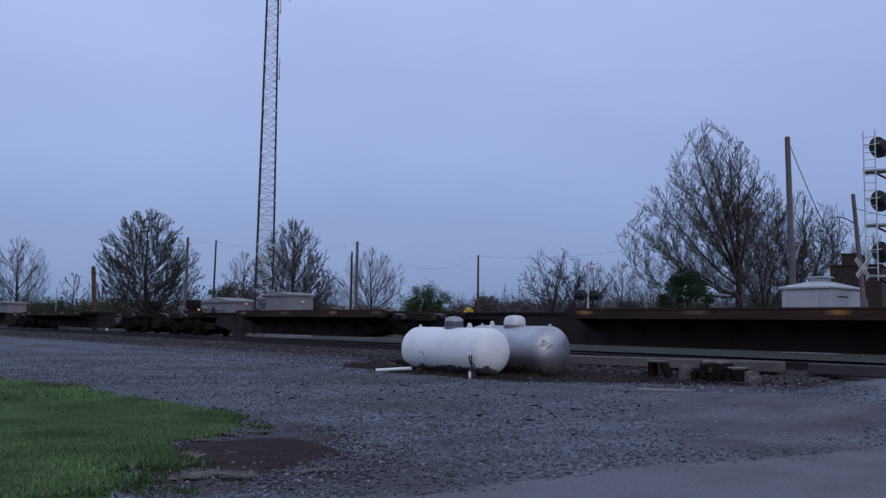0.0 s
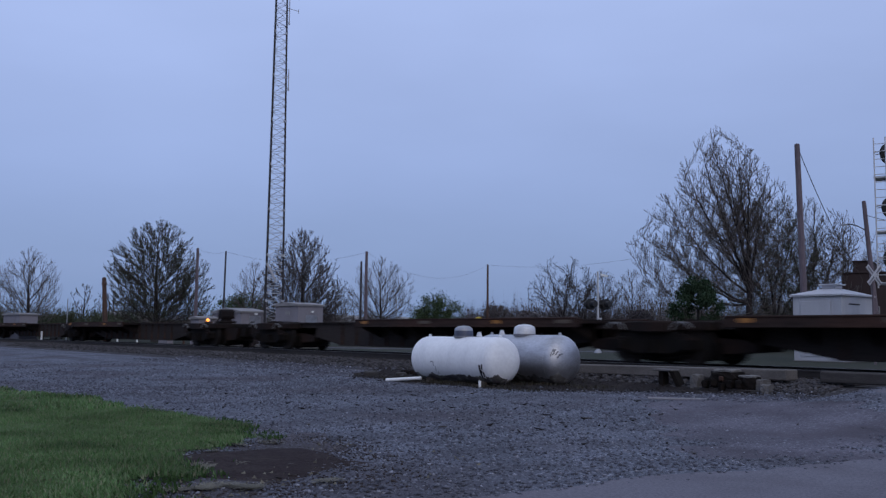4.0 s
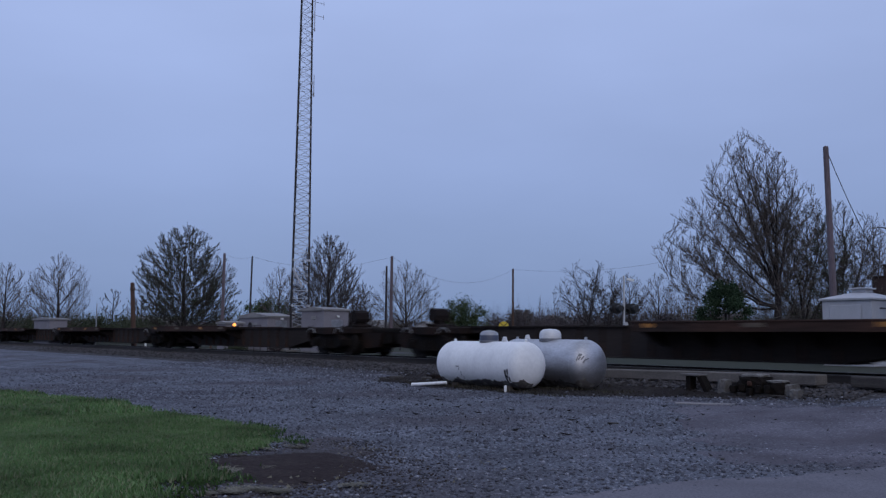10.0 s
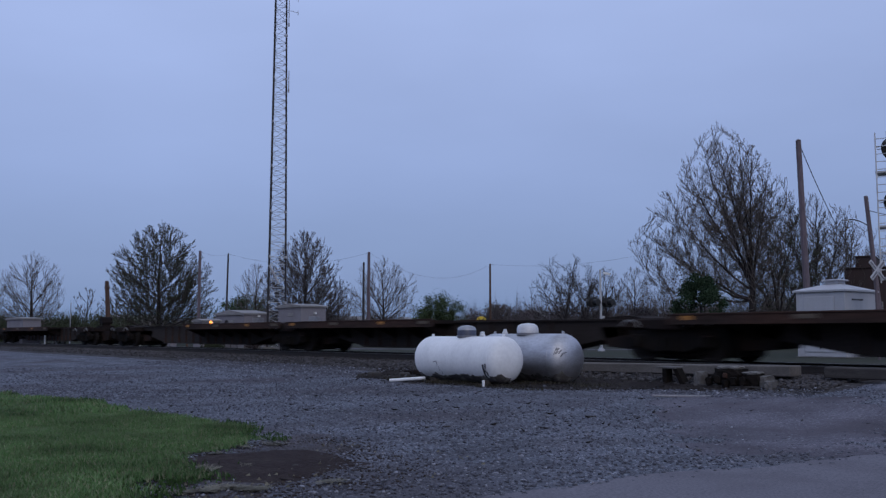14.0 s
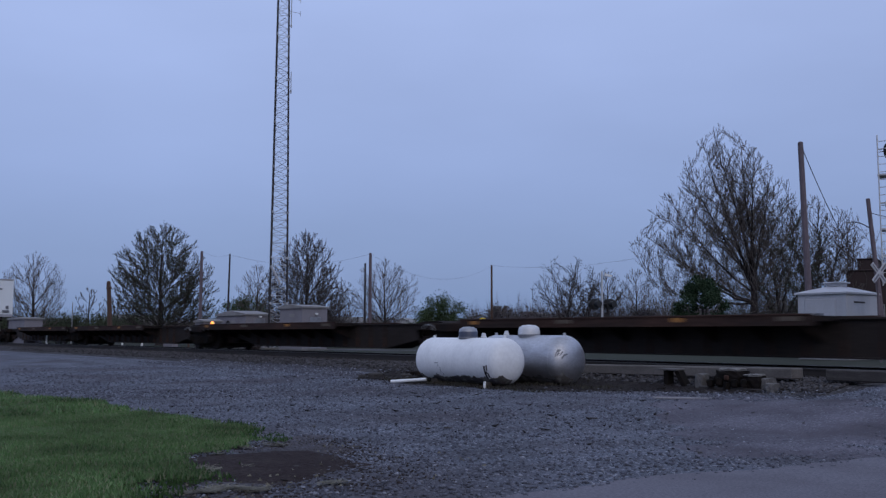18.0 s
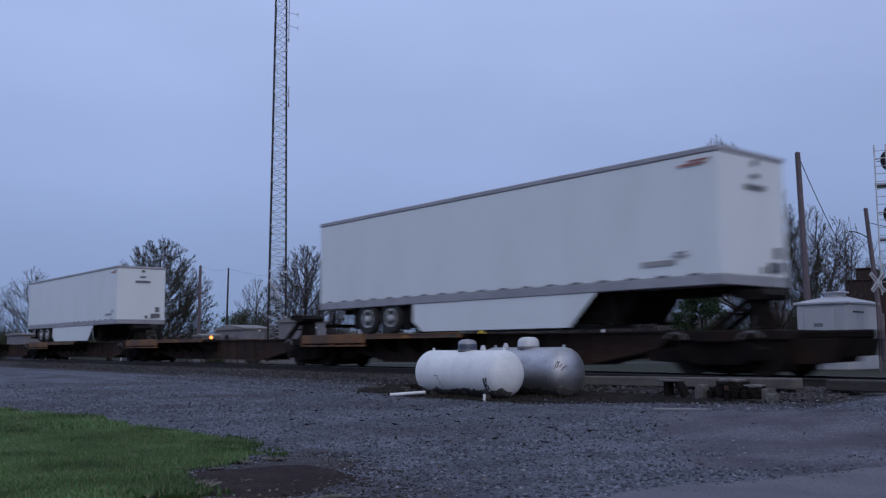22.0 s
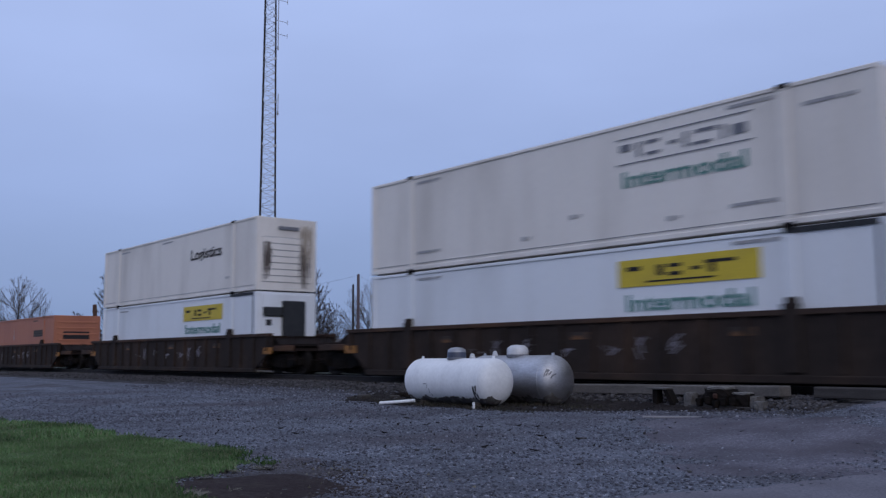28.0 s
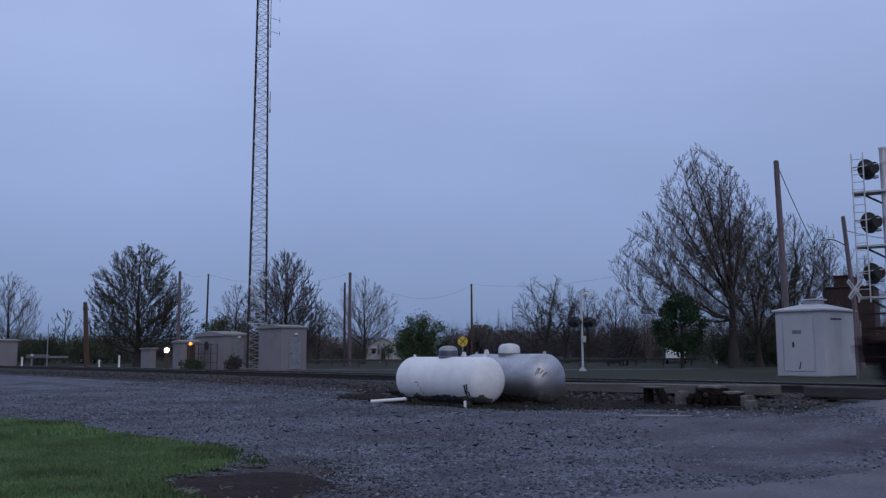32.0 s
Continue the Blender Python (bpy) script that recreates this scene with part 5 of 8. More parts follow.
        for y in (-0.5, -0.06, 0.06, 0.5):
            part("lock_rod", shared("lock_rod", lambda: bm_cyl((-0.05, 0, Z0 + 0.1), (-0.05, 0, Z1 - 0.1), 0.018, n=6), M_ALU), None, body, at=pose(0, y, 0))
        for z in (2.5, 3.1, 3.7, 4.4):
            for y in (-1.25, 1.13):
                part("hinge", shared("hinge", lambda: bm_box(-0.06, 0, 0, -0.02, 0.12, 0.08), M_ALU), None, body, at=pose(0, y, z))
        part("stain", shared("door_rust", lambda: bm_box(-0.036, -1.2, Z0 + 0.0, -0.026, 1.2, Z0 + 0.10, bm=bm_lobes()), M_GRIME), None, body, "rust along the sill")
        part("stickers", shared("door_sticker", lambda: bm_box(-0.04, -1.05, 2.75, -0.032, -0.6, 2.95, bm=bm_box(-0.04, -0.95, 3.25, -0.032, -0.65, 3.4)), M_FADERED), None, body)
    else:
        for nm, y0, z0, y1, z1, d in (("lettering_bar", -0.35, 4.1, 0.45, 4.22, 0.012), ("logo_bar", -0.1, 4.36, 0.2, 4.46, 0.012), ("lamp_bar", -0.02, 4.66, 0.16, 4.78, 0.02), ("air_box", 0.5, 2.3, 1.0, 2.5, 0.06), ("air_coupling", 0.75, 2.6, 0.95, 2.85, 0.05), ("label_plate", 0.2, 2.25, 0.34, 2.4, 0.02)):
            part(nm, shared("nose_" + nm, lambda: bm_box(0, y0, z0, d, y1, z1, 0.004), M_GREYINK), None, body, at=pose(L, 0, 0))
    for nm, me, x, z, lb in marks:
        part(nm, me, None, body, lb, pose(x, -W / 2 - 0.006, z))
    for key in ("wheel_disc%d" % doors_lead, "tyre"):
        SHARED[key].polygons.foreach_set("use_smooth", [True] * len(SHARED[key].polygons))
    return rolling(t, u_rear)


TMARK = bars([(0, 0, 0.95, 0.11), (0.85, 0.16, 1.3, 0.2), (0.95, 0.24, 1.25, 0.28)], M_FADED)
TLOGO = bars([(0, 0, 0.7, 0.05), (0.25, 0.08, 0.8, 0.12)], M_FADERED)
trailer(-393.6, True, False, "white box trailer with a side skirt on a spine car", [("lettering_bars", TMARK, 14.0, 2.45, ""), ("logo", TLOGO, 15.1, 4.6, "red marking")])
trailer(-429.6, True, False, "white box trailer with long side skirt and grey roof rail", [("lettering_bars", TMARK, 14.5, 2.4, ""), ("logo", TLOGO, 15.2, 4.6, "red marking")])
trailer(-466.5, False, True, "white box trailer riding doors first, rust along its sill", [("lettering_bars", TMARK, 13.2, 2.9, "")])

# ---- propane tanks ----
def propane_tank(name, at, L, R, paint, hood_mat, label, hood_r):
    t = thing(name, label, "tank", at)
    a = L / 2 - 0.62 * R
    prof = [(0.001, -L / 2)]
    for k in range(1, 9):
        s = math.pi / 2 * k / 8
        prof.append((R * math.sin(s), -a - 0.62 * R * math.cos(s)))
    prof += [(R, -a * 0.5), (R, 0), (R, a * 0.5)]
    for k in range(8, 0, -1):
        s = math.pi / 2 * k / 8
        prof.append((R * math.sin(s), a + 0.62 * R * math.cos(s)))
    prof.append((0.001, L / 2))
    smooth(part("shell", bm_lathe(prof, 48, "X"), paint, t), 60)
    for x in (-a, a):
        part("weld_seam", bm_lathe([(R - 0.004, x - 0.008), (R + 0.003, x - 0.004), (R + 0.003, x + 0.004), (R - 0.004, x + 0.008)], 48, "X"), paint, t)
    h = bm_lathe([(hood_r, 0), (hood_r * 1.02, 0.05), (hood_r, 0.15), (hood_r * 0.90, 0.21), (hood_r * 0.6, 0.25), (0.01, 0.265)], 24)
    smooth(part("valve_hood", h, hood_mat, t, "domed valve hood", pose(0, 0, R - 0.035)), 50)
    if hood_mat is M_DARKHOOD:
        smooth(part("lid", bm_lathe([(hood_r * 1.01, 0.165), (hood_r * 0.92, 0.218), (hood_r * 0.6, 0.257), (0.01, 0.272)], 24), M_GALV, t, "grey weathered lid on the hood", pose(0, 0, R - 0.035)), 50)
    part("hood_band", bm_lathe([(hood_r * 1.03, 0.0), (hood_r * 1.05, 0.03), (hood_r * 1.03, 0.05)], 24), M_GREYINK, t, at=pose(0, 0, R - 0.03))
    for x, s in ((0.5 if R < 0.5 else -0.72, 0.05), (-0.30, 0.02), (-a, 0.02), (a, 0.025)):
        part("fitting", bm_lathe([(s * 1.3, 0), (s * 1.3, s), (s, s * 1.2), (s * 0.9, s * 2.2), (s * 0.3, s * 2.4)], 12), M_HOOD if s > 0.03 else paint, t, at=pose(x, 0, R - 0.02))
    for x in (-L * 0.30, L * 0.30):
        for y in (-0.22, 0.22):
            z0 = -R - 0.06
            part("leg", bm_box(x - 0.10, y - 0.03, z0, x + 0.10, y + 0.03, -R * 0.86, 0.008), M_GRIME, t)
    for x in (-a, a):
        part("lifting_lug", bm_box(x - 0.04, -0.01, R - 0.01, x + 0.04, 0.01, R + 0.05, 0.005), paint, t)
    return t


tank_1 = propane_tank("propane_tank", pose(-14.80, 12.75, 0.61), 2.87, 0.475, M_TANKW, M_DARKHOOD, "white propane tank with a blue-black hood, soiled underneath", 0.20)
tank_2 = propane_tank("propane_tank", pose(-14.33, 14.1, 0.62), 2.75, 0.52, M_TANKS, M_HOOD, "silver propane tank with a pale hood behind a white one", 0.235)


def curved_mark(tank, R, rects, material, name, label="", a_=9.0):
    """Thin paint marks that follow the tank's round flank: (x0, angle0, x1, angle1)."""
    bm = bmesh.new()
    for x0, a0, x1, a1 in rects:
        n = 4
        row = []
        for k in range(n + 1):
            a = radians(a0 + (a1 - a0) * k / n)
            two = []
            for x in (x0 + 0.02 * k / n, x1 + 0.02 * k / n):
                r = R * math.sqrt(max(0.05, 1 - (max(0.0, x - a_) / (0.62 * R)) ** 2)) + 0.005
                two.append(bm.verts.new((x, -r * math.cos(a), r * math.sin(a))))
            row.append(two)
        for (p, q), (r, s) in zip(row, row[1:]):
            bm.faces.new((p, q, s, r))
    part(name, bm, material, tank, label)


curved_mark(tank_1, 0.475, [(0.98, -44, 1.03, -10), (1.02, -30, 1.07, -24), (1.06, -42, 1.10, -28), (1.06, -22, 1.10, -8)], M_INK, "painted_mark", "black hand-painted mark")
curved_mark(tank_1, 0.475, [(-0.56, -8, -0.46, -6), (-0.46, -18, -0.445, -7), (-0.42, -32, -0.405, -18), (-0.38, -42, -0.365, -32)], M_GREYINK, "scratch")


def dirt_and_reflection(tank, L, R, top, wild, seed):
    """A film on the flank with a ragged upper edge that follows the shell: mud thrown up on the white tank, the dark
    ground reflection painted on the silver one.
    """
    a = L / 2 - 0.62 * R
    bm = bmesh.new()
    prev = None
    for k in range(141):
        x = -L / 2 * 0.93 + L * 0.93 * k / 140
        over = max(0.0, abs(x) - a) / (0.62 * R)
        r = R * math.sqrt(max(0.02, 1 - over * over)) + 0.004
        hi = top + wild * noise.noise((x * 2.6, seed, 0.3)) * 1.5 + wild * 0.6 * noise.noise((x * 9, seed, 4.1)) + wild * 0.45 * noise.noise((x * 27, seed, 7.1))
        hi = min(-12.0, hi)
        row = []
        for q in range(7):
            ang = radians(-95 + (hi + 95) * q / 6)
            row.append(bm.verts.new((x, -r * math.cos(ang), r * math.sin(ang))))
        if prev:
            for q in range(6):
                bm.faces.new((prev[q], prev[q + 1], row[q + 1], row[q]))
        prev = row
    smooth(part("dirt_and_reflection", bm, M_MUDREFL, tank, "dark splashed dirt along the underside"), 60)


dirt_and_reflection(tank_1, 2.87, 0.475, -46, 12, 2.6)
# here the film paints in the dark ground mirrored by the silver lower half
dirt_and_reflection(tank_2, 2.75, 0.52, -40, 10, 5.0)
curved_mark(tank_2, 0.52, [(1.20, 10, 1.215, 33), (1.222, 24, 1.25, 34), (1.222, 14, 1.245, 24), (1.262, 16, 1.278, 32), (1.29, 8, 1.305, 26), (1.31, 20, 1.322, 34)], M_GREYINK, "painted_mark", "faded dark smudged mark", 1.0526)
curved_mark(tank_2, 0.52, [(-0.02, 22, 0.10, 34)], M_WHITE, "data_plate", "small pale data plate")
curved_mark(tank_2, 0.52, [(0.0, 8, 0.05, 14), (0.07, 8, 0.11, 15), (0.13, 8, 0.16, 14), (0.18, 9, 0.22, 14)], M_GREYINK, "painted_bars", "small dark marks")


def slab(name, label, cat, m, dims, material, bevel=0.02):
    x, y, z = dims
    ob = part(name, bm_box(-x / 2, -y / 2, 0, x / 2, y / 2, z, bevel), material, None, "", m)
    return tagged(ob, label, cat)


def on_ground(x, y, dz=0.0, rz=0.0, rx=0.0, ry=0.0):
    return pose(x, y, ground_z(x, y) + dz, rx, ry, rz)


for cx, cy in ((-15.6, 12.75), (-13.95, 12.75), (-15.2, 14.1), (-13.7, 14.1)):
    slab("footing_block", "low dark concrete block under a tank leg", "block", on_ground(cx, cy, -0.06), (0.35, 0.7, 0.08), M_GRIME)
pipe = part("plastic_pipe", bm_cyl((-0.42, 0, 0), (0.42, 0, 0), 0.035, n=14), M_PVC, None, "", on_ground(-15.95, 12.03, 0.07, 27, 0, -4.5))
tagged(smooth(pipe), "short white plastic pipe lying on gravel", "pipe")
peg = part("marker_peg", bm_cyl((0, 0, -0.02), (0, 0, 0.13), 0.028, n=10), M_PVC, None, "", on_ground(-13.75, 12.28))
tagged(peg, "short white plastic stub upright in the gravel", "peg")

# ---- trackside ----
beam = part("edge_slab", bm_box(-3.6, -0.20, -0.20, 3.6, 0.20, 0.0, 0.02), M_SLAB, None, "", pose(-12.6, 15.75, 0.505, 0, -0.7, 0))
tagged(beam, "long pale weathered concrete edge slab beside the ballast", "slab")
slab("dark_timber", "dark old sleeper beside the crossing", "timber", on_ground(-7.3, 15.75, 0.06), (2.2, 0.25, 0.2), M_OLDWOOD)


def switch_machine(m):
    t = thing("switch_machine", "rusty black switch machine between pale concrete blocks", "machine", m)
    part("housing", bm_lump(0.26, 0.22, 0.15, 3.3), M_TRUCK, t, "", pose(-0.03, 0, 0.19))
    part("lid", bm_lump(0.19, 0.18, 0.035, 8.1), M_CONC, t, "pale dusty lid", pose(-0.02, 0, 0.345))
    part("cover_bolt", bm_box(-0.05, -0.27, 0.16, 0.05, -0.23, 0.26, 0.02), M_CARBROWN, t)
    part("side_gear", bm_prism([(0.28, 0.05), (0.5, 0.05), (0.46, 0.24), (0.36, 0.30), (0.28, 0.26)], -0.15, 0.12), M_CARBLACK, t)
    part("throw_rod", bm_cyl((0.0, 0.2, 0.02), (0.0, 1.6, 0.05), 0.03, n=8), M_RAIL, t)
    part("motor", bm_lump(0.13, 0.15, 0.12, 5.7), M_TRUCK, t, at=pose(0.50, -0.05, 0.14))
    part("motor_cap", bm_lump(0.15, 0.14, 0.025, 6.2), M_CONC, t, "pale dusty cap", pose(0.46, -0.05, 0.265))
    for k in range(5):
        part("lug", bm_lump(0.05, 0.05, 0.07, k * 1.7), M_TRUCK, t, at=pose(-0.32 + k * 0.17, -0.27, 0.10 + 0.04 * math.sin(k * 2.2), 0, 0, k * 31))
    part("crank_arm", bm_cyl((-0.7, 0.1, 0.1), (-0.3, 0.1, 0.2), 0.035, n=8), M_CARBLACK, t)
    part("base_timber", bm_box(-0.6, -0.25, -0.08, 0.8, 0.3, 0.03, 0.01), M_OLDWOOD, t)
    return t


def bm_lump(rx, ry, rz, seed, cuts=4):
    """A block with chipped, uneven faces."""
    bm = bmesh.new()
    bmesh.ops.create_cube(bm, size=2)
    bmesh.ops.subdivide_edges(bm, edges=bm.edges, cuts=cuts, use_grid_fill=True)
    for v in bm.verts:
        c = v.co.copy()
        k = 1 - 0.10 * max(0, abs(c.x) + abs(c.y) + abs(c.z) - 1.9)
        d = 1 + 0.16 * noise.noise((c.x * 1.3 + seed, c.y * 1.3, c.z * 1.3 + 2)) + 0.08 * noise.noise((c.x * 3.5, c.y * 3.5 + seed, c.z * 3.5))
        v.co = Vector((c.x * rx, c.y * ry, c.z * rz)) * k * d
    return bm


switch_machine(on_ground(-9.85, 15.0, -0.02, 2))
for cx, cy, sx, sz, r in ((-10.5, 14.95, 0.17, 0.30, 8), (-9.25, 15.05, 0.30, 0.24, -6), (-9.0, 14.9, 0.15, 0.18, 12)):
    tagged(part("concrete_block", bm_lump(sx / 2, 0.16, sz / 2, cx), M_BLOCK, None, "", on_ground(cx, cy, sz / 2 - 0.05, r)), "pale broken concrete block beside the track", "block")
bench = thing("timber_trestle", "low timber trestle with a pale plank top by the track", "trestle", on_ground(-11.2, 14.95, 0.04, 3))
part("plank", bm_box(-0.24, -0.16, 0.25, 0.20, 0.16, 0.29, 0.01), M_BLOCK, bench)
for lx, l2 in ((-0.08, 0.0), (0.14, 0.20)):
    part("leg", bm_prism([(lx - 0.05, 0.27), (lx + 0.05, 0.27), (lx + l2 + 0.05, -0.08), (lx + l2 - 0.05, -0.08)], -0.1, 0.1), M_TRUCK, bench)
slab("kerb_strip", "thin pale concrete strip set in the old asphalt", "kerb", on_ground(-9.4, 12.85, 0.0, 36), (1.0, 0.10, 0.03), M_PALECONC, 0.008)
rs_ = random.Random(31)
for k in range(16):
    x, y = rs_.uniform(-19, -15.5), rs_.uniform(12.6, 15.0)
    s = rs_.uniform(0.06, 0.2)
    slab("rubble", "dark scrap of timber or broken stone in the gravel", "rubble", on_ground(x, y, -0.01, rs_.uniform(0, 180), rs_.uniform(-12, 12)), (s * 2.2, s, s * 0.7), rs_.choice([M_OLDWOOD, M_TRUCK, M_BLOCK, M_CARBLACK]), s * 0.15)
for k in range(14):
    p = polar(rs_.uniform(-68, -30), rs_.uniform(7, 13))
    if not inside((p.x, p.y), ROAD) and not inside((p.x, p.y), LAWN):
        s = rs_.uniform(0.02, 0.06)
        slab("debris", "small dark leaf or stick litter on gravel", "debris", on_ground(p.x, p.y, 0.0, rs_.uniform(0, 180)), (s * 3, s, s * 0.35), M_OLDWOOD, s * 0.1)
V_, F_ = [], []
for k in range(150):
    if k % 3:
        x, y = rs_.gauss(-11.5, 3.2), rs_.gauss(9.2, 1.9)
    else:
        x, y = rs_.uniform(-20.5, -15.5), rs_.uniform(11.2, 14.0)
    if y > 14.5 or inside((x, y), ROAD) or inside((x, y), LAWN):
        continue
    a, l, w, z = rs_.uniform(0, 6.28), rs_.uniform(0.02, 0.09), rs_.uniform(0.006, 0.022), ground_z(x, y) + 0.012
    c, q, h = math.cos(a), math.sin(a), rs_.uniform(0.006, 0.03)
    i = len(V_)
    V_ += [(x - c * l, y - q * l, z), (x - q * w, y + c * w, z + h * 0.4), (x + c * l, y + q * l, z + h), (x + q * w, y - c * w, z + 0.002), (x, y, z - 0.02)]
    F_ += [(i, i + 1, i + 2), (i, i + 2, i + 3), (i, i + 4, i + 1), (i + 1, i + 4, i + 2), (i + 2, i + 4, i + 3), (i + 3, i + 4, i)]
tagged(part("leaf_litter", quick("leaf_litter", V_, F_), M_BEDCLOD), "dark dead leaves and twigs scattered over gravel", "litter", kind="stuff")
for k, (y0, y1) in enumerate(((16.42, 17.2), (17.42, 18.7), (18.92, 20.6))):
    ob = part("crossing_panel", bm_box(-7.2, y0, RAIL - 0.20, 5.0, y1, RAIL - 0.012, 0.02), M_ASPHALT)
    tagged(ob, "worn asphalt panel of a level crossing beside the rails", "crossing panel", kind="structure")
LANE = [(-52.0, 30.4), (-46.3, 34.4), (-37.6, 40.9), (-31.8, 48.4), (-33.0, 49.6), (-38.2, 42.3), (-46.6, 36.0), (-52.6, 31.9)]
sheet("far_lane", LANE, M_OLDPAT, 0.03, "pale gravel lane beyond the railway", "lane", wob=0.12)
far_road = part("road", bm_box(-7.0, 20.6, FAR - 0.2, 4.5, 95, FAR + 0.03, 0.02), M_ASPHALT)
tagged(far_road, "asphalt road leading away beyond the railway", "road", kind="structure")

# ---- equipment cabinets and huts beyond the line ----


def relay_cabinet(m):
    """Origin at the corner nearest the road and track; x runs back along the line, y away from it."""
    t = thing("relay_cabinet", "pale grey metal equipment cabinet with a hipped roof", "cabinet", m)
    W, D, H = 2.1, 2.6, 2.68
    part("plinth", bm_box(-W - 0.04, -0.04, 0, 0.04, D + 0.04, 0.03, 0.01), M_CONC, t)
    part("body", bm_box(-W, 0, 0.03, 0, D, H, 0.02), M_CABINET, t)
    bm = bmesh.new()
    e, r = 0.10, 0.34
    lo = [bm.verts.new(c) for c in ((-W - e, -e, H), (e, -e, H), (e, D + e, H), (-W - e, D + e, H))]
    lo2 = [bm.verts.new(v.co + Vector((0, 0, 0.07))) for v in lo]
    cx, cy, s = -W / 2, D / 2, 0.32
    hi = [bm.verts.new(c) for c in ((cx - s, cy - s, H + r), (cx + s, cy - s, H + r), (cx + s, cy + s, H + r), (cx - s, cy + s, H + r))]
    for a, b in ((lo, lo2), (lo2, hi)):
        for i in range(4):
            bm.faces.new((a[i], a[(i + 1) % 4], b[(i + 1) % 4], b[i]))
    bm.faces.new(lo)
    bm.faces.new(hi)
    part("roof", bm, M_CABINET, t)
    part("vent_cap", bm_box(cx - 0.30, cy - 0.30, H + r, cx + 0.30, cy + 0.30, H + r + 0.14, 0.02, bm_box(cx - 0.40, cy - 0.40, H + r + 0.14, cx + 0.40, cy + 0.40, H + r + 0.20, 0.02)), M_CABINET, t)
    d = part("door", bm_box(-W + 0.35, -0.035, 0.22, -0.45, 0.0, H - 0.2, 0.012), M_CABINET, t)
    part("handle", bm_box(-1.35, -0.07, 1.2, -1.28, -0.035, 1.42, 0.01), M_DARKST, d)
    part("notice", bm_box(-1.35, -0.040, 1.75, -0.95, -0.036, 1.90), M_GREYINK, d, "small faded lettered notice")
    part("scrape", bm_prism([(-1.12, 0.3), (-1.05, 0.35), (-1.0, 0.6), (-1.04, 0.62)], -0.04, -0.036), M_INK, d, "dark scrape mark")
    part("vent_slot", bm_box(0.0, 0.6, H - 0.36, 0.02, 1.5, H - 0.30), M_DARKST, t)
    for x in (-W + 0.3, -0.4):
        part("seam", bm_box(x - 0.01, -0.012, 0.12, x + 0.01, 0, H - 0.02), M_CABINET, t)
    return t


relay_cabinet(pose(*polar(-27.0, 40.0, FAR)))


def hut(name, az, d, W, D, H, wall, label, gable=0.25, door=True, door_mat=None):
    """Small box hut: its near corner stands at the bearing."""
    t = thing(name, label, "hut", pose(*polar(az, d, FAR)))
    part("base", bm_box(-W - 0.06, -0.06, 0, 0.06, D + 0.06, 0.08, 0.01), M_CONC, t)
    part("wall", bm_box(-W, 0, 0.08, 0, D, H, 0.015), wall, t)
    bm = bmesh.new()
    bm_prism([(-W - 0.1, H), (0.1, H), (0.1, H + 0.10), (-W / 2, H + gable), (-W - 0.1, H + 0.10)], -0.1, D + 0.1, bm)
    part("roof", bm, M_ROOFG, t)
    if door:
        dr = part("door", bm_box(-0.0, D * 0.30, 0.12, 0.04, D * 0.75, min(2.05, H - 0.15), 0.01), door_mat or M_GALV, t)
        part("handle", bm_box(0.04, D * 0.35, 1.0, 0.09, D * 0.35 + 0.05, 1.12), M_DARKST, dr)
        part("vent", bm_box(-W * 0.55, -0.03, H - 0.55, -W * 0.35, 0, H - 0.35, 0.01), M_ROOFG, t)
        part("lamp_box", bm_box(0, D * 0.5, min(2.2, H - 0.14), 0.12, D * 0.6, min(2.32, H - 0.03), 0.01), M_WHITE, t)
    return t


hut("equipment_hut", -59.58, 57.0, 2.8, 1.8, 2.62, M_HUT, "tan concrete equipment hut at the foot of the tower")
fan_hut = hut("equipment_hut", -63.0, 62.0, 4.3, 1.9, 2.25, M_HUT, "low grey equipment hut behind a chain fence", 0.35)
fan = part("fan_vent", bm_lathe([(0.30, 0.0), (0.32, -0.05), (0.27, -0.06), (0.25, -0.02), (0.02, -0.02)], 20, "Y"), M_DARKST, fan_hut, "dark round fan vent", pose(-2.5, -0.01, 1.62))
hut("shed", -75.4, 70.0, 4.2, 1.2, 2.0, M_HUT, "pale flat-roofed shed beyond the railway", 0.18, False)
hut("small_cabinet", -67.3, 66.0, 1.5, 0.45, 1.40, M_HUT, "small pale grey metal cabinet under a tree", 0.08, False)
hut("lamp_shelter", -65.5, 63.0, 1.3, 1.3, 1.8, M_HUT, "small pale shelter with a lit doorway", 0.2, True, M_POLEBR)

# chain fence in front of the low hut
fence = thing("fence", "low wire fence with thin steel posts by the huts", "fence", pose(*polar(-63.4, 60.0, FAR)))
for k in range(7):
    part("post", bm_cyl((-k * 0.9, 0, 0), (-k * 0.9, 0, 1.7), 0.03, n=6), M_DARKST, fence)
for z in (0.5, 1.1, 1.68):
    part("rail", bm_cyl((0, 0, z), (-5.4, 0, z), 0.018, n=6), M_DARKST, fence)

# ---- lattice tower ----


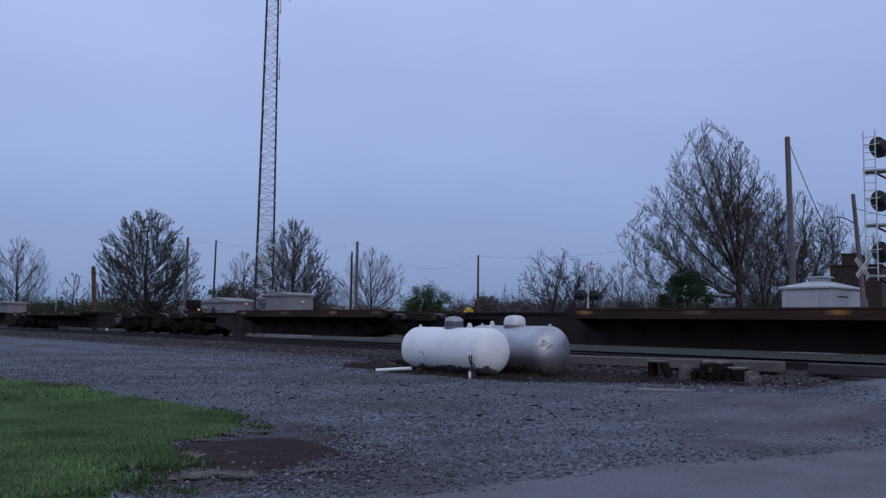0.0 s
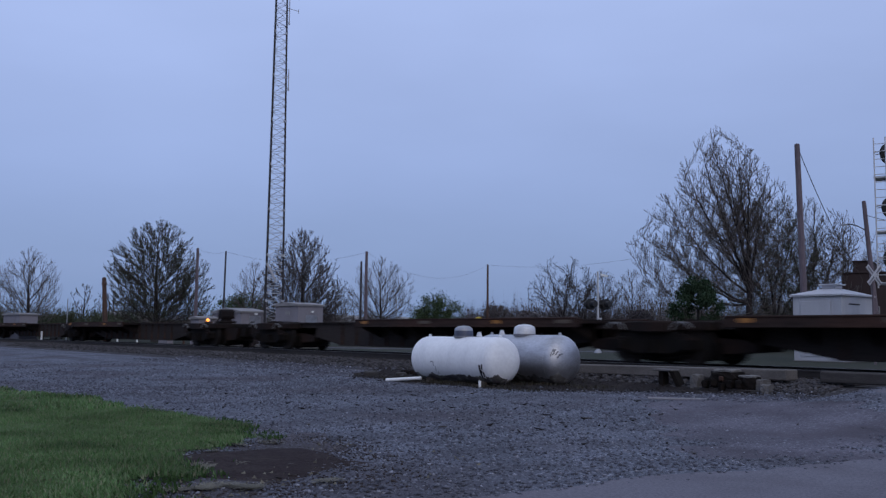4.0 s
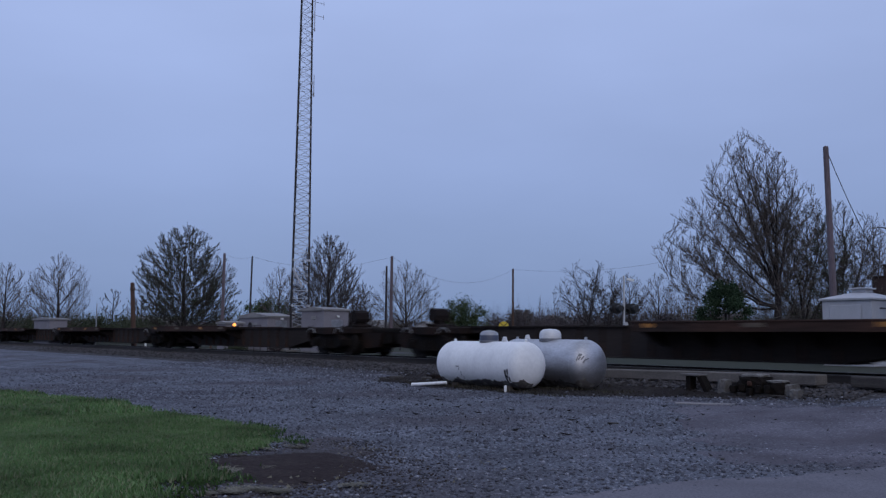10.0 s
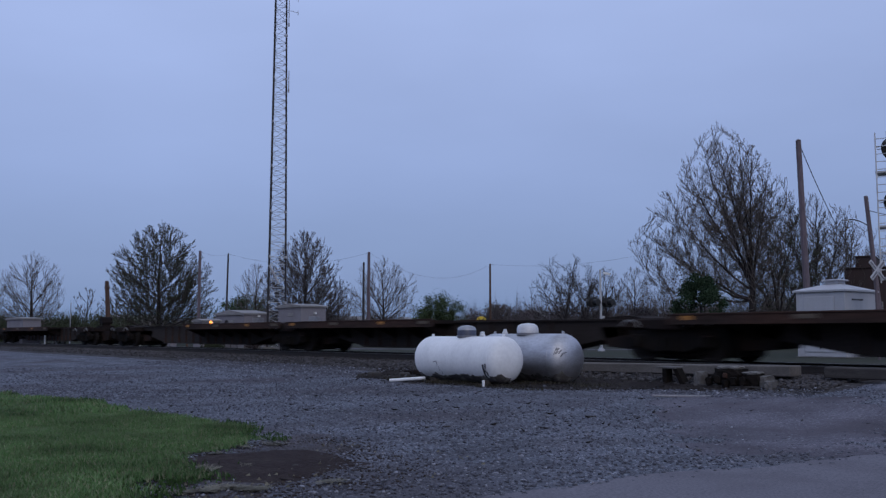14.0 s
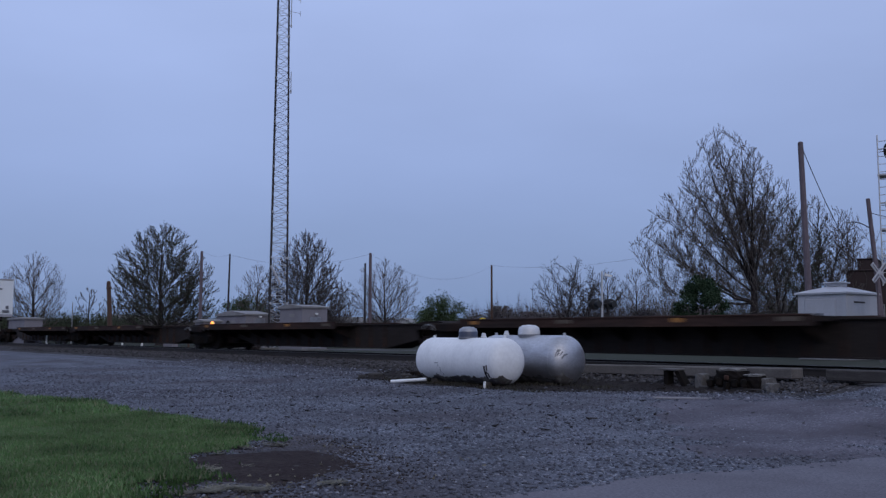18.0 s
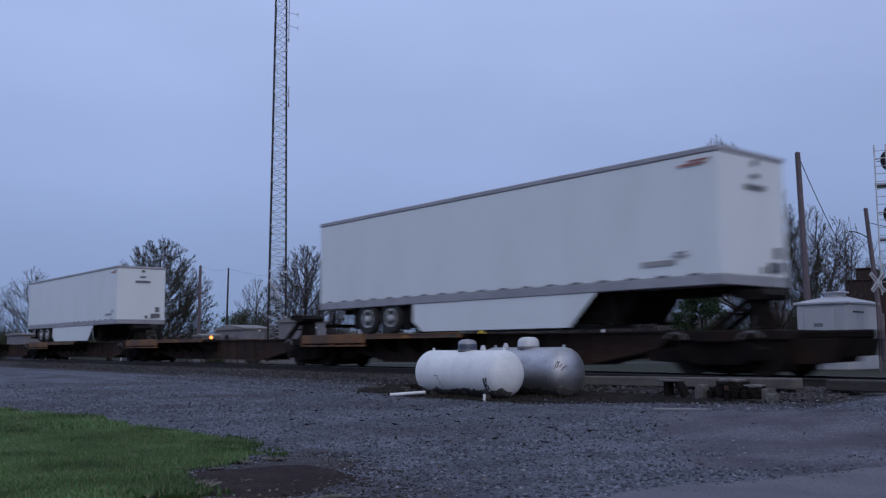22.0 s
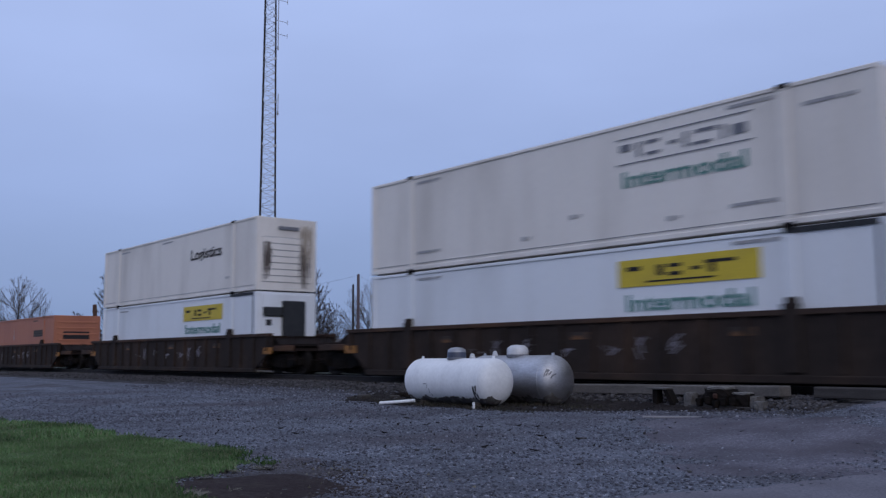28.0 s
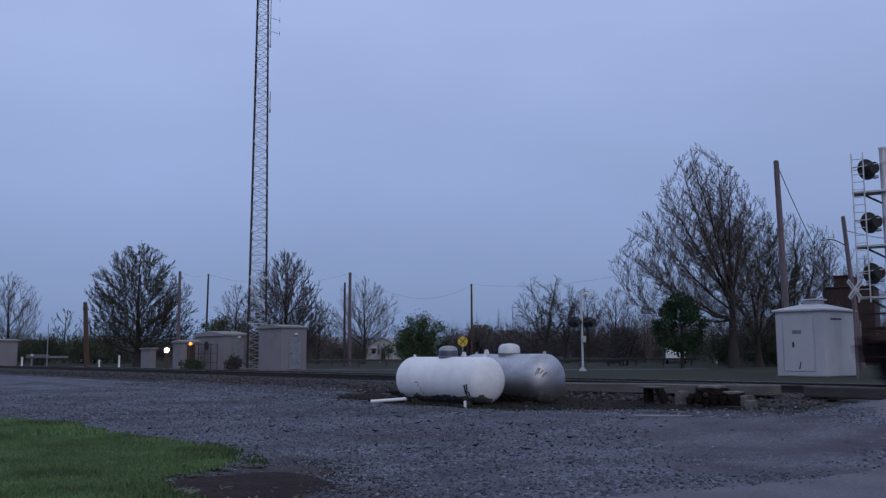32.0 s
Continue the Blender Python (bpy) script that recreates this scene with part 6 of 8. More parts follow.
def lattice_tower(m, H, w0, w1):
    t = thing("radio_tower", "tall grey triangular lattice radio mast with whip antennas", "tower", m)
    step = 3.05
    n = int(H / step)
    corner = [radians(a) for a in (200, 320, 80)]

    def at(i, z):
        w = w0 + (w1 - w0) * z / H
        return Vector((math.cos(corner[i]) * w / 1.732, math.sin(corner[i]) * w / 1.732, z))

    part("footing", bm_box(-0.8, -0.8, -0.1, 0.8, 0.8, 0.12, 0.03), M_CONC, t)
    for i in range(3):
        part("leg", bm_cyl(at(i, 0.1), at(i, H), 0.070, 0.050, 8), M_DARKST, t)
    for s in range(n):
        z0 = s * step
        bm = bmesh.new()
        for i in range(3):
            j = (i + 1) % 3
            k = 6
            for q in range(k):
                za, zb = z0 + step * q / k, z0 + step * (q + 1) / k
                a, b = (i, j) if q % 2 else (j, i)
                bm_cyl(at(a, za), at(b, zb), 0.017, n=4, bm=bm, cap=False)
                bm_cyl(at(i, zb), at(j, zb), 0.012, n=4, bm=bm, cap=False)
            bm_cyl(at(i, z0 + step - 0.08), at(i, z0 + step + 0.08), 0.085, n=8, bm=bm)
        part("bracing", bm, M_LATTICE, t)
    bm = bmesh.new()
    bm_cyl(at(1, 0.2) + Vector((0.08, -0.06, 0)), at(1, H) + Vector((0.07, -0.05, 0)), 0.03, n=6, bm=bm)
    part("feed_cable", bm, M_BLACK, t, "black cable bundle up one leg")
    for z0, z1, arms in ((22.0, 26.4, (23.15, 24.1, 25.6)), (17.4, 18.9, ()), (33.0, 36.2, (34.0, 35.2))):
        b = at(2, z0) + Vector((0, 0.16, 0))
        bm = bm_cyl(b, b + Vector((0, 0, z1 - z0)), 0.028, n=6)
        for z in [z0 + 0.1] + list(arms) + [z0 + 1.0]:
            bm_cyl(at(2, z), (b.x, b.y, z), 0.02, n=6, bm=bm)
        bm_cyl((b.x, b.y, z0), (b.x, b.y, z0 + 0.25), 0.05, n=6, bm=bm)
        ant = part("antenna", bm, M_LATTICE, t)
        for z in arms:
            part("dipole", bm_cyl((b.x, b.y, z), (b.x, b.y + 0.62, z - 0.10), 0.018, n=6, bm=bm_cyl((b.x, b.y + 0.62, z - 0.26), (b.x, b.y + 0.62, z + 0.08), 0.018, n=6)), M_LATTICE, ant)
    part("panel_antenna", bm_box(-0.05, -0.07, -0.7, 0.05, 0.07, 0.7, 0.02), M_LATTICE, t, "slanted pale panel antenna", pose(at(1, 4.6).x + 0.1, at(1, 4.6).y + 0.33, 4.9, 28, 0, 0))
    return t


lattice_tower(pose(*polar(-61.23, 62.0, FAR), 0, 0.25, 0) @ pose(0, 0, 0, 0, 0, -19), 42.7, 1.38, 0.413)

# ---- poles, wires, signals ----


def pole(name, az, el_top, d, r, material, label, az_top=None, arms=(), lamp=False):
    """Timber pole whose top shows at a bearing and elevation."""
    base = polar(az, d, FAR)
    top = polar(az_top if az_top is not None else az, d, EYE.z + d * math.tan(radians(el_top)))
    t = thing(name, label, "pole", pose(*base))
    v = top - base
    smooth(part("shaft", bm_cyl((0, 0, -0.3), v, r, r * 0.72, 12), material, t))
    part("cap", bm_lathe([(r * 0.75, 0), (r * 0.6, 0.05), (0.01, 0.09)], 12), material, t, at=pose(*v))
    if lamp:
        left = Vector((-math.cos(radians(az)), math.sin(radians(az)), 0))
        pts = [v * (1 - 1.85 / v.z) + left * 1.3 * k / 8 + Vector((0, 0, 0.5 * math.sin(math.pi * 0.62 * k / 8))) for k in range(9)]
        bm = bmesh.new()
        for p, q in zip(pts, pts[1:]):
            bm_cyl(p, q, 0.032, n=6, bm=bm)
        part("lamp_arm", bm, M_DARKST, t, "thin curved arm of an unlit lamp")
        part("lamp_head", bm_lump(0.16, 0.08, 0.05, 4.4), M_GALV, t, at=pose(*pts[-1]))
    for z, l in arms:
        p = v * (1 - z / v.z)
        part("crossarm", bm_box(-l / 2, -0.05, -0.06, l / 2, 0.05, 0.06, 0.01), material, t, at=pose(*p))
        for s in (-0.45, 0.45):
            part("insulator", bm_lathe([(0.03, 0), (0.05, 0.05), (0.03, 0.12)], 8), M_GREYINK, t, at=pose(p.x + s * l, p.y, p.z + 0.06))
    return top


P_TOP = {}
P_TOP["a"] = pole("utility_pole", -65.7, 4.97, 76, 0.15, M_POLE, "thin grey utility pole behind a shelter")
P_TOP["b"] = pole("flag_mast", -64.1, 4.85, 84, 0.10, M_DARKST, "slim dark mast tapering to a needle", -64.03)
P_TOP["c"] = pole("utility_pole", -55.40, 5.03, 80, 0.17, M_POLE, "grey timber utility pole carrying a slack wire")
P_TOP["d"] = pole("utility_pole", -55.72, 4.39, 74, 0.11, M_DARKST, "thin dark pole beside a utility pole")
P_TOP["e"] = pole("utility_pole", -47.78, 4.31, 105, 0.15, M_POLEBR, "brown utility pole far along the road")
P_TOP["f"] = pole("utility_pole", -28.92, 11.19, 46, 0.17, M_POLE, "tall leaning timber utility pole behind the cabinet", -29.16)
P_TOP["g"] = pole("utility_pole", -25.05, 7.72, 62, 0.17, M_POLE, "leaning timber utility pole with a lamp arm and service wire", -25.66, lamp=True)
P_TOP["h"] = pole("cut_pole", -70.72, 3.03, 60, 0.17, M_POLEBR, "thick brown timber pole cut off short", -70.98, ((0.35, 0.7),))
P_TOP["i"] = pole("white_post", -72.9, 1.75, 84, 0.05, M_GALV, "thin pale post beyond the railway")
P_TOP["j"] = pole("light_pole", -53.5, 2.2, 110, 0.09, M_GALV, "thin pale light pole on the far road")
P_TOP["k"] = pole("light_pole", -44.1, 1.7, 120, 0.10, M_GALV, "thin pale pole among far trees")


def wire(p, q, sag, r=0.007, label="slack overhead service wire"):
    bm = bmesh.new()
    n = 16
    pts = [p.lerp(q, i / n) - Vector((0, 0, sag * 4 * (i / n) * (1 - i / n))) for i in range(n + 1)]
    for a, b in zip(pts, pts[1:]):
        bm_cyl(a, b, r, n=4, bm=bm, cap=False)
    tagged(part("overhead_wire", bm, M_WIRE), label, "wire")


wire(P_TOP["c"], P_TOP["e"], 1.9, 0.008)
wire(P_TOP["e"], polar(-38, 95, 9.2), 0.6, 0.008)
wire(P_TOP["a"], P_TOP["b"], 0.25, 0.006)
wire(P_TOP["b"], P_TOP["c"], 0.9, 0.006)
wire(P_TOP["f"] + Vector((0.1, 0, -0.3)), polar(-26.2, 58, 5.2), 0.4, 0.02)
wire(P_TOP["g"] - Vector((0, 0, 0.8)), polar(-20, 55, 7.0), 0.3, 0.02)


def flasher(parent, x, z, facing, r=0.30):
    """One round crossing light: backing disc, hood and dark lens."""
    s = -1 if facing < 0 else 1
    h = part("light", bm_lathe([(r * 0.45, 0.03), (r * 0.5, 0.0), (r, 0.0), (r, -0.02), (r * 0.4, -0.02), (r * 0.35, 0.12)], 20, "Y"), M_BLACK, parent, "black round light unit", pose(x, 0.12 * s, z, 0, 0, 0 if s < 0 else 180))
    part("hood", bm_lathe([(0.16, 0.0), (0.18, -0.01), (0.18, -0.36), (0.16, -0.36)], 16, "Y"), M_BLACK, h)
    part("lens", bm_lathe([(0.001, -0.03), (0.15, -0.025), (0.15, 0.0)], 16, "Y"), M_LENS, h)


def crossing_signal(m):
    t = thing("crossing_signal", "silver level-crossing post with paired black flashing lights, unlit", "signal", m)
    H = 4.55
    part("mast", bm_cyl((0, 0, 0), (0, 0, H), 0.065, 0.055, 12), M_SILVERP, t)
    part("base", bm_lathe([(0.22, 0), (0.20, 0.08), (0.09, 0.2), (0.08, 0.3)], 16), M_GALV, t)
    part("crossarm", bm_cyl((-0.62, 0, 2.72), (0.62, 0, 2.72), 0.045, n=8), M_BLACK, t)
    for x in (-0.5, 0.5):
        flasher(t, x, 2.72, -1)
        flasher(t, x * 0.9, 2.72, 1)
    part("sign_arm", bm_box(-0.42, -0.03, H - 0.25, 0.05, 0.0, H - 0.12, 0.01), M_WHITE, t, at=pose(0, 0, 0, 0, 38 - 30, 0))
    part("junction_box", bm_box(-0.14, -0.2, 1.6, 0.14, -0.06, 1.95, 0.02), M_SILVERP, t)
    return t


crossing_signal(pose(*polar(-40.95, 52.0, FAR), 0, 0, 76))


def signal_head(parent, z, x=-0.58):
    h = part("signal_head", bm_lathe([(0.12, 0.34), (0.20, 0.12), (0.42, 0.06), (0.42, 0.02), (0.2, 0.0)], 28, "Y"), M_BLACK, parent, "black round signal background", pose(x, 0.05, z, 0, 0, 46))
    part("hood", bm_lathe([(0.22, 0.0), (0.23, -0.02), (0.23, -0.40), (0.22, -0.40)], 18, "Y"), M_BLACK, h)
    part("lens", bm_lathe([(0.001, -0.04), (0.2, -0.02), (0.2, 0.0)], 18, "Y"), M_LENS, h)
    part("bracket", bm_box(-0.06, 0.05, -0.30, 0.60, 0.30, -0.18, 0.02), M_SILVERP, h)


def signal_mast(m):
    t = thing("signal_mast", "tall silver signal mast with three black heads and ladder", "signal", m)
    H = 8.85
    smooth(part("mast", bm_cyl((0, 0, 0), (0, 0, H), 0.13, 0.13, 16), M_SILVERP, t))
    part("mast_cap", bm_lathe([(0.15, 0), (0.15, 0.08), (0.02, 0.14)], 14), M_SILVERP, t, at=pose(0, 0, H))
    part("base", bm_box(-0.4, -0.4, 0, 0.4, 0.4, 0.45, 0.04), M_SILVERP, t)
    for z in (8.14, 6.02, 4.02):
        signal_head(t, z)
        part("platform", bm_box(-1.15, -0.3, z - 0.98, 0.25, 0.5, z - 0.90, 0.01), M_SILVERP, t)
        part("platform_brace", bm_cyl((-0.8, 0, z - 0.98), (-0.1, 0, z - 1.4), 0.04, n=6), M_DARKST, t)
        for y in (-0.42, 0.45):
            part("handrail", bm_cyl((-1.1, y * 0.6, z + 0.05), (0.2, y * 0.6, z + 0.18), 0.02, n=6), M_SILVERP, t)
    lad = part("ladder", bm_cyl((-0.62, -0.35, 2.9), (-0.62, -0.35, H - 0.1), 0.028, n=6, bm=bm_cyl((-0.21, -0.35, 2.9), (-0.21, -0.35, H - 0.1), 0.028, n=6)), M_SILVERP, t, "silver ladder")
    lad.matrix_basis = pose(-0.48, 0, 0)
    for k in range(9, 28):
        part("rung", shared("rung", lambda: bm_cyl((-0.62, -0.35, 0), (-0.21, -0.35, 0), 0.015, n=6), M_SILVERP), None, lad, at=pose(0, 0, 0.4 + 0.3 * k))
    part("relay_case", bm_box(-0.5, -0.3, 0.3, 0.5, 0.35, 1.6, 0.03), M_SILVERP, t)
    return t


signal_mast(pose(*polar(-23.4, 39.0, FAR), 0, 0, 20))


def crossbuck(m):
    t = thing("crossbuck_sign", "white crossbuck board on a pale post at the crossing", "sign", m)
    part("post", bm_cyl((0, 0.04, 0), (0, 0.04, 3.7), 0.045, n=10), M_POLE, t)
    for a in (45, -45):
        b = part("board", bm_box(-0.48, -0.02, -0.09, 0.48, 0.01, 0.09, 0.01), M_CABINET, t, "white sign board", pose(0, -0.02 if a > 0 else -0.055, 3.35, 0, a, 0))
        for x in (-0.44, 0.10):
            part("lettering_bar", bm_box(x, -0.024, -0.04, x + 0.36, -0.021, 0.03), M_GREYINK, b)
    return t


crossbuck(pose(*polar(-25.29, 38.0, FAR), 0, 0, 74))


def advance_sign(m):
    t = thing("advance_warning_sign", "round yellow railway warning sign with a black cross", "sign", m)
    part("post", bm_box(-0.04, 0.02, 0, 0.04, 0.08, 2.6), M_GALV, t)
    part("disc", bm_lathe([(0.001, 0.0), (0.455, 0.0), (0.455, 0.012), (0.001, 0.012)], 32, "Y"), M_YELLOW, t, at=pose(0, 0, 2.10))
    for a in (45, -45):
        part("cross_bar", bm_box(-0.42, -0.008, -0.035, 0.42, -0.003 - 0.001 * (a > 0), 0.035), M_BLACK, t, at=pose(0, 0, 2.10, 0, a, 0))
    return t


advance_sign(pose(*polar(-48.35, 84.0, FAR), 0, 0, 48))


def platform_lamp(az, d, z, post_mat, colour, strength, label, r=0.16):
    p = polar(az, d, FAR)
    t = thing("yard_lamp", label, "lamp", pose(*p))
    part("post", bm_cyl((0, 0, 0), (0, 0, z - 0.2), 0.07, 0.06, 10), post_mat, t)
    part("bracket", bm_box(-0.05, -0.05, z - 0.22, 0.05, 0.05, z - 0.10, 0.01), M_DARKST, t)
    smooth(part("globe", bm_lathe([(0.02, -r), (r * 0.7, -r * 0.7), (r, 0), (r * 0.7, r * 0.7), (0.02, r)], 16), glow("lamp_glow_%d" % int(strength), colour, strength), t, "glowing lamp globe", pose(0, 0, z)))


platform_lamp(-66.34, 56.0, 1.27, M_POLEBR, (1.0, 0.72, 0.55), 30.0, "lit white lamp on a short brown post", 0.13)
platform_lamp(-64.98, 60.5, 1.70, M_DARKST, (1.0, 0.33, 0.06), 2.0, "lit orange lamp on a dark bracket post", 0.11)
platform_lamp(-73.7, 66.0, 1.0, M_CONC, (0.5, 0.5, 0.5), 0.0, "unlit small lamp on a pale post", 0.10)

# ---- trees ----
def crown_at(shape, f):
    """Left and right reach of a crown at a share of its height, from a few widths."""
    fs = [r[0] for r in shape]
    return np.interp(f, fs, [r[1] for r in shape]), np.interp(f, fs, [r[2] for r in shape])


ROUND = ((0.0, -0.55, 0.55), (0.15, -0.85, 0.85), (0.38, -1.0, 1.0), (0.6, -0.9, 0.9), (0.8, -0.64, 0.64), (0.93, -0.34, 0.34), (1.0, -0.06, 0.06))


class Grower:
    """Grows one tree: a trunk, rising limbs, branches off them and upturned twigs, all kept within a crown."""

    def __init__(self, seed, H, W, clear, shape, r0, fine, wander, depth):
        self.rs = np.random.RandomState(seed)
        self.H, self.W, self.clear, self.shape, self.r0, self.fine, self.wander, self.depth = H, W, clear, shape, r0, fine, wander, depth
        self.ph = self.rs.uniform(0, 6.28, 4)
        self.seg = []
        self.tips = []

    def out(self, p, slack=1.0):
        """Whether a point lies outside the crown."""
        f = (p[2] / self.H - self.clear) / (1 - self.clear)
        if f > 1.02 * slack:
            return True
        l, r = crown_at(self.shape, max(0.0, f))
        c, w = (l + r) / 2 * self.W / 2, (r - l) / 2 * self.W / 2
        a = math.atan2(p[1], p[0] - c)
        edge = slack * (1 + 0.10 * math.sin(3 * a + 9 * f + self.ph[0]) + 0.08 * math.sin(5 * a - 14 * f + self.ph[1]) + 0.05 * math.sin(9 * a + 23 * f + self.ph[2]))
        return (p[0] - c) ** 2 + (p[1] * 1.0 / self.depth) ** 2 > (w * edge) ** 2

    def line(self, p, d, length, r, r_end, n, lift, wander, sides, check=True):
        """A run of short pieces that bends upwards; gives back its joints and directions."""
        pts = [(p, d)]
        for k in range(n):
            d = d + np.array((0, 0, lift / n)) + self.rs.randn(3) * wander
            d = d / np.linalg.norm(d)
            q = p + d * length / n
            if check and self.out(q):
                break
            ra, rb = r + (r_end - r) * k / n, r + (r_end - r) * (k + 1) / n
            self.seg.append((p, q, ra, rb, sides))
            p = q
            pts.append((p, d))
        return pts

    def side(self, d, spread):
        """A direction that leaves d at an angle."""
        v = self.rs.randn(3)
        v -= d * v.dot(d)
        v /= np.linalg.norm(v) + 1e-9
        return d * math.cos(spread) + v * math.sin(spread)

    def branch(self, p, d, length, r, level, spec):
        """A branch and all that grows on it. spec: for each level the spacing, length share, spread, lift."""
        n = max(3, int(length / 0.45)) if level < len(spec) - 1 else 2
        gap, share, spread, lift = spec[level]
        r_end = max(self.fine, r * 0.3)
        pts = self.line(p, d, length, r, r_end, n, lift, self.wander, 6 if r > 0.06 else 4 if r > 0.03 else 3)
        run = length * (len(pts) - 1) / n
        if level == len(spec) - 1:
            if len(pts) > 1:
                self.tips += [(pts[k][0], pts[k + 1][0]) for k in range(len(pts) - 1)]
            return
        m = max(1, int(run / gap))
        for k in range(m):
            t = (k + self.rs.uniform(0.3, 1.0)) / m
            t = 0.16 + 0.84 * t if level < 2 else t
            i = min(len(pts) - 2, int(t * (len(pts) - 1)))
            if i < 0:
                return
            u = min(1.0, t * (len(pts) - 1) - i)
            q = pts[i][0] + (pts[i + 1][0] - pts[i][0]) * u
            dd = self.side(pts[i + 1][1], spread * self.rs.uniform(0.7, 1.25))
            if dd[2] < -0.25:
                dd[2] *= -0.3
                dd = dd / np.linalg.norm(dd)
            l = length * share * (1.15 - 0.65 * t) * self.rs.uniform(0.65, 1.3)
            self.branch(q, dd, max(l, spec[-1][1] * 0.5 if level == len(spec) - 2 else 0.3), max(self.fine, (r + (r_end - r) * t) * 0.62), level + 1, spec)
        if len(pts) > 1:
            self.branch(pts[-1][0], pts[-1][1], max(0.3, spec[-1][1] * 0.7), r_end, len(spec) - 1, spec)

    def grow(self, limbs, steep, spec, top, sweep):
        """Trunk to a share of the height, and limbs that reach for the crown's border."""
        rs = self.rs
        H, W = self.H, self.W
        lc, rc = crown_at(self.shape, 0.97)
        lean = (lc + rc) / 2 * W / 2 / H
        n = 16
        trunk = [np.array((lean * z * (z / H) + 0.05 * math.sin(z * 0.8 + self.ph[3]), 0.04 * math.sin(z * 0.6), z)) for z in np.linspace(-0.2, H * top, n + 1)]
        for k in range(n):
            t0, t1 = k / n, (k + 1) / n
            fl = 1 + 0.5 * max(0, 1 - k / 2.0)
            rad = lambda t: self.r0 * (1 - t) ** 1.25 + self.fine * 2
            self.seg.append((trunk[k], trunk[k + 1], rad(t0) * fl, rad(t1) * (1 + 0.5 * max(0, 1 - (k + 1) / 2.0)), 8))
        for i in range(limbs):
            f = 0.03 + 0.95 * ((i + 0.5) / limbs) ** 0.85
            a = i * 2.39996 + self.ph[3]
            l, r = crown_at(self.shape, f)
            a -= 0.9 * max(0.0, -(l + r) / (r - l)) * math.sin(a)     # the shorter side bears more limbs
            c, w = (l + r) / 2 * W / 2, (r - l) / 2 * W / 2
            rad = w * rs.uniform(0.72, 1.0) * (0.9 if f < 0.9 else 0.6)
            T = np.array((c + rad * math.cos(a), rad * math.sin(a) * self.depth, H * (self.clear + (1 - self.clear) * f)))
            flat = math.hypot(T[0], T[1])
            zs = min(max(self.clear * H * rs.uniform(0.7, 1.4), T[2] - flat * steep * rs.uniform(0.85, 1.2) - 0.03 * H), H * top * 0.97)
            k = min(n, max(1, (zs + 0.2) / (H * top + 0.2) * n))
            S = trunk[int(k)]
            S = S + (trunk[min(n, int(k) + 1)] - S) * (k - int(k))
            L = np.linalg.norm(T - S)
            mid = S + (T - S) * 0.5 + np.array((0, 0, -sweep * L)) + rs.randn(3) * 0.03 * L
            m = max(4, int(L / 0.5))
            r1 = min(self.r0 * 0.40, 0.010 + 0.0095 * L) * (1.0 if f < 0.8 else 0.7)
            pts = []
            for q in range(m + 1):
                t = q / m
                pts.append(S * (1 - t) ** 2 + mid * 2 * t * (1 - t) + T * t * t + rs.randn(3) * self.wander * 0.16 * (q > 0))
            for q in range(m):
                self.seg.append((pts[q], pts[q + 1], r1 + (self.fine * 1.6 - r1) * q / m, r1 + (self.fine * 1.6 - r1) * (q + 1) / m, 6))
            gap, share, spread, lift = spec[0]
            nb = max(3, int(1.5 * L ** 0.7 / gap))
            for b in range(nb):
                t = 0.24 + 0.76 * (b + rs.uniform(0.2, 1.0)) / nb
                q = min(m - 1, int(t * m))
                u = min(1.0, t * m - q)
                d = pts[q + 1] - pts[q]
                d = d / np.linalg.norm(d)
                self.branch(pts[q] + (pts[q + 1] - pts[q]) * u, self.side(d, spread * rs.uniform(0.7, 1.2)), min(2.6, L * share) * (1.2 - 0.75 * t) * rs.uniform(0.7, 1.25), max(self.fine, (r1 + (self.fine * 1.6 - r1) * t) * 0.6), 1, spec)
            d = pts[-1] - pts[-2]
            self.branch(pts[-1], d / np.linalg.norm(d), 0.9 * spec[-1][1] + 0.3, self.fine * 1.6, len(spec) - 2, spec)


    def fork(self, leaders, limbs, spec, low=0.34, arch=0.16):
        """A short trunk that splits into long rising leaders; every further limb springs from the wood it suits best."""
        rs = self.rs
        H, W = self.H, self.W
        nodes = []
        n = 8
        trunk = [np.array((0.04 * math.sin(z * 0.8 + self.ph[3]), 0.04 * math.sin(z * 0.6), z)) for z in np.linspace(-0.2, H * low, n + 1)]
        for k in range(n):
            rad = lambda t: self.r0 * (1 - 0.55 * t) * (1 + 0.45 * max(0, 1 - 3.0 * t))
            self.seg.append((trunk[k], trunk[k + 1], rad(k / n), rad((k + 1) / n), 8))
            if trunk[k + 1][2] > self.clear * H * 0.75:
                nodes.append((trunk[k + 1], np.array((0, 0, 1.0)), self.r0 * 0.55))
        goals = np.zeros((0, 3))
        for i in range(leaders + limbs):
            lead = i < leaders
            tries = []
            while len(tries) < (1 if lead else 8):
                f = 0.12 + 0.86 * ((i + 0.5) / leaders) ** 0.9 if lead else rs.uniform(0.0, 1.0)
                l, r = crown_at(self.shape, f)
                c, w = (l + r) / 2 * W / 2, (r - l) / 2 * W / 2
                if not lead and rs.rand() > (2 * w / W) ** 2:
                    continue
                a = i * 2.39996 + self.ph[3] if lead else rs.uniform(0, 6.283)
                rad = w * (rs.uniform(0.62, 0.88) if lead else math.sqrt(rs.uniform(0.03, 0.93)))
                tries.append(np.array((c + rad * math.cos(a), rad * math.sin(a) * self.depth, H * (self.clear + (1 - self.clear) * f))))
            if not lead:
                tries.sort(key=lambda p: -((goals - p) ** 2).sum(1).min())
            T = tries[0]
